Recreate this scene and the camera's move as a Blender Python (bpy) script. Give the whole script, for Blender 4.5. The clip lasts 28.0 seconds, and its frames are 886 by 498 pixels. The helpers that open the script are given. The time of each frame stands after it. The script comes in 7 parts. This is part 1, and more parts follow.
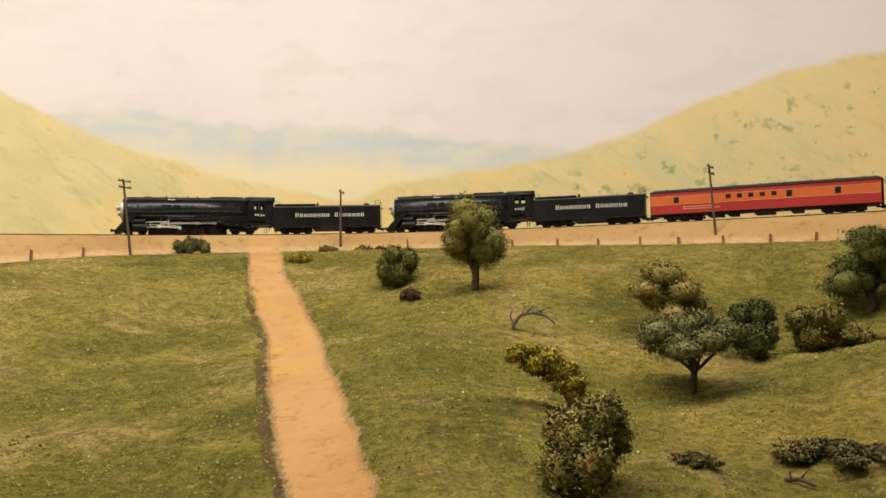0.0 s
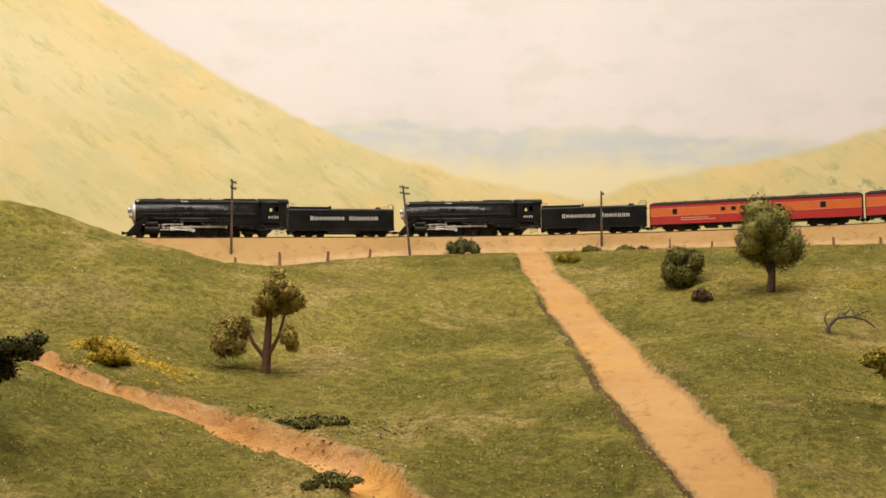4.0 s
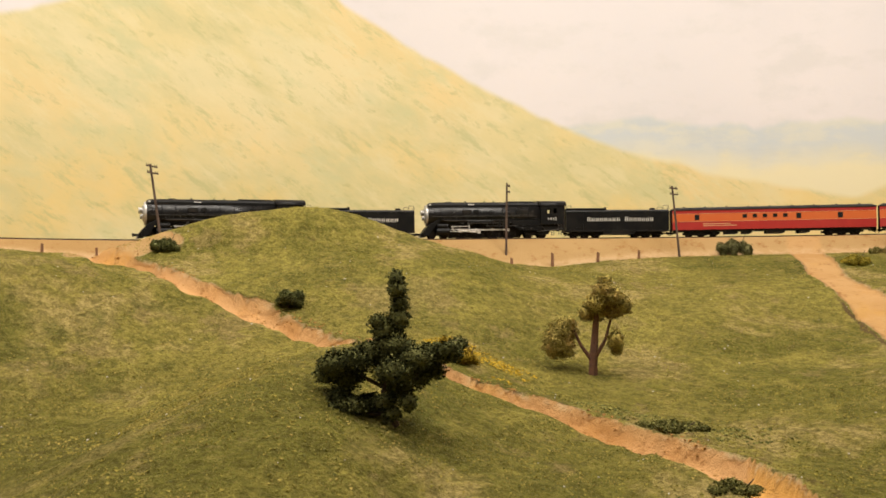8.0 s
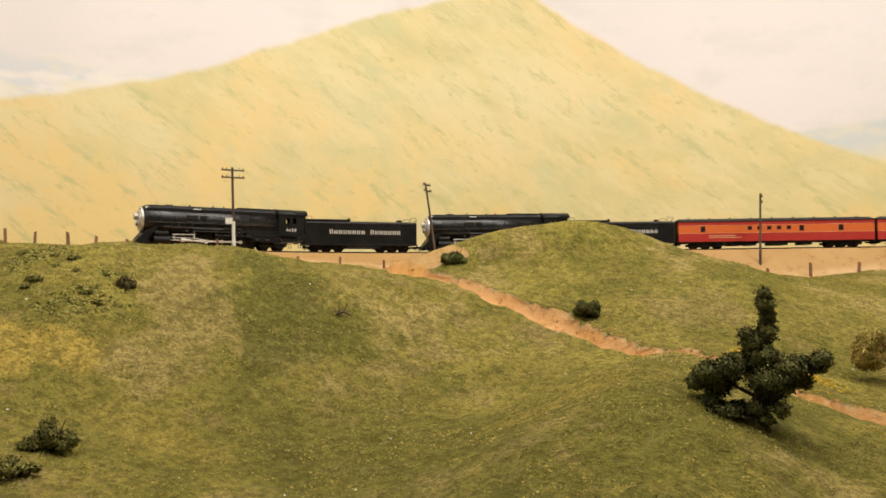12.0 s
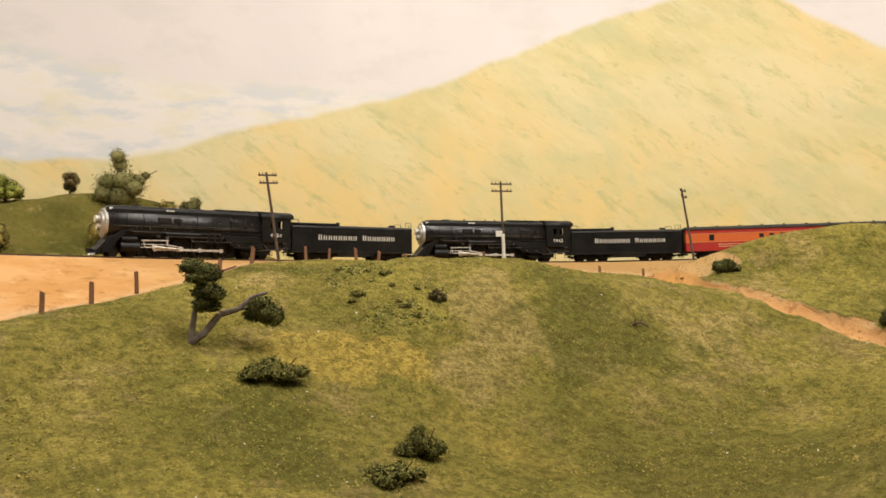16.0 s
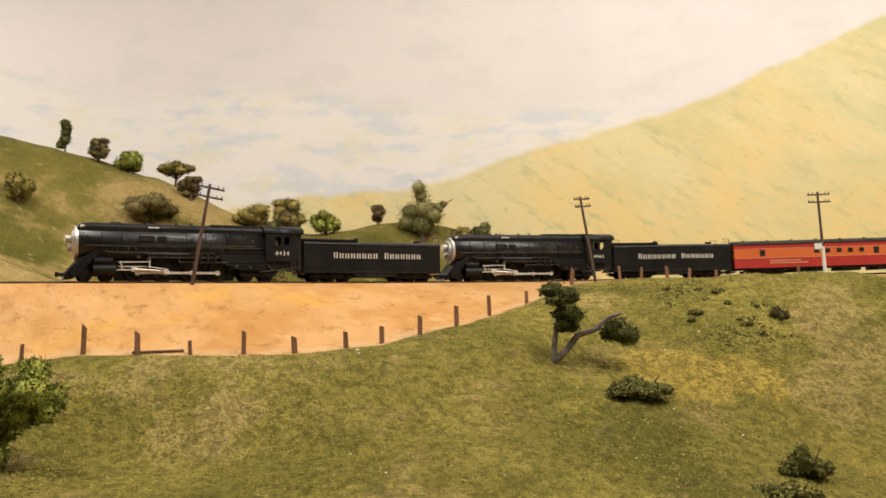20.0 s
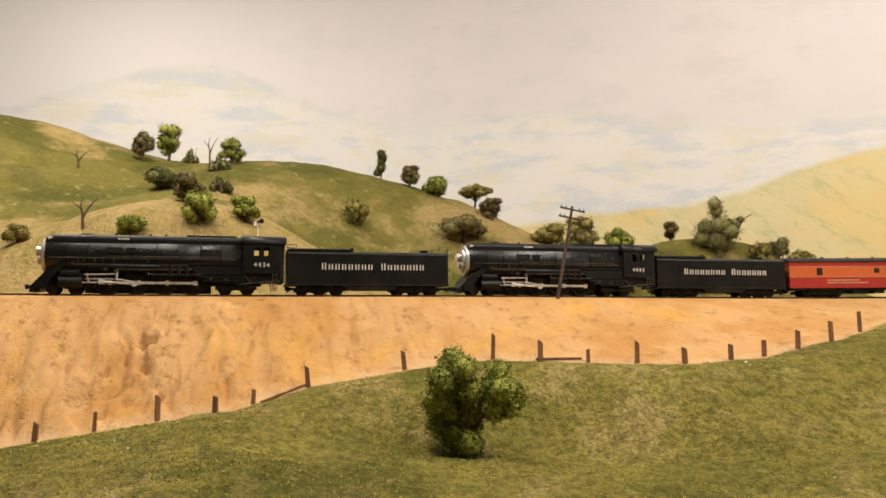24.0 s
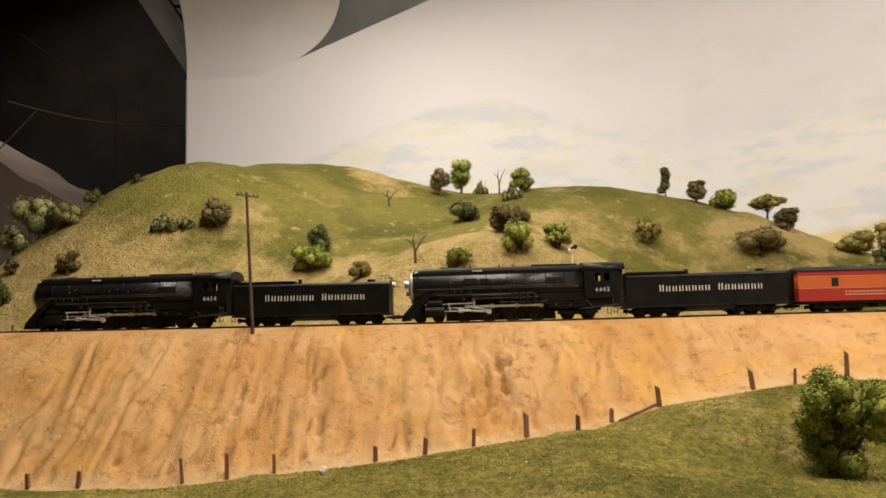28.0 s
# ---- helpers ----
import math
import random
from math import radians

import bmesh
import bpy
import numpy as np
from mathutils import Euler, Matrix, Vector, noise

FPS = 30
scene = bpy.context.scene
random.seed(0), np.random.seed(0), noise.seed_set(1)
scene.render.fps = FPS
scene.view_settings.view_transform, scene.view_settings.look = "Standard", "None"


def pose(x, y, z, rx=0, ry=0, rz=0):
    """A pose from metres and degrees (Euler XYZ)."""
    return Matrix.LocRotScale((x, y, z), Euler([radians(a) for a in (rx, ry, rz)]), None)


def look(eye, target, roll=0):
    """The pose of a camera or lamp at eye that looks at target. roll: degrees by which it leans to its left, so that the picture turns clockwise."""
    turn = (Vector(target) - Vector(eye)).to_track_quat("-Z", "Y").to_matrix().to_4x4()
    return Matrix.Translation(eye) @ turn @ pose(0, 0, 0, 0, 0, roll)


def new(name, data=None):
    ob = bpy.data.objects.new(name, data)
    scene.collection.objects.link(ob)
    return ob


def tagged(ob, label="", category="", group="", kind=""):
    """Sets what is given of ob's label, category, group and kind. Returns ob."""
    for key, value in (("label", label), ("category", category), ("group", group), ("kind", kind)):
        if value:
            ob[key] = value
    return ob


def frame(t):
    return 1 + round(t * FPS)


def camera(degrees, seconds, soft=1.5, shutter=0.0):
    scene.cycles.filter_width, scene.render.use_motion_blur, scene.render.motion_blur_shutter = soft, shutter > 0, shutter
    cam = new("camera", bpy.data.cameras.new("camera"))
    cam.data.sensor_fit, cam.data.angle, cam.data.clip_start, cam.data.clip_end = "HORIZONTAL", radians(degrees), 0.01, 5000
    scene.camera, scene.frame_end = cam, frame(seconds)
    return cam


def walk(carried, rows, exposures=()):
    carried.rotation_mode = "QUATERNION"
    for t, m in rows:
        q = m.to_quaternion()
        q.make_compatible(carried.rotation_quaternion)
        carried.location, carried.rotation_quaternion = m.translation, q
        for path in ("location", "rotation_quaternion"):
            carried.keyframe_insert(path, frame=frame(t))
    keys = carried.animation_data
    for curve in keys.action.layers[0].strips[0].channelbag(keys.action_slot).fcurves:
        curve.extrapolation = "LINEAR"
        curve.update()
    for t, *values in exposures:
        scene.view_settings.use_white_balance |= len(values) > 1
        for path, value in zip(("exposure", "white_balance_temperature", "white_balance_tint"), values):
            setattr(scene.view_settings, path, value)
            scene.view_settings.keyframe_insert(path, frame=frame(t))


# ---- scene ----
import functools

cam = camera(56.9, 28.0, soft=1.6)
PATH = [
    (0, (0.0431, 0.1113, -0.0545), (-0.0886, 1.2996, 0.0084), -0.3),
    (0.5, (0.0317, 0.1072, -0.0533), (-0.1359, 1.2913, 0.006), -0.3),
    (1, (0.0198, 0.1, -0.0521), (-0.1832, 1.2781, 0.0126), -0.4),
    (1.5, (0.0108, 0.085, -0.0491), (-0.2287, 1.2559, 0.0257), -0.4),
    (2, (0.0012, 0.0766, -0.0521), (-0.2724, 1.2398, 0.0251), -0.3),
    (2.5, (-0.006, 0.0688, -0.0485), (-0.3089, 1.2248, 0.0257), -0.3),
    (3, (-0.0216, 0.0629, -0.0491), (-0.3562, 1.2105, 0.0162), -0.3),
    (3.5, (-0.0371, 0.0557, -0.0497), (-0.4041, 1.1937, 0.0102), -0.1),
    (5.5, (-0.0892, 0.0275, -0.0413), (-0.5795, 1.1189, 0.0006), 0.6),
    (6, (-0.1036, 0.0186, -0.0425), (-0.6232, 1.0961, -0.0066), 0.8),
    (6.5, (-0.1155, 0.0102, -0.0407), (-0.6639, 1.074, -0.0078), 0.6),
    (7, (-0.1287, -0.0018, -0.0389), (-0.707, 1.0458, -0.0054), 0.7),
    (7.5, (-0.1389, -0.0156, -0.0365), (-0.7495, 1.0141, 0.0006), 0.7),
    (8, (-0.1497, -0.0299, -0.0371), (-0.7872, 0.983, 0.0042), 0.7),
    (8.5, (-0.1598, -0.0431, -0.0347), (-0.8201, 0.9548, 0.0054), 0.8),
    (9, (-0.1688, -0.0527, -0.0341), (-0.8477, 0.9327, 0.0084), 0.8),
    (9.5, (-0.1748, -0.0676, -0.0323), (-0.8734, 0.9033, 0.0144), 0.9),
    (10, (-0.1808, -0.0856, -0.0311), (-0.8986, 0.8704, 0.021), 1.1),
    (10.5, (-0.1874, -0.1018, -0.0329), (-0.9285, 0.8375, 0.0168), 0.9),
    (11, (-0.1976, -0.1173, -0.0311), (-0.9632, 0.8022, 0.0168), 0.8),
    (11.5, (-0.2083, -0.1359, -0.0311), (-1.0003, 0.7603, 0.0162), 0.7),
    (12, (-0.2203, -0.1544, -0.0317), (-1.0428, 0.7142, 0.0132), 0.8),
    (12.5, (-0.2353, -0.17, -0.0329), (-1.0811, 0.6765, 0.0066), 0.8),
    (14.5, (-0.279, -0.2137, -0.0317), (-1.2045, 0.5448, 0.0126), 0.6),
    (15, (-0.2838, -0.2251, -0.0305), (-1.2266, 0.5112, 0.018), 0.5),
    (15.5, (-0.2856, -0.2365, -0.0287), (-1.2476, 0.4747, 0.0221), 0.2),
    (16, (-0.2891, -0.246, -0.0269), (-1.2727, 0.434, 0.0239), 0.0),
    (16.5, (-0.2909, -0.2604, -0.0263), (-1.2967, 0.3867, 0.0269), -0.0),
    (17, (-0.2927, -0.2712, -0.0263), (-1.32, 0.3424, 0.0287), -0.3),
    (17.5, (-0.2933, -0.2802, -0.0245), (-1.3404, 0.2981, 0.0311), -0.7),
    (18, (-0.2927, -0.2945, -0.0239), (-1.3583, 0.2484, 0.0329), -0.7),
    (18.5, (-0.2945, -0.3095, -0.0221), (-1.3763, 0.1987, 0.0431), -0.9),
    (19, (-0.2999, -0.3167, -0.0245), (-1.399, 0.1521, 0.0521), -0.9),
    (19.5, (-0.3017, -0.3281, -0.0227), (-1.42, 0.0946, 0.0503), -1.1),
    (20, (-0.3041, -0.3442, -0.021), (-1.4355, 0.0389, 0.0551), -1.2),
    (20.5, (-0.3017, -0.364, -0.021), (-1.4445, -0.0162, 0.0605), -1.1),
    (21, (-0.3005, -0.3825, -0.0198), (-1.4523, -0.0676, 0.067), -1.1),
    (21.5, (-0.2951, -0.4029, -0.0198), (-1.4571, -0.1269, 0.0712), -1.1),
    (22, (-0.2885, -0.422, -0.0174), (-1.4583, -0.185, 0.0772), -1.3),
    (22.5, (-0.2856, -0.446, -0.0192), (-1.4625, -0.2502, 0.0796), -1.0),
    (24.5, (-0.2748, -0.5064, -0.0216), (-1.4661, -0.4645, 0.0856), -0.7),
    (25, (-0.2688, -0.5202, -0.0198), (-1.4607, -0.5244, 0.0934), -1.1),
    (25.5, (-0.2634, -0.5322, -0.0198), (-1.4541, -0.5795, 0.0988), -1.4),
    (26, (-0.2568, -0.5424, -0.018), (-1.4445, -0.631, 0.1036), -1.4),
    (26.5, (-0.255, -0.5496, -0.0168), (-1.4391, -0.6777, 0.106), -1.4),
    (27, (-0.2538, -0.5561, -0.0168), (-1.4325, -0.7256, 0.1078), -1.8),
    (27.5, (-0.246, -0.5621, -0.015), (-1.4164, -0.78, 0.1137), -2.0),
    (28, (-0.2353, -0.5735, -0.0156), (-1.3954, -0.8375, 0.1197), -1.7),
]
walk(cam, [(t, look(eye, target, roll)) for t, eye, target, roll in PATH])

# ---- light: rows of warm lamps over the aisle edge of the layout ----
world = bpy.data.worlds.new("dark_room")
scene.world = world
world.use_nodes = True
world.node_tree.nodes["Background"].inputs[0].default_value = (1.0, 0.85, 0.68, 1)
world.node_tree.nodes["Background"].inputs[1].default_value = 0.05
WARM = (1.0, 0.915, 0.805)


def area_lamp(name, eye, target, size_x, size_y, watts):
    data = bpy.data.lights.new(name, "AREA")
    data.shape, data.size, data.size_y, data.energy, data.color = "RECTANGLE", size_x, size_y, watts, WARM
    ob = new(name, data)
    ob.matrix_world = look(eye, target)
    return ob


area_lamp("strip_lamp", (0.45, 0.65, 1.05), (0.40, 0.95, 0.0), 0.9, 0.16, 12.5)
area_lamp("strip_lamp", (-0.35, 0.72, 1.05), (-0.56, 1.10, 0.0), 0.9, 0.16, 12.5)
area_lamp("strip_lamp", (-0.78, 0.15, 1.05), (-1.24, 0.27, 0.0), 0.16, 0.9, 12.6)
area_lamp("strip_lamp", (-0.85, -0.65, 0.95), (-1.10, -0.70, 0.0), 0.16, 0.9, 10.0)
# added unseen lamp, low beyond the track, to brighten the backdrop's lower part
area_lamp("strip_lamp", (-1.28, -0.95, 0.70), (-1.36, -0.95, 0.0), 0.12, 0.9, 5.6)
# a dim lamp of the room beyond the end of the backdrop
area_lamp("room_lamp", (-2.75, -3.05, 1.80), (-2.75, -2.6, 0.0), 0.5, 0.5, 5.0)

# ---- materials ----
class Nodes:
    """A material's node tree, with short ways to add nodes."""

    def __init__(self, name, rough=0.8, metal=0.0):
        self.mat = bpy.data.materials.new(name)
        self.mat.use_nodes = True
        self.tree = self.mat.node_tree
        self.out = self.tree.nodes["Principled BSDF"]
        self.out.inputs["Roughness"].default_value = rough
        self.out.inputs["Metallic"].default_value = metal

    def add(self, kind, **inputs):
        n = self.tree.nodes.new(kind)
        for k, v in inputs.items():
            key = int(k[1:]) if k[0] == "i" and k[1:].isdigit() else k.replace("_", " ")
            self.put(n.inputs[key], v)
        return n

    def put(self, socket, v):
        if isinstance(v, bpy.types.NodeSocket):
            self.tree.links.new(v, socket)
        elif isinstance(v, tuple) and len(v) == 3 and socket.type == "RGBA":
            socket.default_value = (*v, 1)
        else:
            socket.default_value = v

    def place(self):
        return self.add("ShaderNodeTexCoord").outputs["Object"]

    def attr(self, name):
        n = self.add("ShaderNodeAttribute")
        n.attribute_name = name
        return n.outputs["Fac"]

    def noise(self, scale, detail=4.0, rough=0.55, vector=None, stretch=None):
        v = vector or self.place()
        if stretch:
            v = self.add("ShaderNodeMapping", Vector=v, Scale=stretch).outputs[0]
        return self.add("ShaderNodeTexNoise", Vector=v, Scale=scale, Detail=detail, Roughness=rough).outputs["Fac"]

    def ramp(self, fac, a, b, lo=0.0, hi=1.0):
        n = self.add("ShaderNodeMapRange", Value=fac)
        n.interpolation_type = "SMOOTHSTEP"
        for i, v in zip(range(1, 5), (a, b, lo, hi)):
            n.inputs[i].default_value = v
        return n.outputs[0]

    def mix(self, fac, a, b):
        n = self.tree.nodes.new("ShaderNodeMix")
        n.data_type = "RGBA"
        self.put(n.inputs["Factor"], fac)
        for s in n.inputs:
            if s.type == "RGBA":
                self.put(s, a if s.name == "A" else b)
        return [o for o in n.outputs if o.type == "RGBA"][0]

    def math(self, op, a, b=0.0):
        n = self.tree.nodes.new("ShaderNodeMath")
        n.operation = op
        self.put(n.inputs[0], a)
        self.put(n.inputs[1], b)
        return n.outputs[0]

    def bump(self, height, strength=0.5, distance=0.001):
        n = self.add("ShaderNodeBump", Height=height, Strength=strength, Distance=distance)
        self.put(self.out.inputs["Normal"], n.outputs[0])

    def colour(self, c):
        self.put(self.out.inputs["Base Color"], c)
        return self


def worn(name, a, b, scale=60.0, rough=0.7, metal=0.0, relief=0.0003, fine=400.0):
    """Two tones mottled at one scale, with grain and relief at a finer one."""
    n = Nodes(name, rough, metal)
    g = n.noise(fine, 3.0)
    n.colour(n.mix(n.ramp(n.noise(scale), 0.35, 0.65), n.mix(g, a, tuple(0.8 * v for v in a)), b))
    n.put(n.out.inputs["Roughness"], n.ramp(n.noise(scale * 1.7), 0.3, 0.7, rough - 0.08, min(1.0, rough + 0.08)))
    n.bump(g, 0.6, relief)
    n.out.inputs["Specular IOR Level"].default_value = 0.2 if max(a) < 0.03 else 0.35
    return n.mat


def foliage(name, dark, light, dry=None):
    n = Nodes(name, 0.9)
    tone = n.add("ShaderNodeNewGeometry").outputs["Random Per Island"]
    c = n.mix(n.ramp(tone, 0.1, 0.9), dark, light)
    if dry:
        c = n.mix(n.ramp(n.noise(45.0, 2.0), 0.5, 0.68), c, dry)
    n.colour(c)
    n.out.inputs["Specular IOR Level"].default_value = 0.08
    n.bump(n.noise(900.0, 2.0), 0.4, 0.0005)
    return n.mat


def ground_material():
    n = Nodes("pasture_and_dirt", 0.95)
    dirt, ochre, soil, back, straw, lush, pocket_shade, foot, along, across = (n.attr(k) for k in ("dirt", "ochre", "soil", "hill", "straw", "lush", "pocket_shade", "foot", "along", "across"))
    n.out.inputs["Specular IOR Level"].default_value = 0.08
    big, mid, fine, speck = n.noise(4.0, 4.0, 0.6), n.noise(28.0, 6.0, 0.7), n.noise(360.0, 6.0, 0.78), n.noise(900.0, 2.0, 0.7)
    tuft, turf = n.noise(125.0, 4.0, 0.68), n.noise(75.0, 8.0, 0.8)
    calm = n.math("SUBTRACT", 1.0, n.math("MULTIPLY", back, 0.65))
    over = lambda fac: n.math("MULTIPLY", fac, calm)
    green = n.mix(n.ramp(big, 0.38, 0.62), (0.205, 0.184, 0.036), (0.345, 0.285, 0.066))
    green = n.mix(n.ramp(n.noise(11.0, 6.0, 0.65), 0.50, 0.62, 0.0, 0.85), green, (0.400, 0.335, 0.075))
    green = n.mix(n.ramp(mid, 0.52, 0.72, 0.0, 0.6), green, (0.175, 0.170, 0.026))
    green = n.mix(n.ramp(n.noise(8.0, 7.0, 0.66), 0.53, 0.63, 0.0, 0.9), green, (0.490, 0.370, 0.135))
    green = n.mix(n.ramp(n.noise(6.0, 7.0, 0.66), 0.52, 0.62, 0.0, 0.8), green, (0.120, 0.122, 0.024))
    green = n.mix(n.ramp(n.noise(17.0, 6.0, 0.7), 0.56, 0.66, 0.0, 0.7), green, (0.360, 0.260, 0.105))
    green = n.mix(n.math("MULTIPLY", lush, n.ramp(mid, 0.30, 0.60, 0.95, 0.55)), green, (0.112, 0.108, 0.020))
    tan = n.mix(n.ramp(mid, 0.4, 0.66), (0.50, 0.350, 0.150), (0.36, 0.270, 0.085))
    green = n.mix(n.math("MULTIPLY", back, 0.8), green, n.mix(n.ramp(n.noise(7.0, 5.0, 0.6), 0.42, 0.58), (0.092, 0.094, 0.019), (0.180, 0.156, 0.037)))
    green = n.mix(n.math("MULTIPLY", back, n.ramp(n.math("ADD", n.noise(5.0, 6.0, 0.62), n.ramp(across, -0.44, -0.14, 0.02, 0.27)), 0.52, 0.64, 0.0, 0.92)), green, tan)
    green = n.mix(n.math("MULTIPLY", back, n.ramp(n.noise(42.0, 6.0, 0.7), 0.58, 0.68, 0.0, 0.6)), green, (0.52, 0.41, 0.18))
    green = n.mix(n.math("MULTIPLY", straw, n.ramp(mid, 0.30, 0.52, 0.25, 0.92)), green, n.mix(mid, (0.58, 0.42, 0.095), (0.46, 0.335, 0.070)))
    green = n.mix(over(n.ramp(n.noise(62.0, 9.0, 0.80), 0.50, 0.64, 0.0, 0.42)), green, (0.085, 0.082, 0.014))
    green = n.mix(over(n.ramp(turf, 0.53, 0.66, 0.0, 0.45)), green, (0.450, 0.360, 0.105))
    # low spots of the relief noises darkened: painted shade between the grass clumps
    green = n.mix(over(n.ramp(tuft, 0.56, 0.40, 0.0, 0.44)), green, (0.055, 0.050, 0.010))
    green = n.mix(over(n.ramp(fine, 0.60, 0.36, 0.0, 0.46)), green, (0.055, 0.050, 0.010))
    green = n.mix(n.ramp(n.noise(1500.0, 2.0, 0.6), 0.60, 0.70, 0.0, 0.5), green, (0.46, 0.37, 0.15))
    pale = n.mix(n.ramp(big, 0.35, 0.65), (0.43, 0.275, 0.120), (0.37, 0.225, 0.088))
    bank = n.mix(n.ramp(n.noise(14.0, 5.0, 0.6), 0.38, 0.62), (0.48, 0.245, 0.082), (0.56, 0.322, 0.138))
    bank = n.mix(n.ramp(n.noise(9.0, 5.0, 0.65), 0.54, 0.68, 0.0, 0.7), bank, (0.60, 0.325, 0.078))
    bank = n.mix(n.ramp(n.noise(38.0, 6.0, 0.72), 0.56, 0.70, 0.0, 0.6), bank, (0.62, 0.400, 0.190))
    bare = n.mix(ochre, pale, bank)
    bare = n.mix(n.ramp(n.noise(60.0, 6.0, 0.75), 0.52, 0.72), bare, (0.30, 0.150, 0.052))
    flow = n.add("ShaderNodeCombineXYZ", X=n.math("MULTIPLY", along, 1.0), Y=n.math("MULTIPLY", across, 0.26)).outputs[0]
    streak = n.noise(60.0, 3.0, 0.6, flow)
    # crack lines: the shade of deep grooves is put into the colour here
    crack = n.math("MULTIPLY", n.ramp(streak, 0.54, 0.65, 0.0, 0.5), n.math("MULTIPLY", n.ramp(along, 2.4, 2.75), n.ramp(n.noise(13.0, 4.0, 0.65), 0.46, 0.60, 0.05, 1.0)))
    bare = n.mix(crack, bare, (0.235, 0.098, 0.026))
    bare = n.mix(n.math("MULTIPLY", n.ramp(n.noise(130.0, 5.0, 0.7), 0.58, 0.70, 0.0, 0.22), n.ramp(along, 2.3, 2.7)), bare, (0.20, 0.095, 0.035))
    # shade inside the carved hollows, painted darker by their own mask
    bare = n.mix(n.ramp(n.math("ADD", pocket_shade, n.math("MULTIPLY", n.math("SUBTRACT", n.noise(190.0, 4.0, 0.7), 0.5), 0.9)), 0.35, 0.75, 0.0, 0.48), bare, (0.25, 0.112, 0.036))
    bare = n.mix(n.math("MULTIPLY", foot, n.ramp(n.noise(70.0, 5.0, 0.7), 0.34, 0.58, 0.1, 0.7)), bare, (0.56, 0.380, 0.205))
    bare = n.mix(n.ramp(speck, 0.70, 0.76), bare, (0.25, 0.14, 0.065))
    brown = n.mix(fine, (0.085, 0.058, 0.022), (0.20, 0.135, 0.055))
    edge = n.math("ADD", dirt, n.math("MULTIPLY", n.math("SUBTRACT", n.noise(150.0, 6.0, 0.75), 0.5), 0.8))
    c = n.mix(n.ramp(n.math("ADD", soil, n.math("MULTIPLY", n.math("SUBTRACT", n.noise(70.0, 6.0, 0.7), 0.5), 1.1)), 0.42, 0.72), green, brown)
    rim = n.math("MULTIPLY", n.ramp(edge, 0.12, 0.40), n.ramp(edge, 0.85, 0.60))
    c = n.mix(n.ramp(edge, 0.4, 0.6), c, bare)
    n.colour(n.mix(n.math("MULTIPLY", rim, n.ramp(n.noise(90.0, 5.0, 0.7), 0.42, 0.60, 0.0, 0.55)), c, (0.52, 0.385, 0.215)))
    soft = n.math("SUBTRACT", 1.0, n.math("MULTIPLY", dirt, 0.86))
    relief = n.math("ADD", n.math("MULTIPLY", n.math("ADD", n.math("MULTIPLY", fine, 1.6), n.math("MULTIPLY", tuft, 6.0)), soft), n.math("MULTIPLY", speck, 0.7))
    pits = n.math("MULTIPLY", n.math("ADD", n.math("MULTIPLY", crack, 1.4), n.math("MULTIPLY", n.ramp(n.noise(110.0, 5.0, 0.7), 0.55, 0.7), n.ramp(along, 2.3, 2.7))), dirt)
    n.bump(n.math("SUBTRACT", relief, n.math("MULTIPLY", pits, 0.55)), 1.0, 0.0015)
    return n.mat


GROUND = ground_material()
BLACK = worn("engine_black", (0.006, 0.006, 0.0065), (0.011, 0.010, 0.0090), 50.0, 0.42, 0.0, 0.0001)
BOILER = worn("satin_boiler_black", (0.007, 0.007, 0.0075), (0.014, 0.012, 0.0105), 35.0, 0.34, 0.0, 0.0001)
BOILER.node_tree.nodes["Principled BSDF"].inputs["Specular IOR Level"].default_value = 0.35
SOOT = worn("dull_black", (0.007, 0.0065, 0.006), (0.018, 0.015, 0.012), 90.0, 0.65)
STEEL = worn("bright_rod_steel", (0.78, 0.75, 0.70), (0.45, 0.41, 0.36), 260.0, 0.32, 0.1, 0.0001)
SILVER = worn("silver_paint", (0.62, 0.60, 0.56), (0.45, 0.43, 0.40), 150.0, 0.38, 0.6, 0.0001)
LETTER = worn("white_lettering", (0.80, 0.77, 0.70), (0.70, 0.67, 0.60), 200.0, 0.6, 0.0, 0.00002)
ORANGE = worn("orange_paint", (0.60, 0.135, 0.030), (0.54, 0.112, 0.026), 60.0, 0.52, 0.0, 0.00005)
RED = worn("red_paint", (0.40, 0.030, 0.022), (0.34, 0.024, 0.019), 60.0, 0.52, 0.0, 0.00005)
ROOF = worn("roof_black", (0.016, 0.014, 0.013), (0.030, 0.026, 0.022), 50.0, 0.65)
DARK_GLASS = Nodes("dark_window_glass", 0.08).colour((0.02, 0.02, 0.02)).mat
LENS = Nodes("headlight_lens", 0.12).colour((0.85, 0.80, 0.62)).mat
GOLD = worn("gold_lettering", (0.72, 0.50, 0.26), (0.6, 0.4, 0.2), 200.0, 0.6, 0.0, 0.00002)
WHEEL = worn("wheel_iron", (0.012, 0.010, 0.009), (0.028, 0.022, 0.018), 150.0, 0.55, 0.2)
RAIL = worn("weathered_rail", (0.10, 0.065, 0.045), (0.16, 0.11, 0.08), 90.0, 0.5, 0.5)
TIE = worn("tie_wood", (0.075, 0.055, 0.042), (0.13, 0.10, 0.08), 80.0, 0.9)
BALLAST = worn("grey_ballast", (0.33, 0.27, 0.21), (0.20, 0.165, 0.13), 700.0, 0.95, 0.0, 0.0012, 1200.0)
POLE = worn("creosoted_pole", (0.070, 0.045, 0.032), (0.115, 0.075, 0.055), 120.0, 0.85)
WHITE = worn("white_paint", (0.80, 0.78, 0.72), (0.68, 0.65, 0.58), 120.0, 0.6)
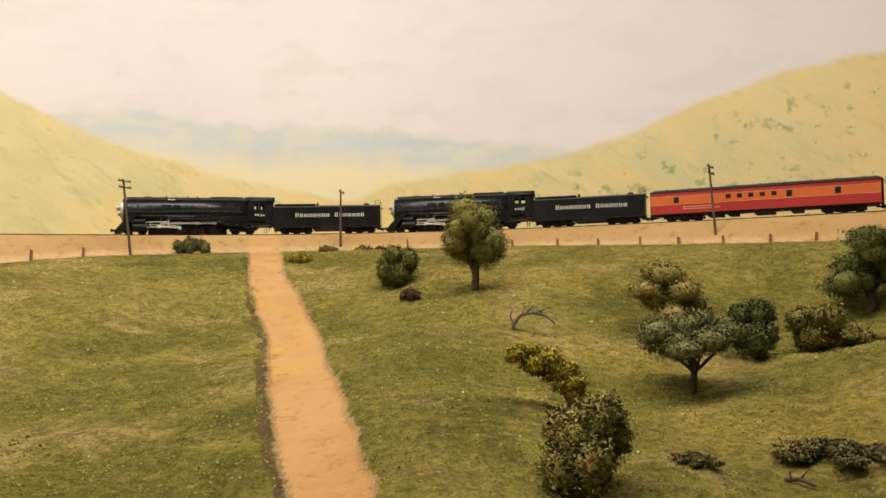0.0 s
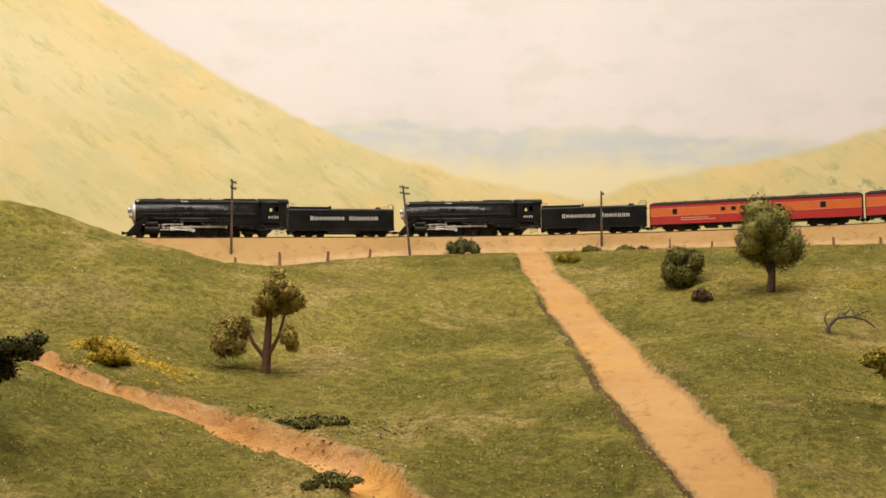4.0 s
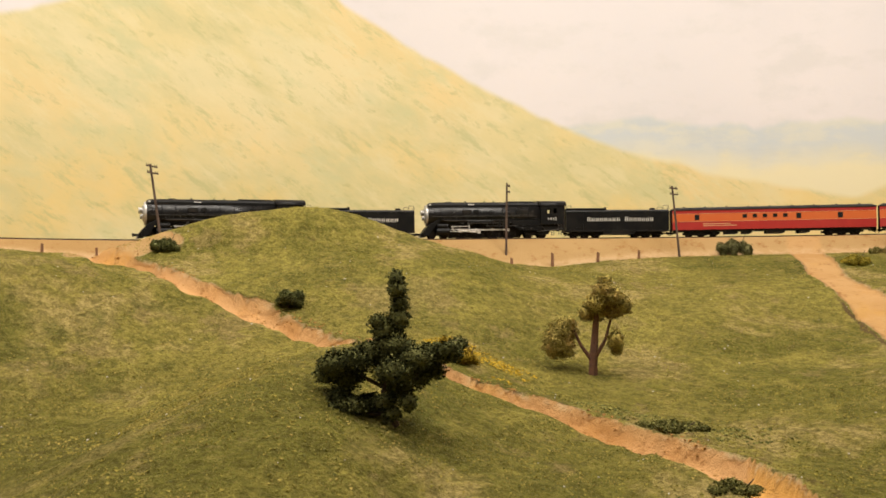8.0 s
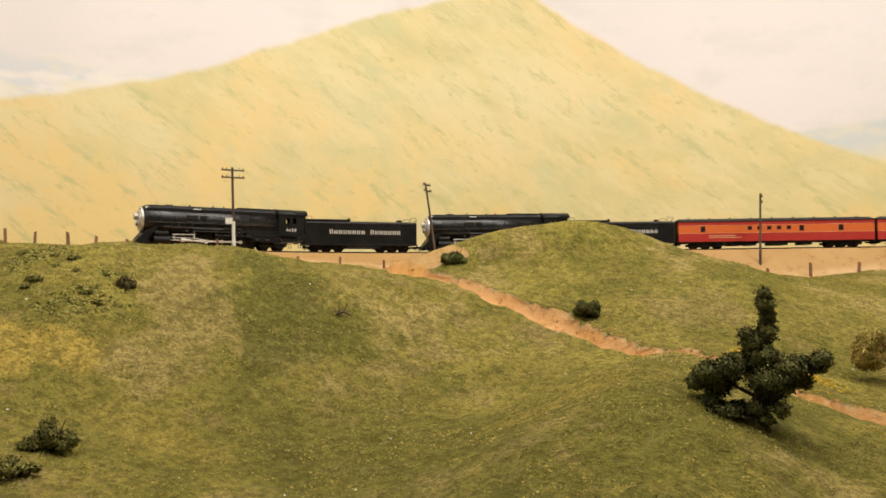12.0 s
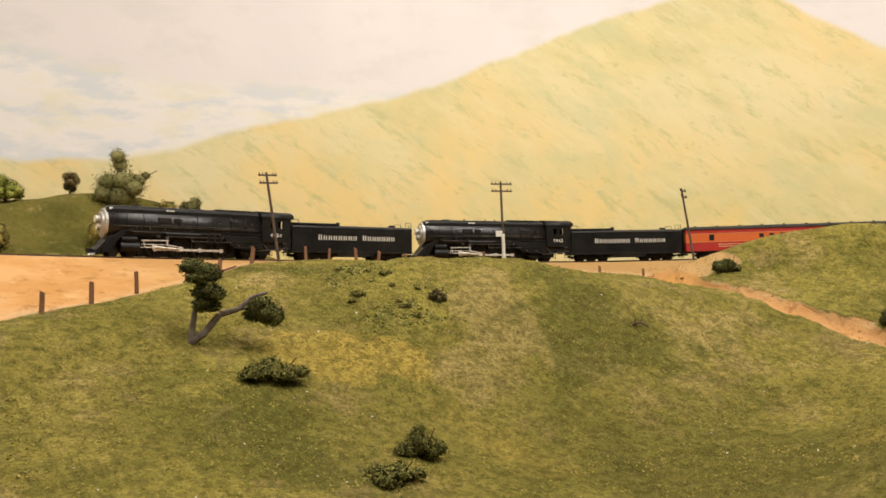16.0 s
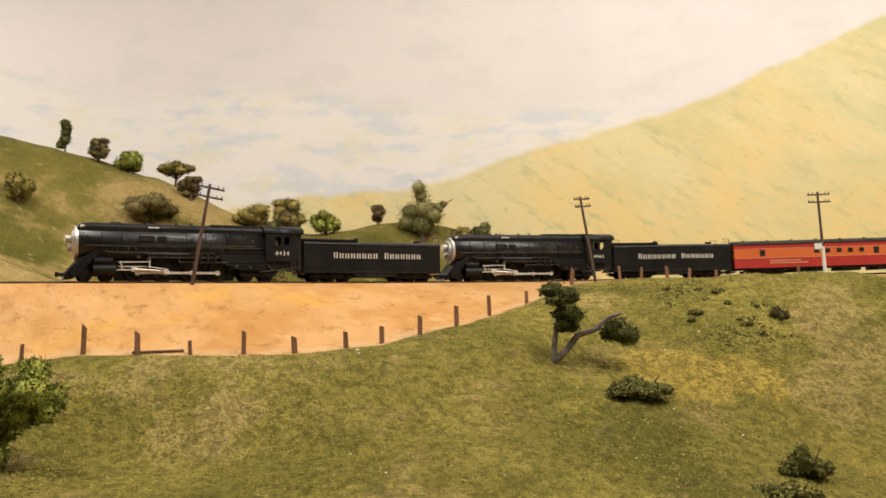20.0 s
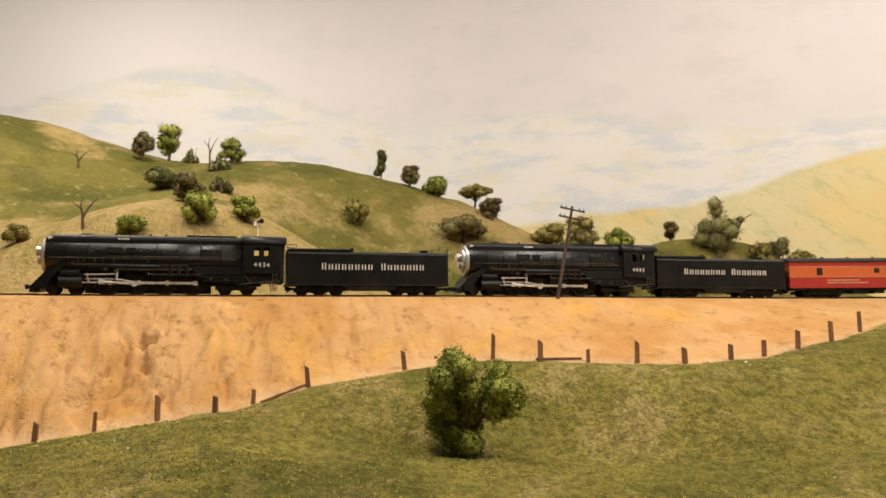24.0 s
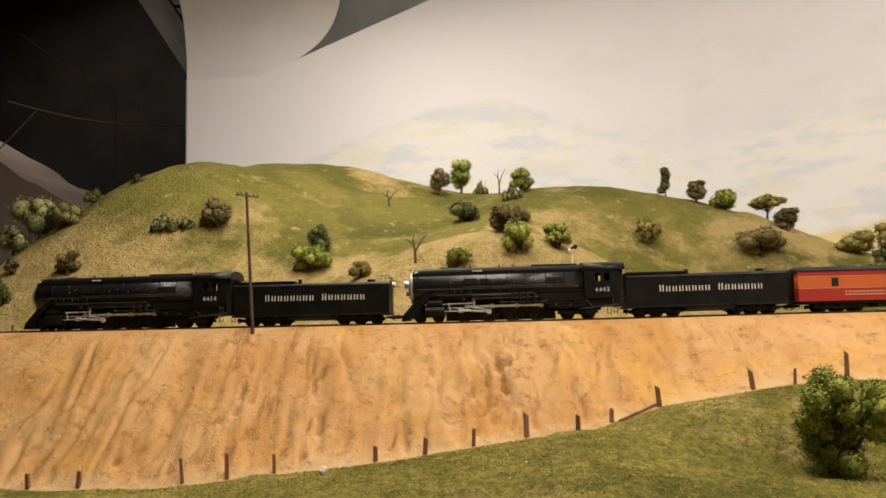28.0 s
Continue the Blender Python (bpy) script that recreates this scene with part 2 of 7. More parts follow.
POST = worn("fence_post_wood", (0.170, 0.085, 0.048), (0.289, 0.145, 0.076), 150.0, 0.9)
BARK = worn("bark", (0.13, 0.085, 0.055), (0.075, 0.05, 0.035), 220.0, 0.95, 0.0, 0.0006)
REDBARK = worn("reddish_bark", (0.20, 0.095, 0.055), (0.12, 0.06, 0.04), 220.0, 0.95, 0.0, 0.0006)
GREYWOOD = worn("weathered_wood", (0.21, 0.17, 0.14), (0.11, 0.085, 0.068), 160.0, 0.95, 0.0, 0.0006)
LEAF_DARK = foliage("dark_green_foam", (0.068, 0.075, 0.026), (0.192, 0.192, 0.063))
LEAF_SPIRE = foliage("cypress_foam", (0.048, 0.052, 0.018), (0.146, 0.143, 0.048))
LEAF_SCRUB = foliage("scrub_foam", (0.105, 0.105, 0.030), (0.283, 0.254, 0.074))
LEAF_GUM = foliage("gum_foam", (0.293, 0.230, 0.058), (0.643, 0.498, 0.137), (0.488, 0.321, 0.098))
LEAF_OLIVE = foliage("olive_foam", (0.173, 0.154, 0.045), (0.375, 0.314, 0.091), (0.405, 0.283, 0.091))
LEAF_GREY = foliage("grey_green_foam", (0.137, 0.133, 0.050), (0.287, 0.264, 0.110))
LEAF_BRIGHT = foliage("fresh_green_foam", (0.159, 0.181, 0.038), (0.402, 0.411, 0.085))
LEAF_YELLOW = foliage("yellow_green_foam", (0.217, 0.183, 0.027), (0.630, 0.488, 0.068))
LEAF_BROWN = foliage("brown_foam", (0.105, 0.082, 0.036), (0.235, 0.180, 0.080), (0.165, 0.150, 0.052))
LEAF_MAROON = foliage("maroon_foam", (0.126, 0.068, 0.044), (0.254, 0.144, 0.085))
GORSE = foliage("yellow_blossom_foam", (0.26, 0.18, 0.02), (0.55, 0.36, 0.035))
BLADE = foliage("static_grass", (0.190, 0.166, 0.030), (0.335, 0.275, 0.060), (0.40, 0.305, 0.085))
CLOD = worn("ochre_clods", (0.44, 0.228, 0.058), (0.32, 0.165, 0.05), 60.0, 0.95)
PIPE = worn("dark_iron_pipe", (0.045, 0.042, 0.040), (0.085, 0.078, 0.072), 150.0, 0.45, 0.3)
PALE_STONE = worn("pale_stone", (0.72, 0.67, 0.56), (0.45, 0.38, 0.28), 200.0, 0.9)

# ---- the line of the track, in arc length ----
K_AT = (-0.45, -0.2, 0.0, 0.2, 0.45, 0.65, 0.898, 1.257, 1.616, 1.976, 2.395, 2.993, 4.2)
K_IS = (0.747, 0.751, 0.825, 1.005, 1.21, 1.23, 0.455, 0.727, 0.927, 0.976, 0.04, -0.148, -0.148)
S0, S1, DS = -1.6, 4.2, 0.004


def lay_track():
    s = np.arange(S0, S1, DS)
    k = np.where(s < -0.45, 0.0, np.interp(s, K_AT, K_IS))
    turn = np.cumsum(k) * DS
    i0 = int(round((0.9 - S0) / DS))
    h = radians(40.66) + turn - turn[i0]
    x, y = np.cumsum(-np.cos(h)) * DS, np.cumsum(-np.sin(h)) * DS
    return s, x - x[i0] - 0.6965, y - y[i0] + 1.0603, h


TS, TX, TY, TH = lay_track()
RAIL_Z = np.interp(TS, (-1.6, -0.34, -0.07, 0.2, 0.48, 0.7, 1.0, 1.26, 1.54, 2.1, 2.4, 2.8, 3.3, 4.2), (0.043, 0.0405, 0.038, 0.0335, 0.029, 0.025, 0.018, 0.014, 0.006, 0.004, 0.002, 0.003, 0.010, 0.014))
RAIL_Z = np.convolve(np.pad(RAIL_Z, 40, mode="edge"), np.ones(81) / 81, mode="valid")


LINE_Z = RAIL_Z + np.interp(TS, (0.9, 1.1, 1.3, 1.5, 1.7, 1.95, 2.1, 2.25, 2.4, 2.55, 2.8, 3.2), (0.0, -0.002, -0.004, -0.005, -0.0052, -0.0055, -0.0055, -0.004, -0.0022, -0.0012, -0.002, -0.0035))
LINE_Z = np.convolve(np.pad(LINE_Z, 20, mode="edge"), np.ones(41) / 41, mode="valid")


def on_track(s, u=0.0):
    """Place beside the track at arc length s, u metres towards the aisle, and the heading of the line."""
    x, y, h = np.interp(s, TS, TX), np.interp(s, TS, TY), np.interp(s, TS, TH)
    return x + u * np.sin(h), y - u * np.cos(h), h


def track_z(s):
    return float(np.interp(s, TS, LINE_Z))


def near_track(x, y):
    """Arc length and signed offset (positive towards the aisle) of places."""
    x, y = np.atleast_1d(x), np.atleast_1d(y)
    tx, ty = TX[::5], TY[::5]
    best = np.empty(len(x), dtype=int)
    for a in range(0, len(x), 20000):
        b = slice(a, a + 20000)
        best[b] = np.argmin((x[b, None] - tx) ** 2 + (y[b, None] - ty) ** 2, axis=1)
    i = best * 5
    dx, dy = x - TX[i], y - TY[i]
    along = -dx * np.cos(TH[i]) - dy * np.sin(TH[i])
    across = dx * np.sin(TH[i]) - dy * np.cos(TH[i])
    return TS[i] + along, across


FENCE_S = (-1.6, -0.35, -0.1, 0.1, 0.3, 0.5, 0.72, 0.9, 1.2, 1.5, 1.75, 1.95, 2.04, 2.1, 2.16, 2.25, 2.34, 2.41, 2.48, 2.55, 2.62, 2.7, 2.76, 2.82, 2.92, 3.1, 4.2)
FENCE_U = (0.07, 0.07, 0.069, 0.068, 0.062, 0.06, 0.06, 0.075, 0.07, 0.06, 0.05, 0.055, 0.07, 0.125, 0.156, 0.19, 0.203, 0.197, 0.166, 0.125, 0.118, 0.127, 0.155, 0.15, 0.152, 0.17, 0.2)
FENCE_DROP = (0.037, 0.037, 0.0335, 0.0275, 0.026, 0.027, 0.03, 0.044, 0.034, 0.028, 0.006, 0.004, 0.01, 0.02, 0.03, 0.045, 0.057, 0.061, 0.06, 0.058, 0.065, 0.076, 0.09, 0.098, 0.113, 0.13, 0.14)


def smooth(a, b, v):
    t = np.clip((v - a) / (b - a), 0, 1)
    return t * t * (3 - 2 * t)


def bump(x, y, cx, cy, rx, ry=None, turn=0.0):
    ry = ry or rx
    c, s = math.cos(radians(turn)), math.sin(radians(turn))
    dx, dy = x - cx, y - cy
    return np.exp(-((dx * c + dy * s) / rx) ** 2 - ((dy * c - dx * s) / ry) ** 2)


WALL = ((2.2, -0.2), (1.9, 0.7), (1.4, 1.3), (0.8, 1.6), (0.2, 1.7), (-0.4, 1.64), (-0.77, 1.49), (-0.93, 1.41), (-1.17, 1.27), (-1.36, 1.07), (-1.48, 0.86), (-1.68, 0.5), (-1.88, 0.1), (-2.02, -0.35), (-2.07, -0.8), (-2.03, -1.2), (-1.97, -1.591))


def lay_wall():
    """The curved backdrop in plan: arc length from its middle corner, x, y."""
    p = np.array(WALL)
    out = []
    for i in range(len(p) - 1):
        a, b, c, d = p[max(i - 1, 0)], p[i], p[i + 1], p[min(i + 2, len(p) - 1)]
        for t in np.linspace(0, 1, 40, endpoint=False):
            out.append(0.5 * (2 * b + (c - a) * t + (2 * a - 5 * b + 4 * c - d) * t * t + (3 * b - a - 3 * c + d) * t ** 3))
    q = np.array(out + [p[-1]])
    w = np.concatenate([[0], np.cumsum(np.hypot(*np.diff(q, axis=0).T))])
    return w, q[:, 0], q[:, 1]


WW, WX, WY = lay_wall()


def front_ground(x, y):
    """The rolling pasture between the line and the aisle."""
    s, u = near_track(x, y)
    z = np.interp(s, TS, RAIL_Z) - np.interp(u, (0.0, 0.15, 0.3, 0.45, 0.6, 0.8, 1.2), (0.03, 0.05, 0.075, 0.129, 0.156, 0.177, 0.21))
    z += 0.075 * bump(x, y, -0.871, 0.657, 0.191, 0.052, 41)
    z += 0.040 * bump(x, y, -0.698, 0.721, 0.175, 0.175, -50)
    z += 0.059 * bump(x, y, -0.934, 0.251, 0.109, 0.270, -21)
    z += 0.057 * bump(x, y, -0.500, 0.348, 0.096, 0.197, 15)
    z -= 0.007 * bump(x, y, -0.310, 0.670, 0.200, 0.136)
    z -= 0.024 * bump(x, y, -0.687, 0.139, 0.208)
    z += 0.022 * bump(x, y, 0.060, 0.600, 0.15)
    z += -0.049 * bump(x, y, 0.150, 0.700, 0.15)
    z += 0.039 * bump(x, y, 0.270, 0.720, 0.15)
    z += 0.017 * bump(x, y, 0.050, 0.840, 0.15)
    z += 0.010 * bump(x, y, -0.015, 0.970, 0.15)
    z += -0.064 * bump(x, y, 0.300, 0.900, 0.15)
    z += -0.026 * bump(x, y, 0.250, 0.500, 0.15)
    z += -0.025 * bump(x, y, 0.050, 0.420, 0.15)
    z += -0.006 * bump(x, y, 0.450, 0.750, 0.15)
    z += 0.014 * bump(x, y, -0.100, 0.700, 0.15)
    z -= 0.053 * bump(x, y, -0.862, -0.346, 0.140, 0.248, 10)
    z -= 0.055 * bump(x, y, -0.780, -0.920, 0.220, 0.280)
    return z


def hills_behind(x, y):
    """Height over the line of the hills beyond the track."""
    z = 0.270 * bump(x, y, -1.790, -1.021, 0.397, 0.329, -58)
    z += 0.209 * bump(x, y, -1.795, -0.419, 0.233, 0.338)
    z += 0.111 * bump(x, y, -1.374, -1.247, 0.177, 0.322, 7)
    z += 0.119 * bump(x, y, -1.640, 0.083, 0.080, 0.208, -5)
    z += 0.103 * bump(x, y, -1.551, -0.708, 0.173, 0.284, 66)
    z += 0.101 * bump(x, y, -1.250, -0.705, 0.145, 0.215, 6)
    z += 0.162 * bump(x, y, -1.584, -1.313, 0.395, 0.244, -24)
    return z


GULLY = ((-1.02, 0.55), (-0.924, 0.529), (-0.80, 0.510), (-0.74, 0.522), (-0.687, 0.527), (-0.626, 0.521), (-0.579, 0.509), (-0.50, 0.503), (-0.437, 0.522), (-0.394, 0.529), (-0.346, 0.517), (-0.305, 0.503), (-0.266, 0.490), (-0.20, 0.425), (-0.165, 0.39), (-0.10, 0.30))
ROAD = ((-0.352, 1.30), (-0.336, 1.233), (-0.255, 1.010), (-0.205, 0.905), (-0.174, 0.836), (-0.111, 0.652), (-0.072, 0.543), (-0.053, 0.493), (-0.025, 0.40), (0.01, 0.27))


def road_half(y):
    return np.interp(y, (0.25, 0.5, 0.65, 0.85, 1.25), (0.018, 0.0205, 0.0235, 0.0225, 0.0215))


def beside(path, x, y):
    """Signed distance to a path in plan, positive to its left."""
    p = np.array(path)
    best, side = np.full(len(x), 9.0), np.zeros(len(x))
    for (ax, ay), (bx, by) in zip(p[:-1], p[1:]):
        dx, dy = bx - ax, by - ay
        t = np.clip(((x - ax) * dx + (y - ay) * dy) / (dx * dx + dy * dy), 0, 1)
        d = np.hypot(x - ax - t * dx, y - ay - t * dy)
        near = d < best
        best = np.where(near, d, best)
        side = np.where(near, np.sign(dx * (y - ay) - dy * (x - ax)), side)
    return best * side


@functools.lru_cache(None)
def noise_table(seed):
    return np.random.RandomState(seed).uniform(-1, 1, (256, 256))


def lattice(x, y, cell, seed):
    """Smooth value noise, -1 to 1."""
    u, v = x / cell, y / cell
    i, j = np.floor(u).astype(int), np.floor(v).astype(int)
    f, g = u - i, v - j
    f, g = f * f * (3 - 2 * f), g * g * (3 - 2 * g)
    table = noise_table(seed)
    at = lambda a, b: table[a % 256, b % 256]
    return (at(i, j) * (1 - f) + at(i + 1, j) * f) * (1 - g) + (at(i, j + 1) * (1 - f) + at(i + 1, j + 1) * f) * g


def gully_at(x, y):
    """Distance from the gully's bed, wider apart where it is narrow, with crumbled edges."""
    return (beside(GULLY, x, y) + 0.004 * lattice(x, y, 0.03, 8) + 0.004 * lattice(x, y, 0.012, 9)) * np.interp(x, (-1.0, -0.7, -0.45, -0.3), (1.3, 1.5, 1.35, 1.05))


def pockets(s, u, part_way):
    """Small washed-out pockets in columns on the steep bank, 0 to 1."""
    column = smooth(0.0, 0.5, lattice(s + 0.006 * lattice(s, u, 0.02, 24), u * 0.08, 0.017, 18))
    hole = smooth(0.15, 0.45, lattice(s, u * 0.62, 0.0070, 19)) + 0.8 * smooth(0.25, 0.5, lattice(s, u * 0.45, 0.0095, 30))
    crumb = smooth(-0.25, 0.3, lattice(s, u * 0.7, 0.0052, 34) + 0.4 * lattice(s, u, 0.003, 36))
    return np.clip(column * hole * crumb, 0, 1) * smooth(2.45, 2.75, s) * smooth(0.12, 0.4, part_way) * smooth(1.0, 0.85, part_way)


def ground(x, y):
    """Height of the scenery at places (arrays)."""
    x, y = np.atleast_1d(np.asarray(x, float)), np.atleast_1d(np.asarray(y, float))
    s, u = near_track(x, y)
    rz, tz = np.interp(s, TS, RAIL_Z), np.interp(s, TS, LINE_Z)
    fu, fd = np.interp(s, FENCE_S, FENCE_U), np.interp(s, FENCE_S, FENCE_DROP)
    bed = 0.022
    part_way = np.clip((u - bed) / (fu - bed), 0, 1)
    rill = lattice(s + 0.02 * lattice(s, u, 0.04, 4), u * 0.10, 0.016, 5) * 0.7 + lattice(s, u * 0.16, 0.007, 6) * 0.4 + lattice(s, u * 0.4, 0.035, 7) * 0.8
    cut = np.maximum(0, 0.35 - np.abs(lattice(s + 0.012 * lattice(s, u, 0.025, 3), u * 0.12, 0.020, 15))) * smooth(2.25, 2.6, s)
    ledge = lattice(s, u, 0.022, 16) * 0.5 + lattice(s, u, 0.010, 17) * 0.35
    pit = pockets(s, u, part_way)
    slope = tz - (fd + tz - rz) * (0.75 * part_way + 0.25 * smooth(0, 1, part_way)) + (0.0042 * rill + 0.0030 * ledge - 0.012 * cut - 0.0065 * pit) * smooth(0, 0.25, part_way) * smooth(0, 0.12, 1 - part_way) * smooth(0.02, 0.09, fd)
    w = smooth(0.0, 0.13, u - fu)
    front = (rz - fd) * (1 - w) + front_ground(x, y) * w
    g = gully_at(x, y)
    front = front - 0.014 * smooth(-0.03, -0.004, g) * (1 - smooth(0.010, 0.018, g)) * smooth(0.0, 0.06, u - fu)
    r = np.abs(beside(ROAD, x, y)) + 0.0016 * lattice(x, y, 0.03, 10) + 0.0012 * lattice(x, y, 0.009, 14)
    front = front - 0.004 * (1 - smooth(-0.003, 0.006, r - road_half(y))) * smooth(0.0, 0.02, u - fu)
    front = front + 0.0040 * lattice(x, y, 0.06, 11) * w + 0.0016 * lattice(x, y, 0.02, 12) * w + 0.0008 * lattice(x, y, 0.008, 20) * w
    back = rz - (rz - tz) * smooth(0.2, 0.04, -u) - 0.004 + hills_behind(x, y) * smooth(0.03, 0.2, -u) - 0.02 * smooth(0.02, 0.06, -u) + (0.003 * lattice(x, y, 0.05, 13) + 0.007 * lattice(x, y, 0.16, 25) * lattice(x, y, 0.11, 26) + 0.0013 * lattice(x, y, 0.02, 27)) * smooth(0.05, 0.1, -u)
    return np.where(u > fu, front, np.where(u > bed, slope, np.where(u > -bed, tz, back)))


# ---- building blocks ----
def part(name, bm, mat, parent, label=""):
    me = bpy.data.meshes.new(name)
    bm.to_mesh(me)
    bm.free()
    me.materials.append(mat)
    ob = new(name, me)
    ob.parent = parent
    return tagged(ob, label)


def root(name, label, category, group="", m=None):
    ob = tagged(new(name), label, category, group)
    ob.empty_display_size = 0.01
    if m is not None:
        ob.matrix_world = m
    return ob


def mesh_of(name, verts, faces, mat, smooth_faces=False, normals=None):
    """A mesh from arrays; faces all have the same number of corners."""
    v, f = np.asarray(verts, dtype=np.float32), np.asarray(faces, dtype=np.int32)
    k = f.shape[1]
    me = bpy.data.meshes.new(name)
    me.vertices.add(len(v))
    me.vertices.foreach_set("co", v.ravel())
    me.loops.add(f.size)
    me.loops.foreach_set("vertex_index", f.ravel())
    me.polygons.add(len(f))
    me.polygons.foreach_set("loop_start", np.arange(0, f.size, k, dtype=np.int32))
    me.polygons.foreach_set("use_smooth", np.full(len(f), smooth_faces or normals is not None, dtype=bool))
    me.update(calc_edges=True)
    me.materials.append(mat)
    if normals is not None:
        me.normals_split_custom_set_from_vertices(np.asarray(normals, dtype=np.float32))
    return me


def box(bm, x0, x1, y0, y1, z0, z1, bevel=0.0):
    made = bmesh.ops.create_cube(bm, size=1, matrix=Matrix.LocRotScale(((x0 + x1) / 2, (y0 + y1) / 2, (z0 + z1) / 2), None, (x1 - x0, y1 - y0, z1 - z0)))
    if bevel:
        edges = list({e for v in made["verts"] for e in v.link_edges})
        bmesh.ops.bevel(bm, geom=edges, offset=bevel, segments=2, affect="EDGES", profile=0.6)
    return bm


def rod(bm, a, b, r0, r1=None, seg=8):
    a, b = Vector(a), Vector(b)
    d = b - a
    m = Matrix.Translation((a + b) / 2) @ d.to_track_quat("Z", "Y").to_matrix().to_4x4()
    bmesh.ops.create_cone(bm, cap_ends=True, segments=seg, radius1=r0, radius2=r0 if r1 is None else r1, depth=d.length, matrix=m)
    return bm


def prism(bm, outline, y0, y1, bevel=0.0):
    """An outline in x and z, pulled out from y0 to y1."""
    a = [bm.verts.new((x, y0, z)) for x, z in outline]
    b = [bm.verts.new((x, y1, z)) for x, z in outline]
    n = len(a)
    faces = [bm.faces.new(a), bm.faces.new(b[::-1])] + [bm.faces.new((a[i], b[i], b[(i + 1) % n], a[(i + 1) % n])) for i in range(n)]
    if bevel:
        bmesh.ops.bevel(bm, geom=list({e for f in faces for e in f.edges}), offset=bevel, segments=2, affect="EDGES", profile=0.6)
    bmesh.ops.recalc_face_normals(bm, faces=bm.faces[:])
    return bm


def loft(bm, sections, soft=True):
    """Skin over (x, outline in y and z) sections of equal length; ends closed."""
    rings = [[bm.verts.new((x, y, z)) for y, z in o] for x, o in sections]
    n = len(rings[0])
    for p, q in zip(rings[:-1], rings[1:]):
        for i in range(n):
            bm.faces.new((p[i], p[(i + 1) % n], q[(i + 1) % n], q[i]))
    bm.faces.new(rings[0][::-1])
    bm.faces.new(rings[-1])
    bmesh.ops.recalc_face_normals(bm, faces=bm.faces[:])
    for f in bm.faces:
        f.smooth = soft and len(f.verts) == 4
    return bm


def arch(half, low, shoulder, top, n=8, power=2.0):
    """A car-end outline: upright sides from low to shoulder, a rounded roof to top."""
    pts = [(-half, low), (-half, shoulder)]
    for i in range(1, 2 * n):
        a = math.pi * (1 - i / (2 * n))
        pts.append((half * math.cos(a), shoulder + (top - shoulder) * abs(math.sin(a)) ** (2 / power)))
    return pts + [(half, shoulder), (half, low)]


def lettering(text, size, mat, name, parent, m, label=""):
    curve = bpy.data.curves.new(name, "FONT")
    curve.body, curve.size, curve.extrude, curve.align_x, curve.space_character = text, size, 0.00008, "CENTER", 1.25
    tmp = bpy.data.objects.new(name, curve)
    me = bpy.data.meshes.new_from_object(tmp)
    bpy.data.objects.remove(tmp)
    me.materials.append(mat)
    ob = new(name, me)
    ob.parent, ob.matrix_local = parent, m
    return tagged(ob, label)


# ---- the ground ----
def spread(a, b, c, d, fine, coarse):
    return np.concatenate([np.arange(a, b, coarse), np.arange(b, c, fine), np.arange(c, d, coarse)])


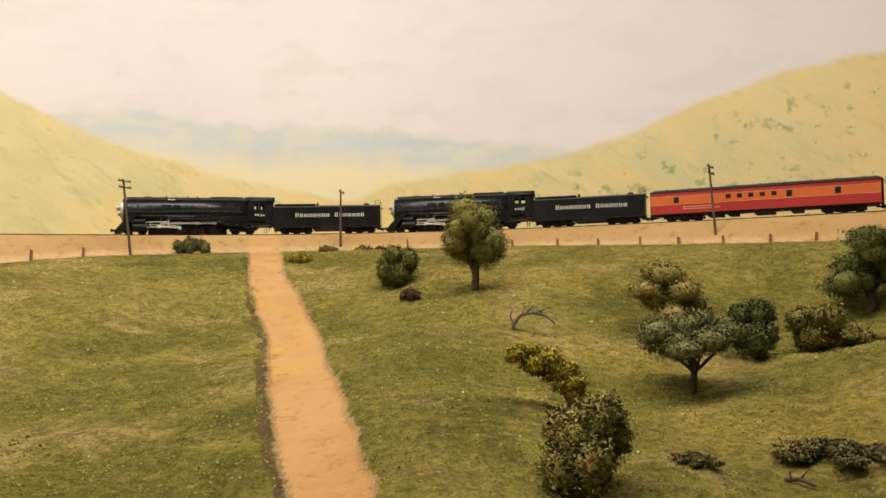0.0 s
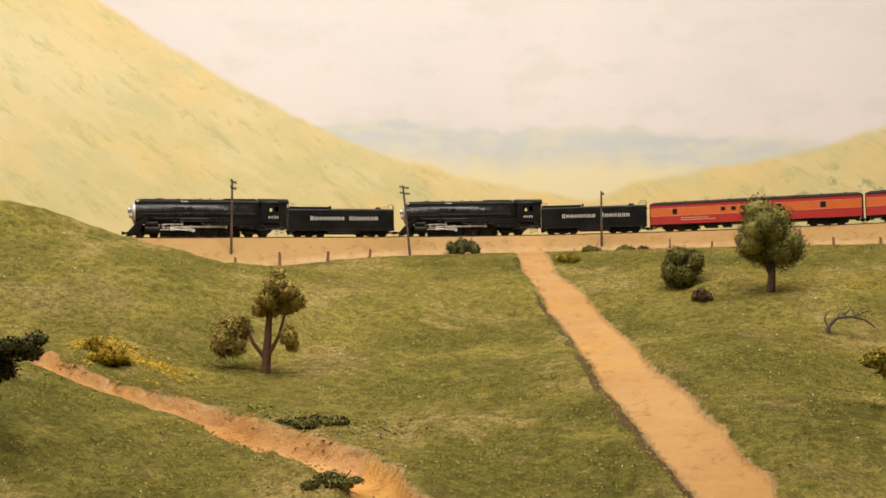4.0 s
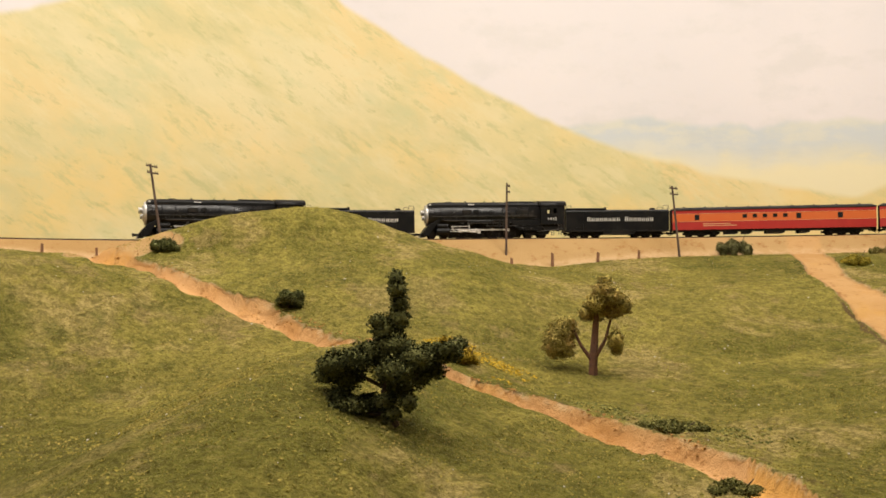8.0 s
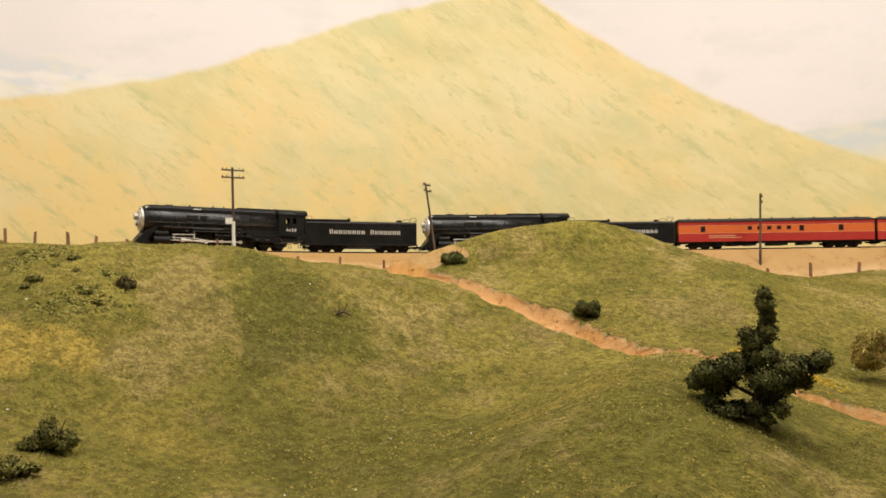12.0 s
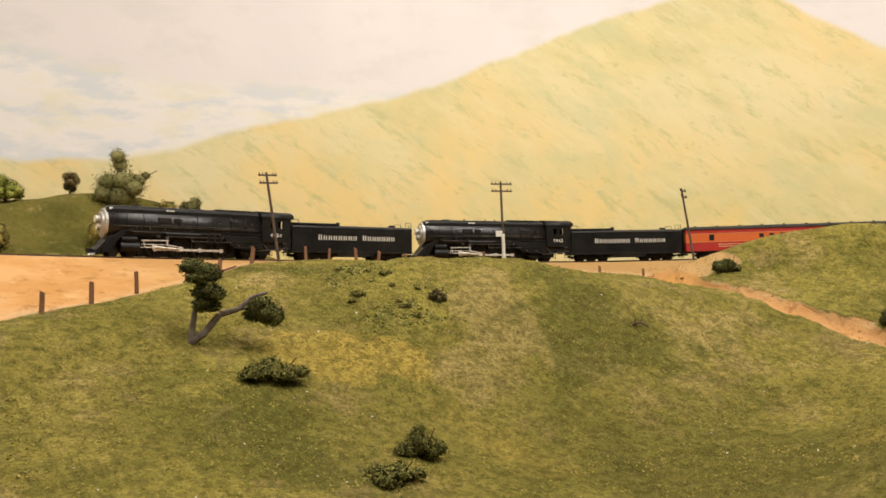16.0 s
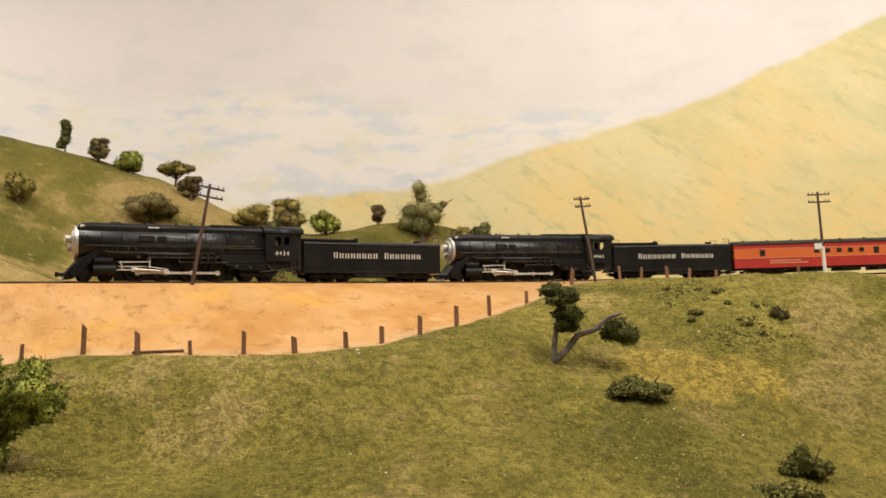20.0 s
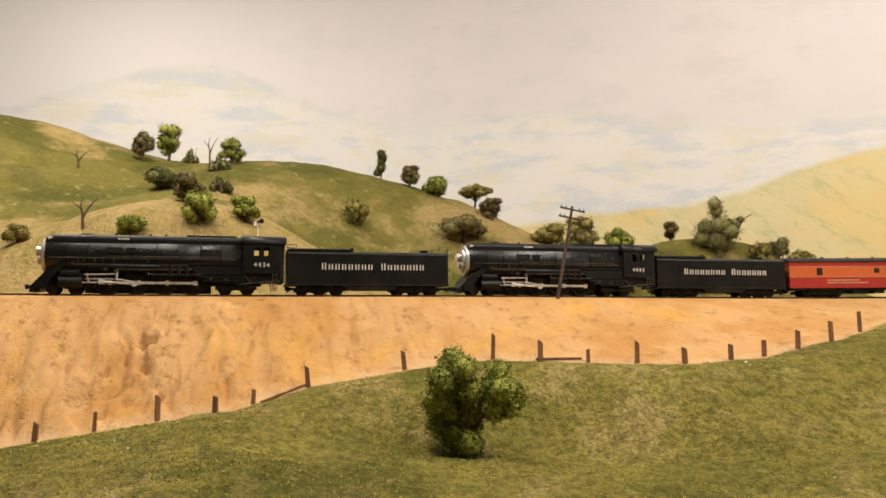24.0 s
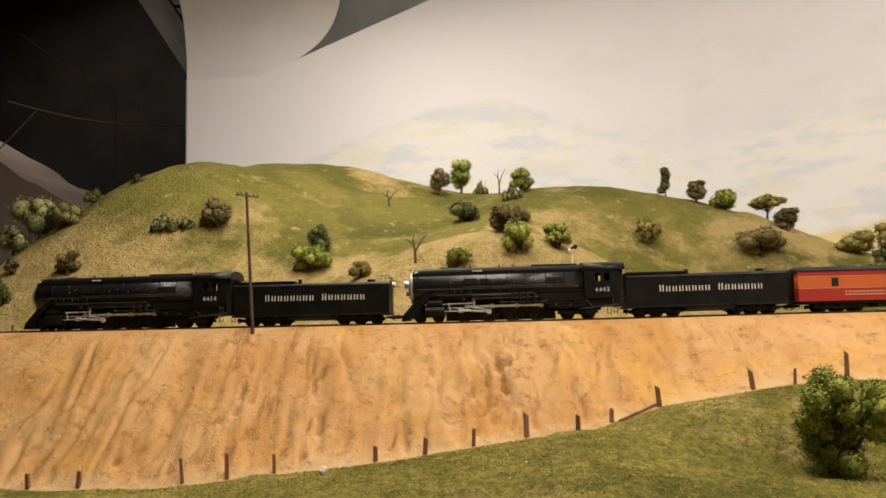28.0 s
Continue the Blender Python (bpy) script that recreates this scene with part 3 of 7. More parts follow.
def build_ground():
    xs, ys = spread(-2.6, -1.16, 0.36, 2.0, 0.0036, 0.016), np.concatenate([np.arange(-2.3, -1.1, 0.016), np.arange(-1.1, -0.25, 0.0021), spread(-0.25, -0.25, 1.32, 1.9, 0.0036, 0.016)])
    gx, gy = np.meshgrid(xs, ys)
    x, y = gx.ravel(), gy.ravel()
    z = ground(x, y)
    n, m = len(xs), len(ys)
    i = (np.arange(m - 1)[:, None] * n + np.arange(n - 1)).ravel()
    f = np.column_stack([i, i + 1, i + 1 + n, i + n])
    me = bpy.data.meshes.new("ground")
    me.vertices.add(len(x))
    me.vertices.foreach_set("co", np.column_stack([x, y, z]).ravel())
    me.loops.add(f.size)
    me.loops.foreach_set("vertex_index", f.ravel())
    me.polygons.add(len(f))
    me.polygons.foreach_set("loop_start", np.arange(0, f.size, 4))
    me.polygons.foreach_set("use_smooth", np.ones(len(f), dtype=bool))
    me.update(calc_edges=True)
    me.materials.append(GROUND)
    s, u = near_track(x, y)
    fu = np.interp(s, FENCE_S, FENCE_U)
    wob = 0.006 * lattice(x, y, 0.03, 21)
    bank = smooth(0.007, -0.005, u - fu - wob) * smooth(-0.10, -0.07, u)
    g = gully_at(x, y)
    gully = smooth(-0.024, -0.012, g) * smooth(0.024, 0.013, g) * (u > fu)
    r = beside(ROAD, x, y)
    rr = np.abs(r) + 0.0016 * lattice(x, y, 0.03, 10) + 0.0012 * lattice(x, y, 0.009, 14)
    road = smooth(0.0035, -0.0025, rr - road_half(y)) * (u > 0.0)
    verge = -r - road_half(y) + 0.006 * lattice(x, y, 0.025, 22)
    values = {
        "dirt": np.maximum.reduce([bank, gully, road, smooth(0.34, 0.50, bump(x, y, -0.945, 0.548, 0.075, 0.032, 25) + 0.10 * lattice(x, y, 0.018, 29))]),
        "ochre": np.maximum.reduce([smooth(1.9, 2.3, s) * (u < fu + 0.02), gully, 0.5 * road]),
        "soil": np.maximum((0.95 + 0.3 * lattice(x, y, 0.045, 23)) * smooth(-0.003, 0.002, verge) * smooth(0.012, 0.004, verge) * smooth(1.05, 0.9, y) * (u > fu), 0.5 * smooth(0.016, 0.022, g) * smooth(0.05, 0.03, g) * (x > -0.46) * (u > fu)),
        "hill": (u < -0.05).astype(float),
        "straw": np.maximum.reduce([smooth(0.30, 0.55, np.maximum(bump(x, y, -0.862, 0.040, 0.034, 0.052, -20), bump(x, y, -0.846, 0.092, 0.020, 0.034, -35)) + 0.12 * lattice(x, y, 0.015, 24)), 0.7 * bump(x, y, 0.03, 0.965, 0.10, 0.025), 0.8 * bump(x, y, -0.50, 0.58, 0.05, 0.022, 20), 0.6 * bump(x, y, -0.55, 0.33, 0.05, 0.02, 30), 0.6 * bump(x, y, 0.20, 0.62, 0.10, 0.05), 0.5 * bump(x, y, 0.10, 0.78, 0.08, 0.03), 0.45 * bump(x, y, -0.74, 0.12, 0.05, 0.02, 20)]) * (u > fu),
        "pocket_shade": pockets(s, u, np.clip((u - 0.022) / (fu - 0.022), 0, 1)) * (u < fu),
        "foot": smooth(-0.006, 0.0, fu - u + wob) * smooth(0.018, 0.006, fu - u) * (u > 0.02),
        "lush": np.clip(bump(x, y, -0.66, 0.24, 0.15, 0.12, 30) + 0.6 * bump(x, y, -0.50, 0.12, 0.14) + 0.5 * bump(x, y, -0.60, 0.62, 0.06) + 0.25 * lattice(x, y, 0.05, 28), 0, 1) * (u > fu),
        "along": s,
        "across": u,
    }
    for name, v in values.items():
        a = me.attributes.new(name, "FLOAT", "POINT")
        a.data.foreach_set("value", v.astype(np.float32))
    return tagged(new("ground", me), "rolling model pasture of green flock with bare ochre dirt", "ground", kind="structure")


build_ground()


def z_at(x, y):
    return float(ground(x, y)[0])


# ---- the painted backdrop ----
def ridge(w, at, height, seed, rough):
    h = np.interp(w, at, height)
    h = np.convolve(np.pad(h, 6, mode="edge"), np.ones(13) / 13, mode="valid")
    return h + rough * lattice(w, 0 * w, 0.05, seed) + 0.5 * rough * lattice(w, 0 * w, 0.018, seed + 1)


def backdrop_material():
    n = Nodes("painted_backdrop", 0.85)
    near, right, far, pale, ws, wz = (n.attr(k) for k in ("near_hill", "right_hill", "blue_hill", "pale_hill", "along", "up"))
    flow = n.add("ShaderNodeCombineXYZ", X=ws, Y=wz).outputs[0]
    dab = n.noise(9.0, 6.0, 0.62, flow, (1.0, 2.2, 1.0))
    broad = n.noise(3.2, 4.0, 0.5, flow)
    turned = n.add("ShaderNodeMapping", Vector=flow, Rotation=(0, 0, radians(-36))).outputs[0]
    turned = n.add("ShaderNodeMapping", Vector=turned, Scale=(1.0, 3.2, 1.0)).outputs[0]
    bent = n.add("ShaderNodeMapping", Vector=flow, Rotation=(0, 0, radians(-24))).outputs[0]
    bent = n.add("ShaderNodeMapping", Vector=bent, Scale=(1.0, 1.9, 1.0)).outputs[0]
    stroke = n.noise(7.0, 6.0, 0.62, bent)
    fine = n.noise(34.0, 4.0, 0.6, turned)
    sky = n.mix(n.ramp(broad, 0.3, 0.7), (0.745, 0.695, 0.700), (0.705, 0.665, 0.675))
    sky = n.mix(n.ramp(n.noise(7.0, 5.0, 0.6, flow, (1.0, 1.8, 1.0)), 0.48, 0.66, 0.0, 0.55), sky, (0.640, 0.615, 0.605))
    sky = n.mix(n.ramp(ws, 6.3, 7.0, 0.0, 0.85), sky, (0.810, 0.772, 0.785))
    cloud = n.mix(n.ramp(dab, 0.42, 0.60), (0.775, 0.745, 0.72), (0.805, 0.775, 0.725))
    cloud = n.mix(n.ramp(n.noise(6.0, 6.0, 0.65, flow, (1.0, 2.8, 1.0)), 0.47, 0.60, 0.0, 0.9), cloud, (0.575, 0.620, 0.675))
    cloud = n.mix(n.ramp(n.noise(9.0, 6.0, 0.65, flow, (1.0, 2.2, 1.0)), 0.48, 0.66, 0.0, 0.85), cloud, (0.74, 0.70, 0.53))
    outline = n.math("MULTIPLY", n.ramp(pale, -0.006, 0.004), n.ramp(pale, 0.030, 0.006))
    c = n.mix(n.ramp(pale, -0.012, 0.012, 0.0, 0.7), sky, n.mix(n.math("MULTIPLY", outline, 0.35), cloud, (0.62, 0.63, 0.62)))
    blue = n.mix(n.ramp(dab, 0.4, 0.6), (0.63, 0.63, 0.55), (0.530, 0.575, 0.590))
    blue = n.mix(n.ramp(n.noise(6.0, 5.0, 0.6, flow, (1.0, 3.0, 1.0)), 0.50, 0.62, 0.0, 0.5), blue, (0.480, 0.530, 0.565))
    blue = n.mix(n.ramp(n.math("ADD", far, n.math("MULTIPLY", n.math("SUBTRACT", dab, 0.5), 0.10)), 0.04, 0.10), blue, (0.76, 0.680, 0.41))
    c = n.mix(n.ramp(far, -0.006, 0.010, 0.0, 0.85), c, blue)
    patch = n.noise(2.6, 7.0, 0.62, bent)
    hill = n.mix(n.ramp(stroke, 0.40, 0.62), (0.670, 0.572, 0.285), (0.585, 0.525, 0.262))
    hill = n.mix(n.ramp(broad, 0.46, 0.62), hill, (0.720, 0.565, 0.265))
    hill = n.mix(n.ramp(patch, 0.50, 0.62, 0.0, 0.6), hill, (0.715, 0.630, 0.370))
    hill = n.mix(n.ramp(n.noise(9.0, 6.0, 0.68, turned), 0.48, 0.66, 0.0, 0.6), hill, (0.715, 0.630, 0.365))
    hill = n.mix(n.ramp(n.noise(4.2, 5.0, 0.62, bent), 0.52, 0.66, 0.0, 0.7), hill, (0.545, 0.535, 0.285))
    hill = n.mix(n.math("MULTIPLY", n.ramp(n.noise(3.4, 5.0, 0.6, flow), 0.44, 0.62), n.ramp(wz, 0.36, 0.16, 0.0, 0.75)), hill, (0.760, 0.560, 0.215))
    hill = n.mix(n.ramp(n.noise(11.0, 7.0, 0.74, turned), 0.52, 0.66, 0.0, 0.7), hill, (0.475, 0.455, 0.205))
    hill = n.mix(n.ramp(n.noise(24.0, 5.0, 0.68, bent), 0.58, 0.72, 0.0, 0.55), hill, (0.420, 0.400, 0.170))
    hill = n.mix(n.ramp(fine, 0.62, 0.76, 0.0, 0.35), hill, (0.395, 0.385, 0.165))
    warm = n.mix(n.ramp(n.noise(5.0, 6.0, 0.66, flow), 0.42, 0.60, 0.0, 0.5), hill, (0.755, 0.560, 0.245))
    shrub = n.math("MULTIPLY", n.ramp(n.noise(26.0, 3.0, 0.6, flow), 0.57, 0.67, 0.0, 0.85), n.ramp(right, 0.02, 0.08))
    c = n.mix(n.ramp(right, -0.006, 0.012, 0.0, 0.95), c, n.mix(shrub, warm, (0.30, 0.32, 0.14)))
    c = n.mix(n.ramp(near, -0.006, 0.010, 0.0, 0.95), c, hill)
    n.colour(c)
    n.bump(n.noise(60.0, 5.0, 0.7), 0.15, 0.002)
    return n.mat


def build_backdrop():
    zs = np.linspace(0.0, 1.0, 76)
    n = len(WW)
    w, z = np.meshgrid(WW, zs)
    z = -0.30 + z * (np.clip(0.63 + 0.39 * (7.41 - w), 0.63, 1.2) + 0.30)
    x, _ = np.meshgrid(WX, zs)
    y, _ = np.meshgrid(WY, zs)
    tx, ty = np.gradient(WX), np.gradient(WY)
    ll = np.hypot(tx, ty)
    nx, ny = np.meshgrid(ty / ll, zs)[0], np.meshgrid(-tx / ll, zs)[0]
    front = np.column_stack([x.ravel(), y.ravel(), z.ravel()])
    back = np.column_stack([(x + 0.006 * -nx).ravel(), (y + 0.006 * -ny).ravel(), z.ravel()])
    i = (np.arange(len(zs) - 1)[:, None] * n + np.arange(n - 1)).ravel()
    f = np.column_stack([i, i + n, i + n + 1, i + 1])
    k = len(front)
    ends = [(a * n + e, (a + 1) * n + e, (a + 1) * n + e + k, a * n + e + k) for a in range(len(zs) - 1) for e in (0, n - 1)]
    me = mesh_of("backdrop", np.concatenate([front, back]), np.concatenate([f, f[:, ::-1] + k, np.array(ends)]), backdrop_material(), True)
    hills = {
        "near_hill": ridge(WW, (0, 3.3, 3.68, 3.79, 3.93, 4.06, 4.15, 4.3, 4.41, 4.53, 4.61, 4.7, 4.82, 5.01, 5.19, 5.28, 5.45, 5.65, 5.78, 5.89, 6.12, 6.6, 9), (-0.3, 0.08, 0.15, 0.174, 0.21, 0.26, 0.30, 0.38, 0.445, 0.518, 0.57, 0.575, 0.532, 0.467, 0.386, 0.352, 0.305, 0.257, 0.212, 0.205, 0.19, 0.1, -0.2), 31, 0.004),
        "right_hill": ridge(WW, (0, 2.2, 2.54, 2.67, 2.75, 2.88, 2.975, 3.06, 3.16, 3.5, 4), (0.42, 0.40, 0.374, 0.366, 0.345, 0.30, 0.254, 0.224, 0.204, 0.15, -0.2), 33, 0.004),
        "blue_hill": ridge(WW, (0, 2.9, 3.11, 3.3, 3.5, 3.62, 3.8, 3.95, 4.05, 4.3, 9), (0.2, 0.21, 0.223, 0.236, 0.273, 0.262, 0.269, 0.283, 0.271, 0.25, -0.2), 35, 0.007),
        "pale_hill": ridge(WW, (4.4, 4.8, 5.5, 5.65, 5.78, 5.89, 6.04, 6.19, 6.42, 6.61, 6.79, 6.9, 7.05, 7.22, 7.5, 9), (-0.2, 0.30, 0.358, 0.351, 0.366, 0.374, 0.41, 0.42, 0.385, 0.438, 0.527, 0.545, 0.507, 0.45, 0.32, 0.2), 37, 0.006),
    }
    v = {name: np.tile((h - z).ravel(), 2) for name, h in hills.items()}
    v["along"], v["up"] = np.tile(w.ravel(), 2), np.tile(z.ravel(), 2)
    for name, a in v.items():
        me.attributes.new(name, "FLOAT", "POINT").data.foreach_set("value", a.astype(np.float32))
    tagged(new("backdrop", me), "curved backdrop sheet painted with yellow hills and pale sky", "backdrop", kind="structure")


build_backdrop()


# ---- the line: ballast, ties, rails ----
def sweep(name, s0, s1, step, section, mat, parent):
    """A cross-section (u, dz) drawn along the line."""
    ss = np.arange(s0, s1 + 1e-6, step)
    verts = []
    for s in ss:
        for u, dz in section:
            x, y, _ = on_track(s, u)
            verts.append((x, y, track_z(s) + dz))
    k = len(section)
    faces = [(a * k + i, a * k + (i + 1) % k, (a + 1) * k + (i + 1) % k, (a + 1) * k + i) for a in range(len(ss) - 1) for i in range(k)]
    ob = new(name, mesh_of(name, verts, faces, mat))
    ob.parent = parent
    return ob


def build_track():
    line = root("railway_track", "single railway track with dark ties on grey ballast", "railway track")
    sweep("ballast", -1.5, 4.1, 0.01, ((0.024, -0.006), (0.017, -0.0006), (-0.017, -0.0006), (-0.024, -0.006)), BALLAST, line)
    for u in (0.00825, -0.00825):
        sweep("rail", -1.5, 4.1, 0.01, ((u + 0.001, 0.0), (u + 0.0003, 0.0007), (u + 0.0005, 0.0021), (u - 0.0005, 0.0021), (u - 0.0003, 0.0007), (u - 0.001, 0.0)), RAIL, line)
    bm = bmesh.new()
    box(bm, -0.0013, 0.0013, -0.0147, 0.0147, -0.0016, 0.0002)
    me = bpy.data.meshes.new("tie")
    bm.to_mesh(me)
    bm.free()
    me.materials.append(TIE)
    rest = []
    for i in range(int(3.6 / 0.0068)):
        s = -0.1 + i * 0.0068
        x, y, h = on_track(s)
        m = pose(x, y, track_z(s), 0, 0, math.degrees(h) + random.uniform(-1, 1))
        if 2.0 <= s < 3.45:
            ob = new("tie", me)
            ob.parent, ob.matrix_local = line, m
        else:
            rest.append(m)
    verts, faces = [], []
    base_v, base_f = [v.co.copy() for v in me.vertices], [tuple(p.vertices) for p in me.polygons]
    for m in rest:
        o = len(verts)
        verts += [m @ v for v in base_v]
        faces += [tuple(o + i for i in f) for f in base_f]
    ob = new("ties", mesh_of("ties", verts, faces, TIE))
    ob.parent = line
    tagged(ob, kind="stuff")


build_track()


# ---- the train; x runs forward, y to the aisle, z up from the tops of the ties ----
RAIL_TOP = 0.0021


def wheel_pair(name, r, parent, x, mat=WHEEL, spokes=0, half=0.0085):
    """Two wheels on an axle; its origin lies on the axle."""
    bm = bmesh.new()
    rod(bm, (0, -half, 0), (0, half, 0), 0.001, seg=8)
    for y in (-half, half):
        rod(bm, (0, y - 0.0011, 0), (0, y + 0.0011, 0), r * (0.62 if spokes else 1.0), seg=28)
        rod(bm, (0, y - 0.0014 * (1 if y > 0 else -1) - 0.0003, 0), (0, y - 0.0014 * (1 if y > 0 else -1) + 0.0003, 0), r + 0.0007, seg=28)
        if spokes:
            outer = [(r * math.cos(a), r * math.sin(a)) for a in (i * math.tau / 28 for i in range(28))]
            inner = [(0.86 * px, 0.86 * pz) for px, pz in outer]
            for i in range(28):
                j = (i + 1) % 28
                q = [bm.verts.new((px, y + dy, pz)) for dy in (-0.0012, 0.0012) for px, pz in (outer[i], outer[j], inner[j], inner[i])]
                for f in ((0, 1, 2, 3), (7, 6, 5, 4), (0, 4, 5, 1), (2, 6, 7, 3)):
                    bm.faces.new([q[k] for k in f])
            for i in range(spokes):
                a = i * math.tau / spokes
                rod(bm, (0.5 * r * math.cos(a), y, 0.5 * r * math.sin(a)), (0.9 * r * math.cos(a), y, 0.9 * r * math.sin(a)), 0.0009, seg=5)
            box(bm, -0.45 * r, 0.35 * r, y - 0.0013, y + 0.0013, -0.84 * r, -0.45 * r, 0.0006)
    ob = part(name, bm, mat, parent)
    ob.location = (x, 0, RAIL_TOP + r)
    return ob


def casing_section(half, z0, top):
    """Straight-sided casing with a rounded top edge."""
    right = [(half, z0), (half, top - 0.0042), (half * 0.94, top - 0.0022), (half * 0.80, top - 0.0009), (half * 0.55, top - 0.0002)]
    return [(-y, z) for y, z in right] + [(y, z) for y, z in reversed(right)]


def locomotive(number, label):
    L = 0.2236
    fx = lambda f: L / 2 - f * L
    loco = root("steam_locomotive", label, "locomotive", "engines at the head of the train")
    # boiler and casing
    bm = bmesh.new()
    ring = lambda r, z: [(-r * math.sin(i * math.tau / 36), z + r * math.cos(i * math.tau / 36)) for i in range(36)]
    loft(bm, [(fx(f), ring(r, z)) for f, r, z in ((0.074, 0.0150, 0.0362), (0.080, 0.0160, 0.0362), (0.30, 0.0163, 0.0362), (0.50, 0.0166, 0.0362), (0.835, 0.0170, 0.0362))])
    for f in bm.faces:
        f.smooth = len(f.verts) == 4
    boiler = part("boiler", bm, BOILER, loco, "satin black boiler barrel")
    bm = bmesh.new()
    loft(bm, [(fx(f), casing_section(h, 0.0420, t)) for f, h, t in ((0.072, 0.0104, 0.0490), (0.078, 0.0116, 0.0524), (0.090, 0.0121, 0.0543), (0.12, 0.0122, 0.0550), (0.60, 0.0124, 0.0552), (0.835, 0.0126, 0.0552))], False)
    casing = part("skyline_casing", bm, BLACK, loco, "flat-topped black skyline casing")
    for sgn in (1, -1):
        bm = bmesh.new()
        box(bm, fx(0.83), fx(0.085), min(sgn * 0.0123, sgn * 0.0134), max(sgn * 0.0123, sgn * 0.0134), 0.0432, 0.0440, 0.0002)
        part("casing_ledge", bm, BLACK, casing)
        for f0, f1, z0, z1 in ((0.30, 0.36, 0.0378, 0.0432), (0.375, 0.41, 0.0380, 0.0430), (0.66, 0.74, 0.0370, 0.0425)):
            bm = bmesh.new()
            box(bm, fx(f1), fx(f0), min(sgn * 0.0145, sgn * 0.0172), max(sgn * 0.0145, sgn * 0.0172), z0, z1, 0.0003)
            part("side_plate", bm, SOOT, boiler)
        bm = bmesh.new()
        for f, z in ((0.245, 0.0392), (0.27, 0.0412), (0.43, 0.0400), (0.47, 0.0410), (0.52, 0.0395), (0.56, 0.0412), (0.60, 0.0398), (0.77, 0.0405)):
            rod(bm, (fx(f), sgn * 0.0155, z), (fx(f), sgn * 0.0172, z), 0.0009, seg=8)
        for f in (0.20, 0.29, 0.46, 0.64):
            rod(bm, (fx(f), sgn * 0.0164, 0.030), (fx(f - 0.012), sgn * 0.0134, 0.0445), 0.00035, seg=5)
        part("boiler_fittings", bm, PIPE, boiler)
        bm = bmesh.new()
        for i in range(4):
            box(bm, fx(0.345 + i * 0.011) - 0.0009, fx(0.345 + i * 0.011) + 0.0009, min(sgn * 0.0122, sgn * 0.0126), max(sgn * 0.0122, sgn * 0.0126), 0.0505, 0.0518)
        part("small_pale_marks", bm, LETTER, casing, "small pale marks on the casing")
    for f in (0.16, 0.235, 0.31, 0.40, 0.49, 0.57, 0.66, 0.74):
        bm = bmesh.new()
        r = 0.0165 + 0.0007 * min(1, max(0, (f - 0.3) / 0.35))
        loft(bm, [(fx(f) + 0.0005, ring(r, 0.0362)), (fx(f) - 0.0005, ring(r, 0.0362))])
        part("boiler_band", bm, BLACK, boiler)
    bm = bmesh.new()
    box(bm, fx(0.80), fx(0.60), -0.0085, 0.0085, 0.0548, 0.0560, 0.0004)
    part("top_panel", bm, SOOT, casing)
    for i in range(11):
        bm = bmesh.new()
        box(bm, fx(0.61 + i * 0.018) - 0.0012, fx(0.61 + i * 0.018) + 0.0012, -0.006, 0.006, 0.0556, 0.0566, 0.0003)
        part("top_louvre", bm, SOOT, casing)
    for f in (0.33, 0.46, 0.52):
        bm = bmesh.new()
        rod(bm, (fx(f), 0.003, 0.055), (fx(f), 0.003, 0.0568), 0.001)
        part("safety_valve", bm, SOOT, casing)
    bm = bmesh.new()
    box(bm, fx(0.24), fx(0.20), -0.0045, 0.0045, 0.0545, 0.0560, 0.0004)
    part("stack_hatch", bm, SOOT, casing)
    # smokebox front
    bm = bmesh.new()
    rod(bm, (fx(0.078), 0, 0.0362), (fx(0.066), 0, 0.0362), 0.0156, 0.0148, 32)
    rod(bm, (fx(0.066), 0, 0.0362), (fx(0.058), 0, 0.0362), 0.0118, 0.0100, 28)
    front = part("smokebox_front", bm, SILVER, loco, "silver-painted smokebox front")
    bm = bmesh.new()
    rod(bm, (fx(0.058), 0, 0.0400), (fx(0.036), 0, 0.0400), 0.0036, 0.0040, 18)
    rod(bm, (fx(0.058), 0, 0.0322), (fx(0.044), 0, 0.0322), 0.0034, 0.0036, 18)
    part("headlight", bm, SILVER, front, "silver headlight pair")
    bm = bmesh.new()
    rod(bm, (fx(0.036), 0, 0.0400), (fx(0.0355), 0, 0.0400), 0.0033, 0.0033, 18)
    rod(bm, (fx(0.044), 0, 0.0322), (fx(0.0435), 0, 0.0322), 0.0029, 0.0029, 18)
    part("lens", bm, LENS, front, "cream headlight lenses")
    for y in (0.0112, -0.0112):
        bm = bmesh.new()
        box(bm, fx(0.10), fx(0.085), y - 0.0008, y + 0.0008, 0.0495, 0.0520, 0.0003)
        part("number_board", bm, LETTER, casing, "small pale number board")
    # pilot and front deck
    bm = bmesh.new()
    prism(bm, ((fx(0.025), 0.0035), (fx(0.030), 0.0090), (fx(0.052), 0.0135), (fx(0.085), 0.0235), (fx(0.110), 0.0245), (fx(0.110), 0.0170), (fx(0.075), 0.0100), (fx(0.062), 0.0045)), -0.0135, 0.0135, 0.0006)
    pilot = part("pilot", bm, BLACK, loco)
    bm = bmesh.new()
    for i in range(9):
        y = -0.0115 + i * 0.0029
        rod(bm, (fx(0.050), y, 0.0120), (fx(0.022), y * 0.85, 0.0035), 0.0005, seg=5)
    part("pilot_bars", bm, SILVER, pilot, "bright pilot bars")
    bm = bmesh.new()
    box(bm, fx(0.03), fx(0.004), -0.0014, 0.0014, 0.0068, 0.0098, 0.0005)
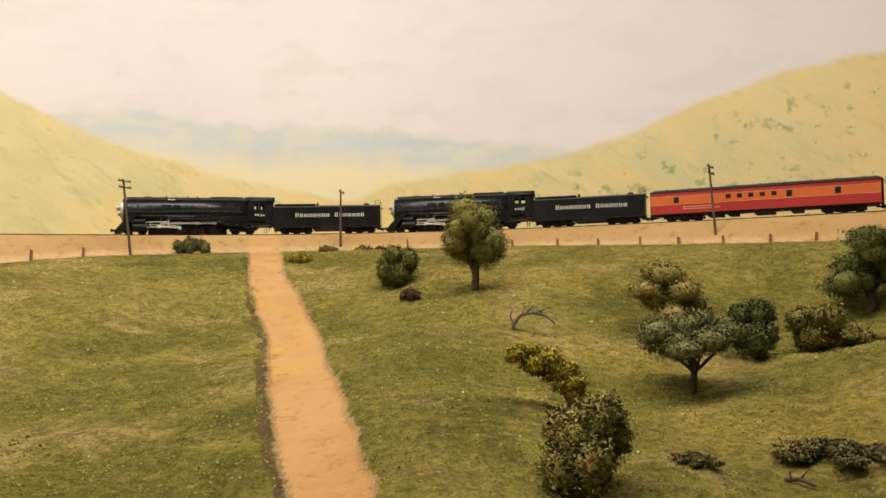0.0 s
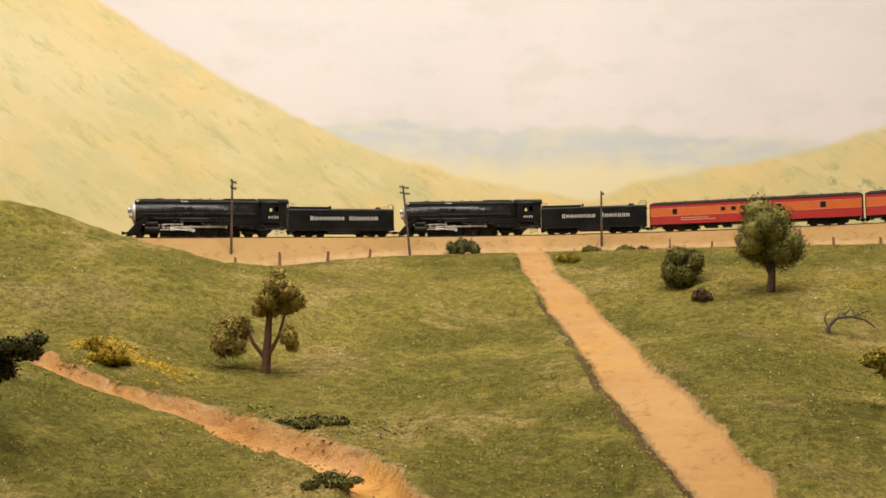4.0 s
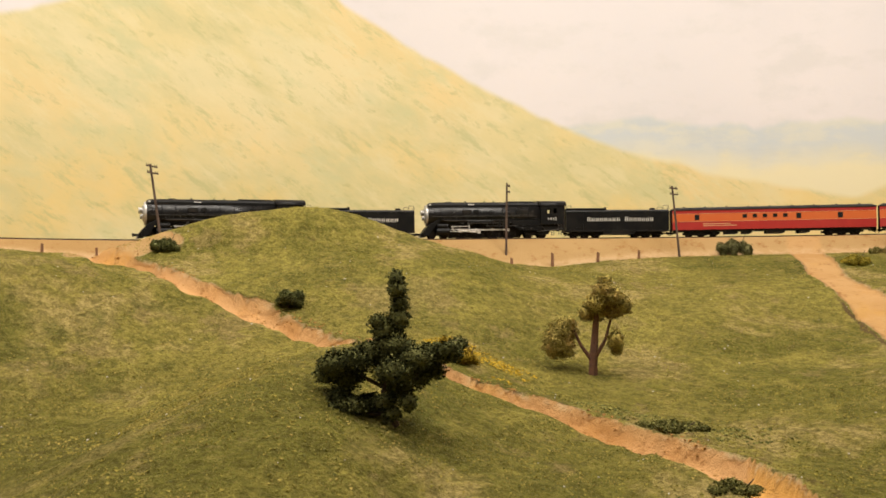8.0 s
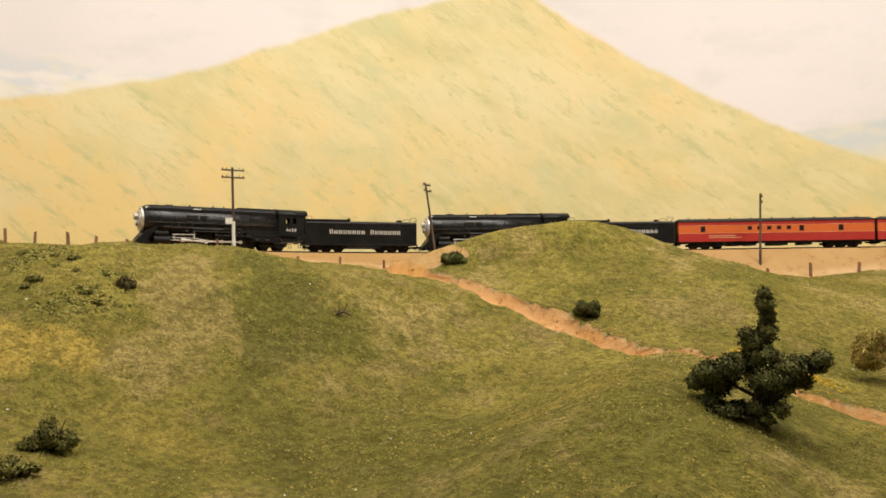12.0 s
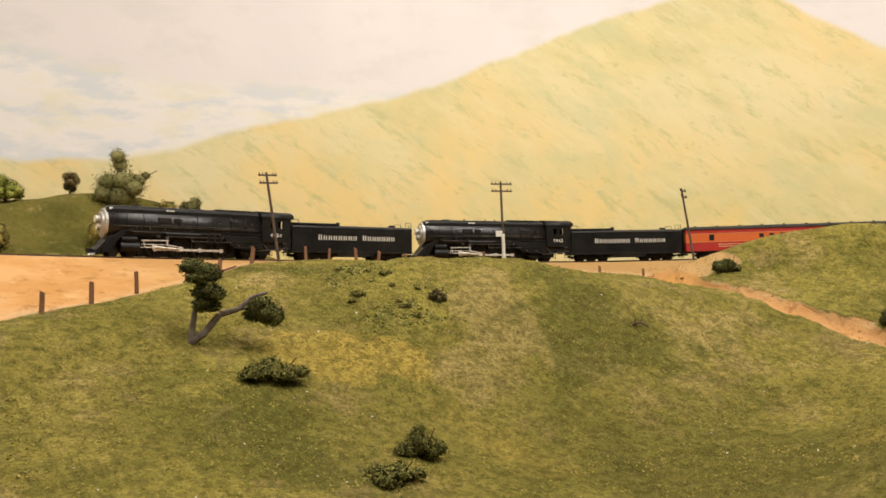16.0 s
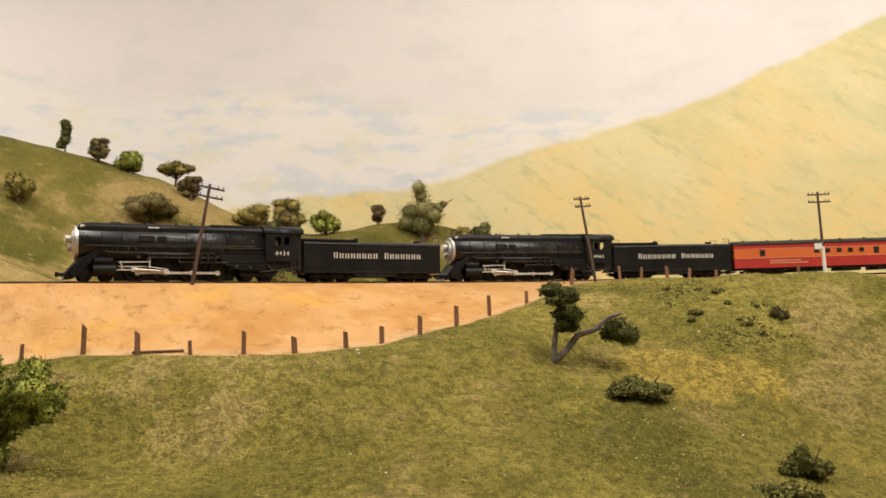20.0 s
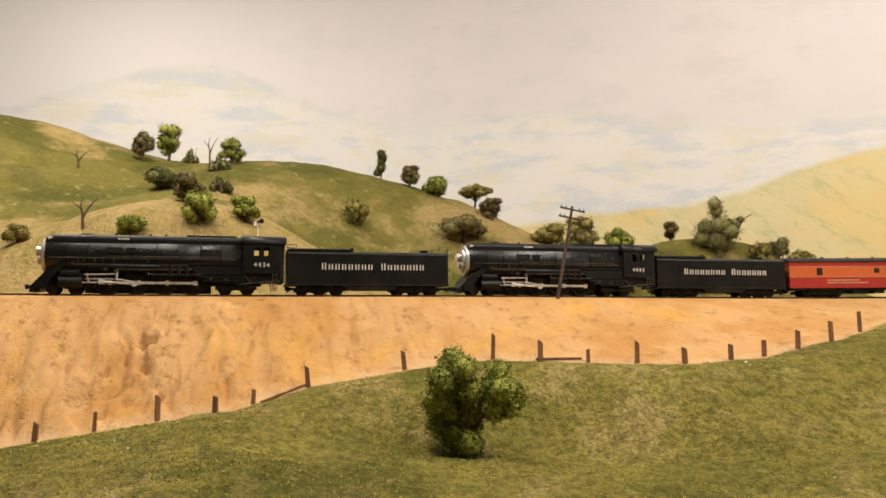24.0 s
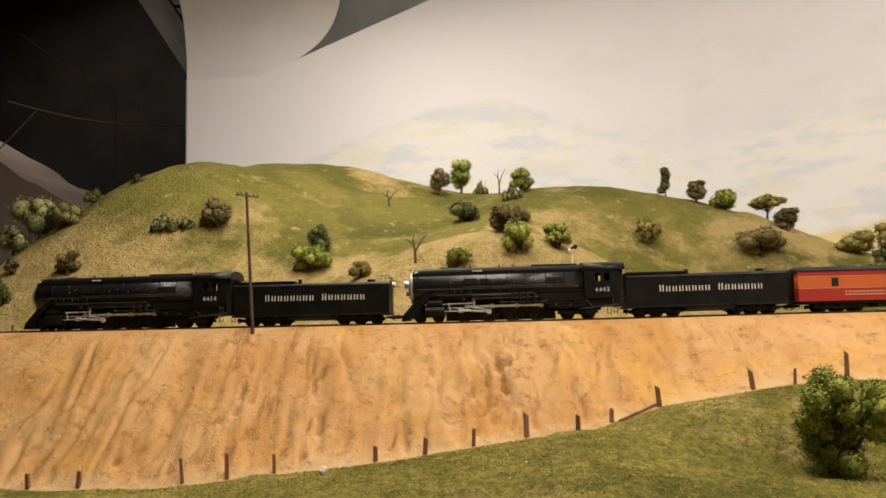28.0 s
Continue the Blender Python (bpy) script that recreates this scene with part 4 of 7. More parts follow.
    box(bm, fx(0.012), fx(0.0), -0.0024, 0.0024, 0.0062, 0.0104, 0.0006)
    part("coupler", bm, SOOT, loco)
    # frame, cylinders, running boards
    bm = bmesh.new()
    box(bm, fx(0.90), fx(0.10), -0.0055, 0.0055, 0.0100, 0.0190)
    box(bm, fx(0.80), fx(0.13), -0.0125, 0.0125, 0.0225, 0.0290, 0.0008)
    box(bm, fx(0.70), fx(0.22), -0.0060, 0.0060, 0.0030, 0.0230)
    part("frame", bm, SOOT, loco)
    for y in (0.0132, -0.0132):
        bm = bmesh.new()
        rod(bm, (fx(0.215), y, 0.0120), (fx(0.130), y, 0.0120), 0.0050, seg=20)
        rod(bm, (fx(0.205), y * 0.95, 0.0200), (fx(0.135), y * 0.95, 0.0200), 0.0034, seg=16)
        box(bm, fx(0.205), fx(0.138), y - 0.0042 * (1 if y > 0 else -1) - 0.003, y - 0.0042 * (1 if y > 0 else -1) + 0.0045, 0.0105, 0.0230, 0.0008)
        part("cylinder", bm, BLACK, loco)
    side = 0.0172
    for sgn in (1, -1):
        bm = bmesh.new()
        a, b = sorted((sgn * (side - 0.0016), sgn * side))
        prism(bm, ((fx(0.140), 0.0296), (fx(0.60), 0.0302), (fx(0.83), 0.0300), (fx(0.83), 0.0286), (fx(0.60), 0.0287), (fx(0.175), 0.0282)), a, b, 0.0002)
        part("running_board", bm, BLACK, loco)
        bm = bmesh.new()
        a, b = sorted((sgn * (side - 0.0030), sgn * (side - 0.0008)))
        prism(bm, ((fx(0.048), 0.0105), (fx(0.085), 0.0210), (fx(0.138), 0.0297), (fx(0.165), 0.0292), (fx(0.126), 0.0210), (fx(0.100), 0.0135), (fx(0.082), 0.0062), (fx(0.050), 0.0060)), a, b, 0.0005)
        part("front_skirt", bm, BLACK, loco, "slanting black front skirt")
        # side sheets and piping before the cab
        bm = bmesh.new()
        a, b = sorted((sgn * 0.0150, sgn * 0.0166))
        prism(bm, ((fx(0.61), 0.0275), (fx(0.83), 0.0275), (fx(0.83), 0.0120), (fx(0.72), 0.0120), (fx(0.66), 0.0165)), a, b, 0.0004)
        for k in range(3):
            box(bm, fx(0.82), fx(0.63 + 0.02 * k), min(a, b) - 0.0002, max(a, b) + 0.0007, 0.0200 - 0.0032 * k, 0.0210 - 0.0032 * k, 0.0002)
        part("firebox_sheet", bm, BLACK, loco)
        bm = bmesh.new()
        for z, f0, f1 in ((0.0335, 0.10, 0.80), (0.0352, 0.30, 0.78)):
            rod(bm, (fx(f0), sgn * 0.0171, z), (fx(f1), sgn * 0.0177, z), 0.0004, seg=6)
        for f in (0.22, 0.26, 0.33):
            rod(bm, (fx(f), sgn * 0.0170, 0.0295), (fx(f), sgn * 0.0170, 0.0340), 0.0005, seg=6)
        part("handrail", bm, PIPE, loco)
        bm = bmesh.new()
        rod(bm, (fx(0.50), sgn * 0.0160, 0.0262), (fx(0.335), sgn * 0.0160, 0.0262), 0.0021, seg=14)
        part("air_reservoir", bm, BLACK, loco)
        for z, f0, f1, r in ((0.0278, 0.18, 0.60, 0.0005), (0.0238, 0.34, 0.62, 0.0006), (0.0196, 0.46, 0.66, 0.0005)):
            bm = bmesh.new()
            rod(bm, (fx(f0), sgn * 0.0170, z), (fx(f1), sgn * 0.0170, z), r, seg=6)
            for f in (f0, f1):
                rod(bm, (fx(f), sgn * 0.0170, z), (fx(f), sgn * 0.0150, z + 0.003), r, seg=6)
            part("air_pipe", bm, PIPE, loco, "dark iron air pipe")
        for f, z in ((0.30, 0.0225), (0.34, 0.0212), (0.70, 0.0150), (0.76, 0.0142)):
            bm = bmesh.new()
            box(bm, fx(f) - 0.0016, fx(f) + 0.0016, min(sgn * 0.0158, sgn * 0.0174), max(sgn * 0.0158, sgn * 0.0174), z, z + 0.0022, 0.0003)
            part("bracket", bm, PIPE, loco)
        bm = bmesh.new()
        for f in (0.545, 0.575, 0.605):
            rod(bm, (fx(f), sgn * 0.0165, 0.0185), (fx(f), sgn * 0.0165, 0.0280), 0.0017, seg=12)
            rod(bm, (fx(f), sgn * 0.0165, 0.0222), (fx(f), sgn * 0.0165, 0.0236), 0.0021, seg=12)
        part("air_pump", bm, SOOT, loco)
    # cab: a hollow house with two open windows in each side
    bm = bmesh.new()
    for sgn in (1, -1):
        a, b = sorted((sgn * 0.0172, sgn * 0.0182))
        for f0, f1, z0, z1 in ((0.825, 0.975, 0.0215, 0.0375), (0.825, 0.975, 0.0455, 0.0493), (0.825, 0.868, 0.0375, 0.0455), (0.895, 0.908, 0.0375, 0.0455), (0.935, 0.975, 0.0375, 0.0455)):
            box(bm, fx(f1), fx(f0), a, b, z0, z1)
    box(bm, fx(0.828), fx(0.825), -0.0172, 0.0172, 0.0215, 0.0493)
    box(bm, fx(0.975), fx(0.828), -0.0172, 0.0172, 0.0215, 0.0230)
    house = part("cab", bm, BLACK, loco)
    bm = bmesh.new()
    box(bm, fx(0.868), fx(0.828), -0.0120, 0.0120, 0.0230, 0.0440, 0.0010)
    part("backhead", bm, SOOT, house)
    bm = bmesh.new()
    for y0, y1 in ((-0.0160, -0.0085), (0.0085, 0.0160)):
        box(bm, fx(0.992), fx(0.972), y0, y1, 0.0125, 0.0500, 0.0005)
    part("rear_curtain", bm, SOOT, house)
    bm = bmesh.new()
    box(bm, fx(0.98), fx(0.83), -0.0150, 0.0150, 0.0135, 0.0218, 0.0006)
    part("cab_deck", bm, SOOT, house)
    bm = bmesh.new()
    loft(bm, [(fx(1.0), arch(0.0190, 0.0488, 0.0494, 0.0572, 6, 2.6)), (fx(0.818), arch(0.0190, 0.0488, 0.0494, 0.0572, 6, 2.6))])
    part("cab_roof", bm, BLACK, house)
    for sgn in (1, -1):
        for f0, f1 in ((0.868, 0.895), (0.908, 0.935)):
            bm = bmesh.new()
            a, b = sorted((sgn * 0.0180, sgn * 0.0186))
            for g0, g1, z0, z1 in ((f0, f1, 0.0370, 0.0376), (f0, f1, 0.0454, 0.0460), (f0 - 0.002, f0 + 0.001, 0.0370, 0.0460), (f1 - 0.001, f1 + 0.002, 0.0370, 0.0460)):
                box(bm, fx(g1), fx(g0), a, b, z0, z1)
            part("window_frame", bm, SOOT, house)
        lettering(number, 0.0060, LETTER, "road_number", house, Matrix.Translation((fx(0.90), sgn * 0.01845, 0.0274)) @ (pose(0, 0, 0, 90, 0, 180) if sgn > 0 else pose(0, 0, 0, 90, 0, 0)), "white road number on the cab side")
        bm = bmesh.new()
        for f in (0.945, 0.962):
            rod(bm, (fx(f), sgn * 0.0178, 0.0060), (fx(f), sgn * 0.0178, 0.0230), 0.0004, seg=5)
        for k in range(4):
            rod(bm, (fx(0.945), sgn * 0.0178, 0.0075 + 0.0042 * k), (fx(0.962), sgn * 0.0178, 0.0075 + 0.0042 * k), 0.0004, seg=5)
        part("cab_ladder", bm, PIPE, loco)
        bm = bmesh.new()
        rod(bm, (fx(0.975), sgn * 0.0165, 0.0150), (fx(0.80), sgn * 0.0160, 0.0110), 0.0006, seg=6)
        rod(bm, (fx(0.86), sgn * 0.0160, 0.0120), (fx(0.83), sgn * 0.0160, 0.0200), 0.0006, seg=6)
        part("pipework", bm, PIPE, loco, "dull injector pipework")
    # wheels and motion gear
    wheels = []
    for f in (0.105, 0.185):
        wheels.append((wheel_pair("leading_wheelset", 0.0052, loco, fx(f)), 0.0052))
    for f in (0.755, 0.845):
        wheels.append((wheel_pair("trailing_wheelset", 0.0058, loco, fx(f)), 0.0058))
    for sgn in (1, -1):
        bm = bmesh.new()
        prism(bm, ((fx(0.715), 0.0075), (fx(0.72), 0.0108), (fx(0.80), 0.0092), (fx(0.875), 0.0108), (fx(0.885), 0.0075), (fx(0.845), 0.0060), (fx(0.80), 0.0072), (fx(0.755), 0.0060)), sgn * 0.0118 - 0.001, sgn * 0.0118 + 0.001, 0.0003)
        part("trailing_truck_frame", bm, SOOT, loco)
    axles = [fx(f) for f in (0.300, 0.408, 0.516, 0.624)]
    for x in axles:
        wheels.append((wheel_pair("driving_wheelset", 0.0116, loco, x, WHEEL, 14), 0.0116))
    cranks = []
    for sgn in (1, -1):
        bm = bmesh.new()
        box(bm, axles[3] - 0.0015, axles[0] + 0.0015, -0.0005, 0.0005, -0.0011, 0.0011)
        for x in axles:
            rod(bm, (x, -0.0008, 0), (x, 0.0008, 0), 0.0022, seg=14)
        ob = part("side_rod", bm, STEEL, loco, "bright steel side rod")
        cranks.append((ob, 0.0, sgn * 0.0128, 0.0 if sgn > 0 else 90.0))
        bm = bmesh.new()
        rod(bm, (fx(0.33), sgn * 0.0142, 0.0125), (fx(0.215), sgn * 0.0138, 0.0120), 0.0006, seg=6)
        box(bm, fx(0.345), fx(0.225), sgn * 0.0142 - 0.0006, sgn * 0.0142 + 0.0006, 0.0148, 0.0156)
        box(bm, fx(0.298), fx(0.275), sgn * 0.0142 - 0.0009, sgn * 0.0142 + 0.0009, 0.0105, 0.0152, 0.0003)
        part("crosshead_guide", bm, STEEL, loco, "bright crosshead and guide")
        bm = bmesh.new()
        rod(bm, (fx(0.286), sgn * 0.0150, 0.0128), (axles[1], sgn * 0.0150, 0.0110), 0.0011, seg=8)
        rod(bm, (axles[1], sgn * 0.0162, 0.0128), (fx(0.345), sgn * 0.0162, 0.0150), 0.0005, seg=6)
        rod(bm, (fx(0.345), sgn * 0.0160, 0.0225), (fx(0.342), sgn * 0.0160, 0.0140), 0.0008, seg=6)
        rod(bm, (fx(0.345), sgn * 0.0155, 0.0196), (fx(0.225), sgn * 0.0150, 0.0190), 0.0006, seg=6)
        rod(bm, (fx(0.232), sgn * 0.0155, 0.0200), (fx(0.24), sgn * 0.0155, 0.0120), 0.0005, seg=6)
        rod(bm, (axles[1], sgn * 0.0160, 0.0110), (axles[1], sgn * 0.0168, 0.0110), 0.0026, seg=14)
        part("valve_gear", bm, STEEL, loco, "bright valve gear rods")
    return loco, wheels, cranks


def truck(bm, x, half, gap, n):
    """Side frames of a truck with n axles."""
    for sgn in (1, -1):
        y = sgn * 0.0112
        prism(bm, ((x - half, 0.0052), (x - half, 0.0086), (x - half * 0.4, 0.0098), (x + half * 0.4, 0.0098), (x + half, 0.0086), (x + half, 0.0052), (x + half * 0.6, 0.0062), (x + half * 0.3, 0.0045), (x - half * 0.3, 0.0045), (x - half * 0.6, 0.0062)), y - 0.0011, y + 0.0011, 0.0003)
        for i in range(n):
            ax = x + (i - (n - 1) / 2) * gap
            box(bm, ax - 0.0019, ax + 0.0019, min(y, y + sgn * 0.0022), max(y, y + sgn * 0.0022), 0.0050, 0.0088, 0.0004)
    return bm


def couplers(thing, L):
    for e in (1, -1):
        bm = bmesh.new()
        box(bm, min(e * (L / 2 - 0.011), e * (L / 2 - 0.001)), max(e * (L / 2 - 0.011), e * (L / 2 - 0.001)), -0.0010, 0.0010, 0.0070, 0.0092, 0.0003)
        box(bm, min(e * (L / 2 - 0.004), e * L / 2), max(e * (L / 2 - 0.004), e * L / 2), -0.0019, 0.0019, 0.0062, 0.0098, 0.0004)
        rod(bm, (e * (L / 2 - 0.010), 0.004, 0.0090), (e * (L / 2 - 0.001), 0.002, 0.0045), 0.0005, seg=6)
        part("coupler", bm, SOOT, thing)


def tender(label):
    L = 0.1614
    t = root("tender", label, "tender", "tenders behind the engines")
    x0, x1 = -L / 2 + 0.0055, L / 2 - 0.0012
    bm = bmesh.new()
    side = arch(0.0172, 0.0118, 0.0402, 0.0438, 6, 2.3)
    loft(bm, [(x0, side), (x1, side)], False)
    body = part("tank", bm, BLACK, t, "satin black slab-sided tank")
    bm = bmesh.new()
    box(bm, x1 - 0.060, x1 - 0.001, -0.0135, 0.0135, 0.0430, 0.0456, 0.0008)
    part("oil_bunker", bm, BLACK, t)
    bm = bmesh.new()
    box(bm, x1 - 0.0640, x1 - 0.0610, -0.003, 0.003, 0.0430, 0.0478, 0.0004)
    rod(bm, (x0 + 0.020, 0, 0.043), (x0 + 0.020, 0, 0.0462), 0.004, seg=14)
    part("hatch", bm, SOOT, t)
    bm = bmesh.new()
    box(bm, x0 - 0.001, x1 + 0.0015, -0.0176, 0.0176, 0.0105, 0.0122, 0.0003)
    prism(bm, ((-0.027, 0.0112), (0.027, 0.0112), (0.022, 0.0066), (-0.022, 0.0066)), -0.0168, 0.0168, 0.0004)
    part("underframe", bm, SOOT, t)
    bm = bmesh.new()
    for sgn in (1, -1):
        for z in (0.0396, 0.0130):
            box(bm, x0 + 0.001, x1 - 0.001, sgn * 0.0173 - 0.0002, sgn * 0.0173 + 0.0002, z, z + 0.0006)
        for i in range(1, 6):
            x = x0 + (x1 - x0) * i / 6
            box(bm, x - 0.0002, x + 0.0002, sgn * 0.0173 - 0.00015, sgn * 0.0173 + 0.00015, 0.0136, 0.0402)
    part("rivet_seams", bm, BLACK, body)
    for e, x in ((1, x1), (-1, x0)):
        for sgn in (1, -1):
            bm = bmesh.new()
            pts = [(x, sgn * 0.0150, 0.0440), (x, sgn * 0.0150, 0.0488), (x - e * 0.008, sgn * 0.0150, 0.0488), (x - e * 0.008, sgn * 0.0150, 0.0440)]
            for a, b in zip(pts[:-1], pts[1:]):
                rod(bm, a, b, 0.00035, seg=5)
            part("grab_rail", bm, PIPE, t)
    bm = bmesh.new()
    for y in (0.006, 0.012):
        rod(bm, (x0 - 0.0012, y, 0.011), (x0 - 0.0012, y, 0.047), 0.0004, seg=5)
    for k in range(7):
        rod(bm, (x0 - 0.0012, 0.006, 0.014 + 0.0045 * k), (x0 - 0.0012, 0.012, 0.014 + 0.0045 * k), 0.0004, seg=5)
    part("rear_ladder", bm, PIPE, t)
    bm = bmesh.new()
    rod(bm, (x0 - 0.0005, 0, 0.040), (x0 - 0.004, 0, 0.040), 0.0028, seg=16)
    part("rear_lamp", bm, SILVER, t, "silver rear lamp")
    # the name along the side as plain white bars, a pair to a letter
    for sgn in (1, -1):
        pitch = 0.0063
        for i in range(16):
            if i == 8:
                continue
            bm = bmesh.new()
            x = sgn * (7.6 - i) * pitch - 0.002
            tall = 0.0062 if i in (0, 9) else 0.0050
            y = sgn * 0.0174
            for dx in (-0.0015, 0.0013):
                box(bm, x + dx - 0.00055, x + dx + 0.00055, min(y, y + sgn * 0.0002), max(y, y + sgn * 0.0002), 0.0256, 0.0256 + tall)
            part("name_bar", bm, LETTER, body, "white bars of lettering")
        bm = bmesh.new()
        for k in range(2):
            for i in range(6):
                x = sgn * (L / 2 - 0.0125 - 0.0022 * i)
                box(bm, x - 0.0007, x + 0.0007, min(sgn * 0.0172, sgn * 0.0175), max(sgn * 0.0172, sgn * 0.0175), 0.0150 + 0.0016 * k, 0.0157 + 0.0016 * k)
        part("data_bars", bm, SOOT, body)
    wheels = []
    for x in (x0 + 0.031, x1 - 0.031):
        part("truck_frame", truck(bmesh.new(), x, 0.0235, 0.0165, 3), SOOT, t)
        for i in (-1, 0, 1):
            wheels.append((wheel_pair("wheelset", 0.0052, t, x + i * 0.0165), 0.0052))
    couplers(t, L)
    return t, wheels


def coach(label, windows):
    """A passenger car: windows is a list of (place along it, width, kind)."""
    L = 0.2896
    c = root("passenger_car", label, "railway carriage", "cars of the train")
    x0, x1, half = -L / 2 + 0.0045, L / 2 - 0.0045, 0.0174
    bm = bmesh.new()
    loft(bm, [(x0, [(-half, 0.0120), (-half, 0.0242), (half, 0.0242), (half, 0.0120)]), (x1, [(-half, 0.0120), (-half, 0.0242), (half, 0.0242), (half, 0.0120)])], False)
    part("lower_side", bm, RED, c, "deep red lower side")
    bm = bmesh.new()
    loft(bm, [(x0, [(-half, 0.0243), (-half, 0.0358), (half, 0.0358), (half, 0.0243)]), (x1, [(-half, 0.0243), (-half, 0.0358), (half, 0.0358), (half, 0.0243)])], False)
    middle = part("window_band", bm, ORANGE, c, "orange window band")
    bm = bmesh.new()
    loft(bm, [(x0, [(-half, 0.0359), (-half, 0.0408), (half, 0.0408), (half, 0.0359)]), (x1, [(-half, 0.0359), (-half, 0.0408), (half, 0.0408), (half, 0.0359)])], False)
    part("letter_board", bm, RED, c, "red letter board")
    bm = bmesh.new()
    low = arch(half + 0.0006, 0.0407, 0.0415, 0.0462, 7, 2.4)
    end = arch(half + 0.0002, 0.0407, 0.0412, 0.0440, 7, 2.4)
    loft(bm, [(x0 - 0.0008, end), (x0 + 0.004, low), (x1 - 0.004, low), (x1 + 0.0008, end)])
    roof = part("roof", bm, ROOF, c, "dull black arched roof")
    for i in range(9):
        bm = bmesh.new()
        x = x0 + 0.018 + i * (x1 - x0 - 0.036) / 8
        box(bm, x - 0.0014, x + 0.0014, -0.0015, 0.0015, 0.0455, 0.0474, 0.0004)
        part("roof_vent", bm, ROOF, roof)
    bm = bmesh.new()
    for z in (0.0240, 0.0356):
        for sgn in (1, -1):
            box(bm, x0, x1, sgn * half - 0.0002, sgn * half + 0.0002, z, z + 0.0003)
    part("silver_stripes", bm, GOLD, c, "thin pale pinstripes")
    for sgn in (1, -1):
        for at, width, kind in windows:
            x = x1 - at * (x1 - x0)
            z0, z1 = (0.0262, 0.0342) if kind == "door" else (0.0285, 0.0338)
            bm = bmesh.new()
            a, b = sorted((sgn * (half - 0.0004), sgn * (half + 0.0003)))
            box(bm, x - width / 2, x + width / 2, a, b, z0, z1, 0.0002)
            frame_ = part("window", bm, SOOT, middle)
            bm = bmesh.new()
            a, b = sorted((sgn * half, sgn * (half + 0.0005)))
            box(bm, x - width / 2 + 0.0007, x + width / 2 - 0.0007, a, b, z0 + 0.0007, z1 - 0.0007)
            part("pane", bm, DARK_GLASS, frame_)
        bm = bmesh.new()
        for row, (z, n, step) in enumerate(((0.0200, 13, 0.0030), (0.0172, 16, 0.0030))):
            for i in range(n):
                x = x1 - 0.16 * (x1 - x0) - i * step
                box(bm, x - 0.0011, x + 0.0008, min(sgn * half, sgn * (half + 0.0003)), max(sgn * half, sgn * (half + 0.0003)), z, z + 0.0012)
        part("letter_bars", bm, GOLD, c, "gold bars of small lettering")
    for e, x in ((1, x1), (-1, x0)):
        bm = bmesh.new()
        box(bm, min(x, x + e * 0.0028), max(x, x + e * 0.0028), -0.0075, 0.0075, 0.0095, 0.0430, 0.0006)
        part("vestibule", bm, SOOT, c)
    bm = bmesh.new()
    box(bm, x0 + 0.002, x1 - 0.002, -0.0160, 0.0160, 0.0098, 0.0121, 0.0004)
    part("skirt", bm, SOOT, c)
    for at, wide in ((0.30, 0.018), (0.38, 0.012), (0.52, 0.024), (0.66, 0.014)):
        x = x1 - at * (x1 - x0)
        for y in (0.004, -0.0145):
            bm = bmesh.new()
            box(bm, x - wide / 2, x + wide / 2, y, y + 0.0105, 0.0058, 0.0100, 0.0006)
            part("underfloor_box", bm, SOOT, c)
    wheels = []
    for x in (x0 + 0.042, x1 - 0.042):
        part("truck_frame", truck(bmesh.new(), x, 0.026, 0.0175, 3), SOOT, c)
        for i in (-1, 0, 1):
            wheels.append((wheel_pair("wheelset", 0.0052, c, x + i * 0.0175), 0.0052))
    couplers(c, L)
    return c, wheels


TRAIN, SPUN, CRANKS = [], [], []
for number, label, back in (("4434", "black streamlined steam locomotive with silver nose leading the train", 0.0), ("4443", "second black streamlined steam locomotive behind the first tender", 0.385)):
    ob, wheels, cranks = locomotive(number, label)
    TRAIN.append((ob, back, 0.2236, 0.30))
    SPUN += wheels
    CRANKS += cranks
for back in (0.2236, 0.6086):
    ob, wheels = tender("long black slab-sided tender with white lettering bars")
    TRAIN.append((ob, back, 0.1614, 0.20))
    SPUN += wheels
small = 0.0062
RPO = [(0.125, 0.0066, "door"), (0.365, small, "dark"), (0.415, small, "blind"), (0.465, small, "blind"), (0.515, small, "blind"), (0.565, small, "blind"), (0.63, 0.0066, "door"), (0.83, 0.0070, "door")]
BAG = [(0.2, 0.0070, "door"), (0.3, small, "dark"), (0.5, small, "dark"), (0.6, small, "dark"), (0.8, 0.0070, "door")]
for back, windows in ((0.77, RPO), (1.0596, BAG)):
    ob, wheels = coach("red and orange passenger car with black roof", windows)
    TRAIN.append((ob, back, 0.2896, 0.16))
    SPUN += wheels
HEAD_T = (0.0, 3.0, 6.0, 9.0, 15.0, 20.0, 22.5, 25.0, 28.0)
HEAD_S = (0.7004, 0.983, 1.2602, 1.5383, 2.0962, 2.5575, 2.7951, 3.0313, 3.3138)


def head_at(t):
    """Where the front coupler stands at t seconds, smoothed between the known times."""
    return float(np.mean(np.interp(np.clip(t + np.linspace(-1.0, 1.0, 21), -2, 30), (-2.0, *HEAD_T, 30.0), (HEAD_S[0] - 0.188, *HEAD_S, HEAD_S[-1] + 0.190))))


def car_pose(s_front, length, inset):
    a, b = s_front - inset * length, s_front - (1 - inset) * length
    (xa, ya, _), (xb, yb, _) = on_track(a), on_track(b)
    za, zb = track_z(a), track_z(b)
    d = Vector((xa - xb, ya - yb, za - zb))
    flat = math.degrees(math.atan2(d.y, d.x))
    return pose((xa + xb) / 2, (ya + yb) / 2, (za + zb) / 2, 0, -math.degrees(math.atan2(d.z, math.hypot(d.x, d.y))), flat)


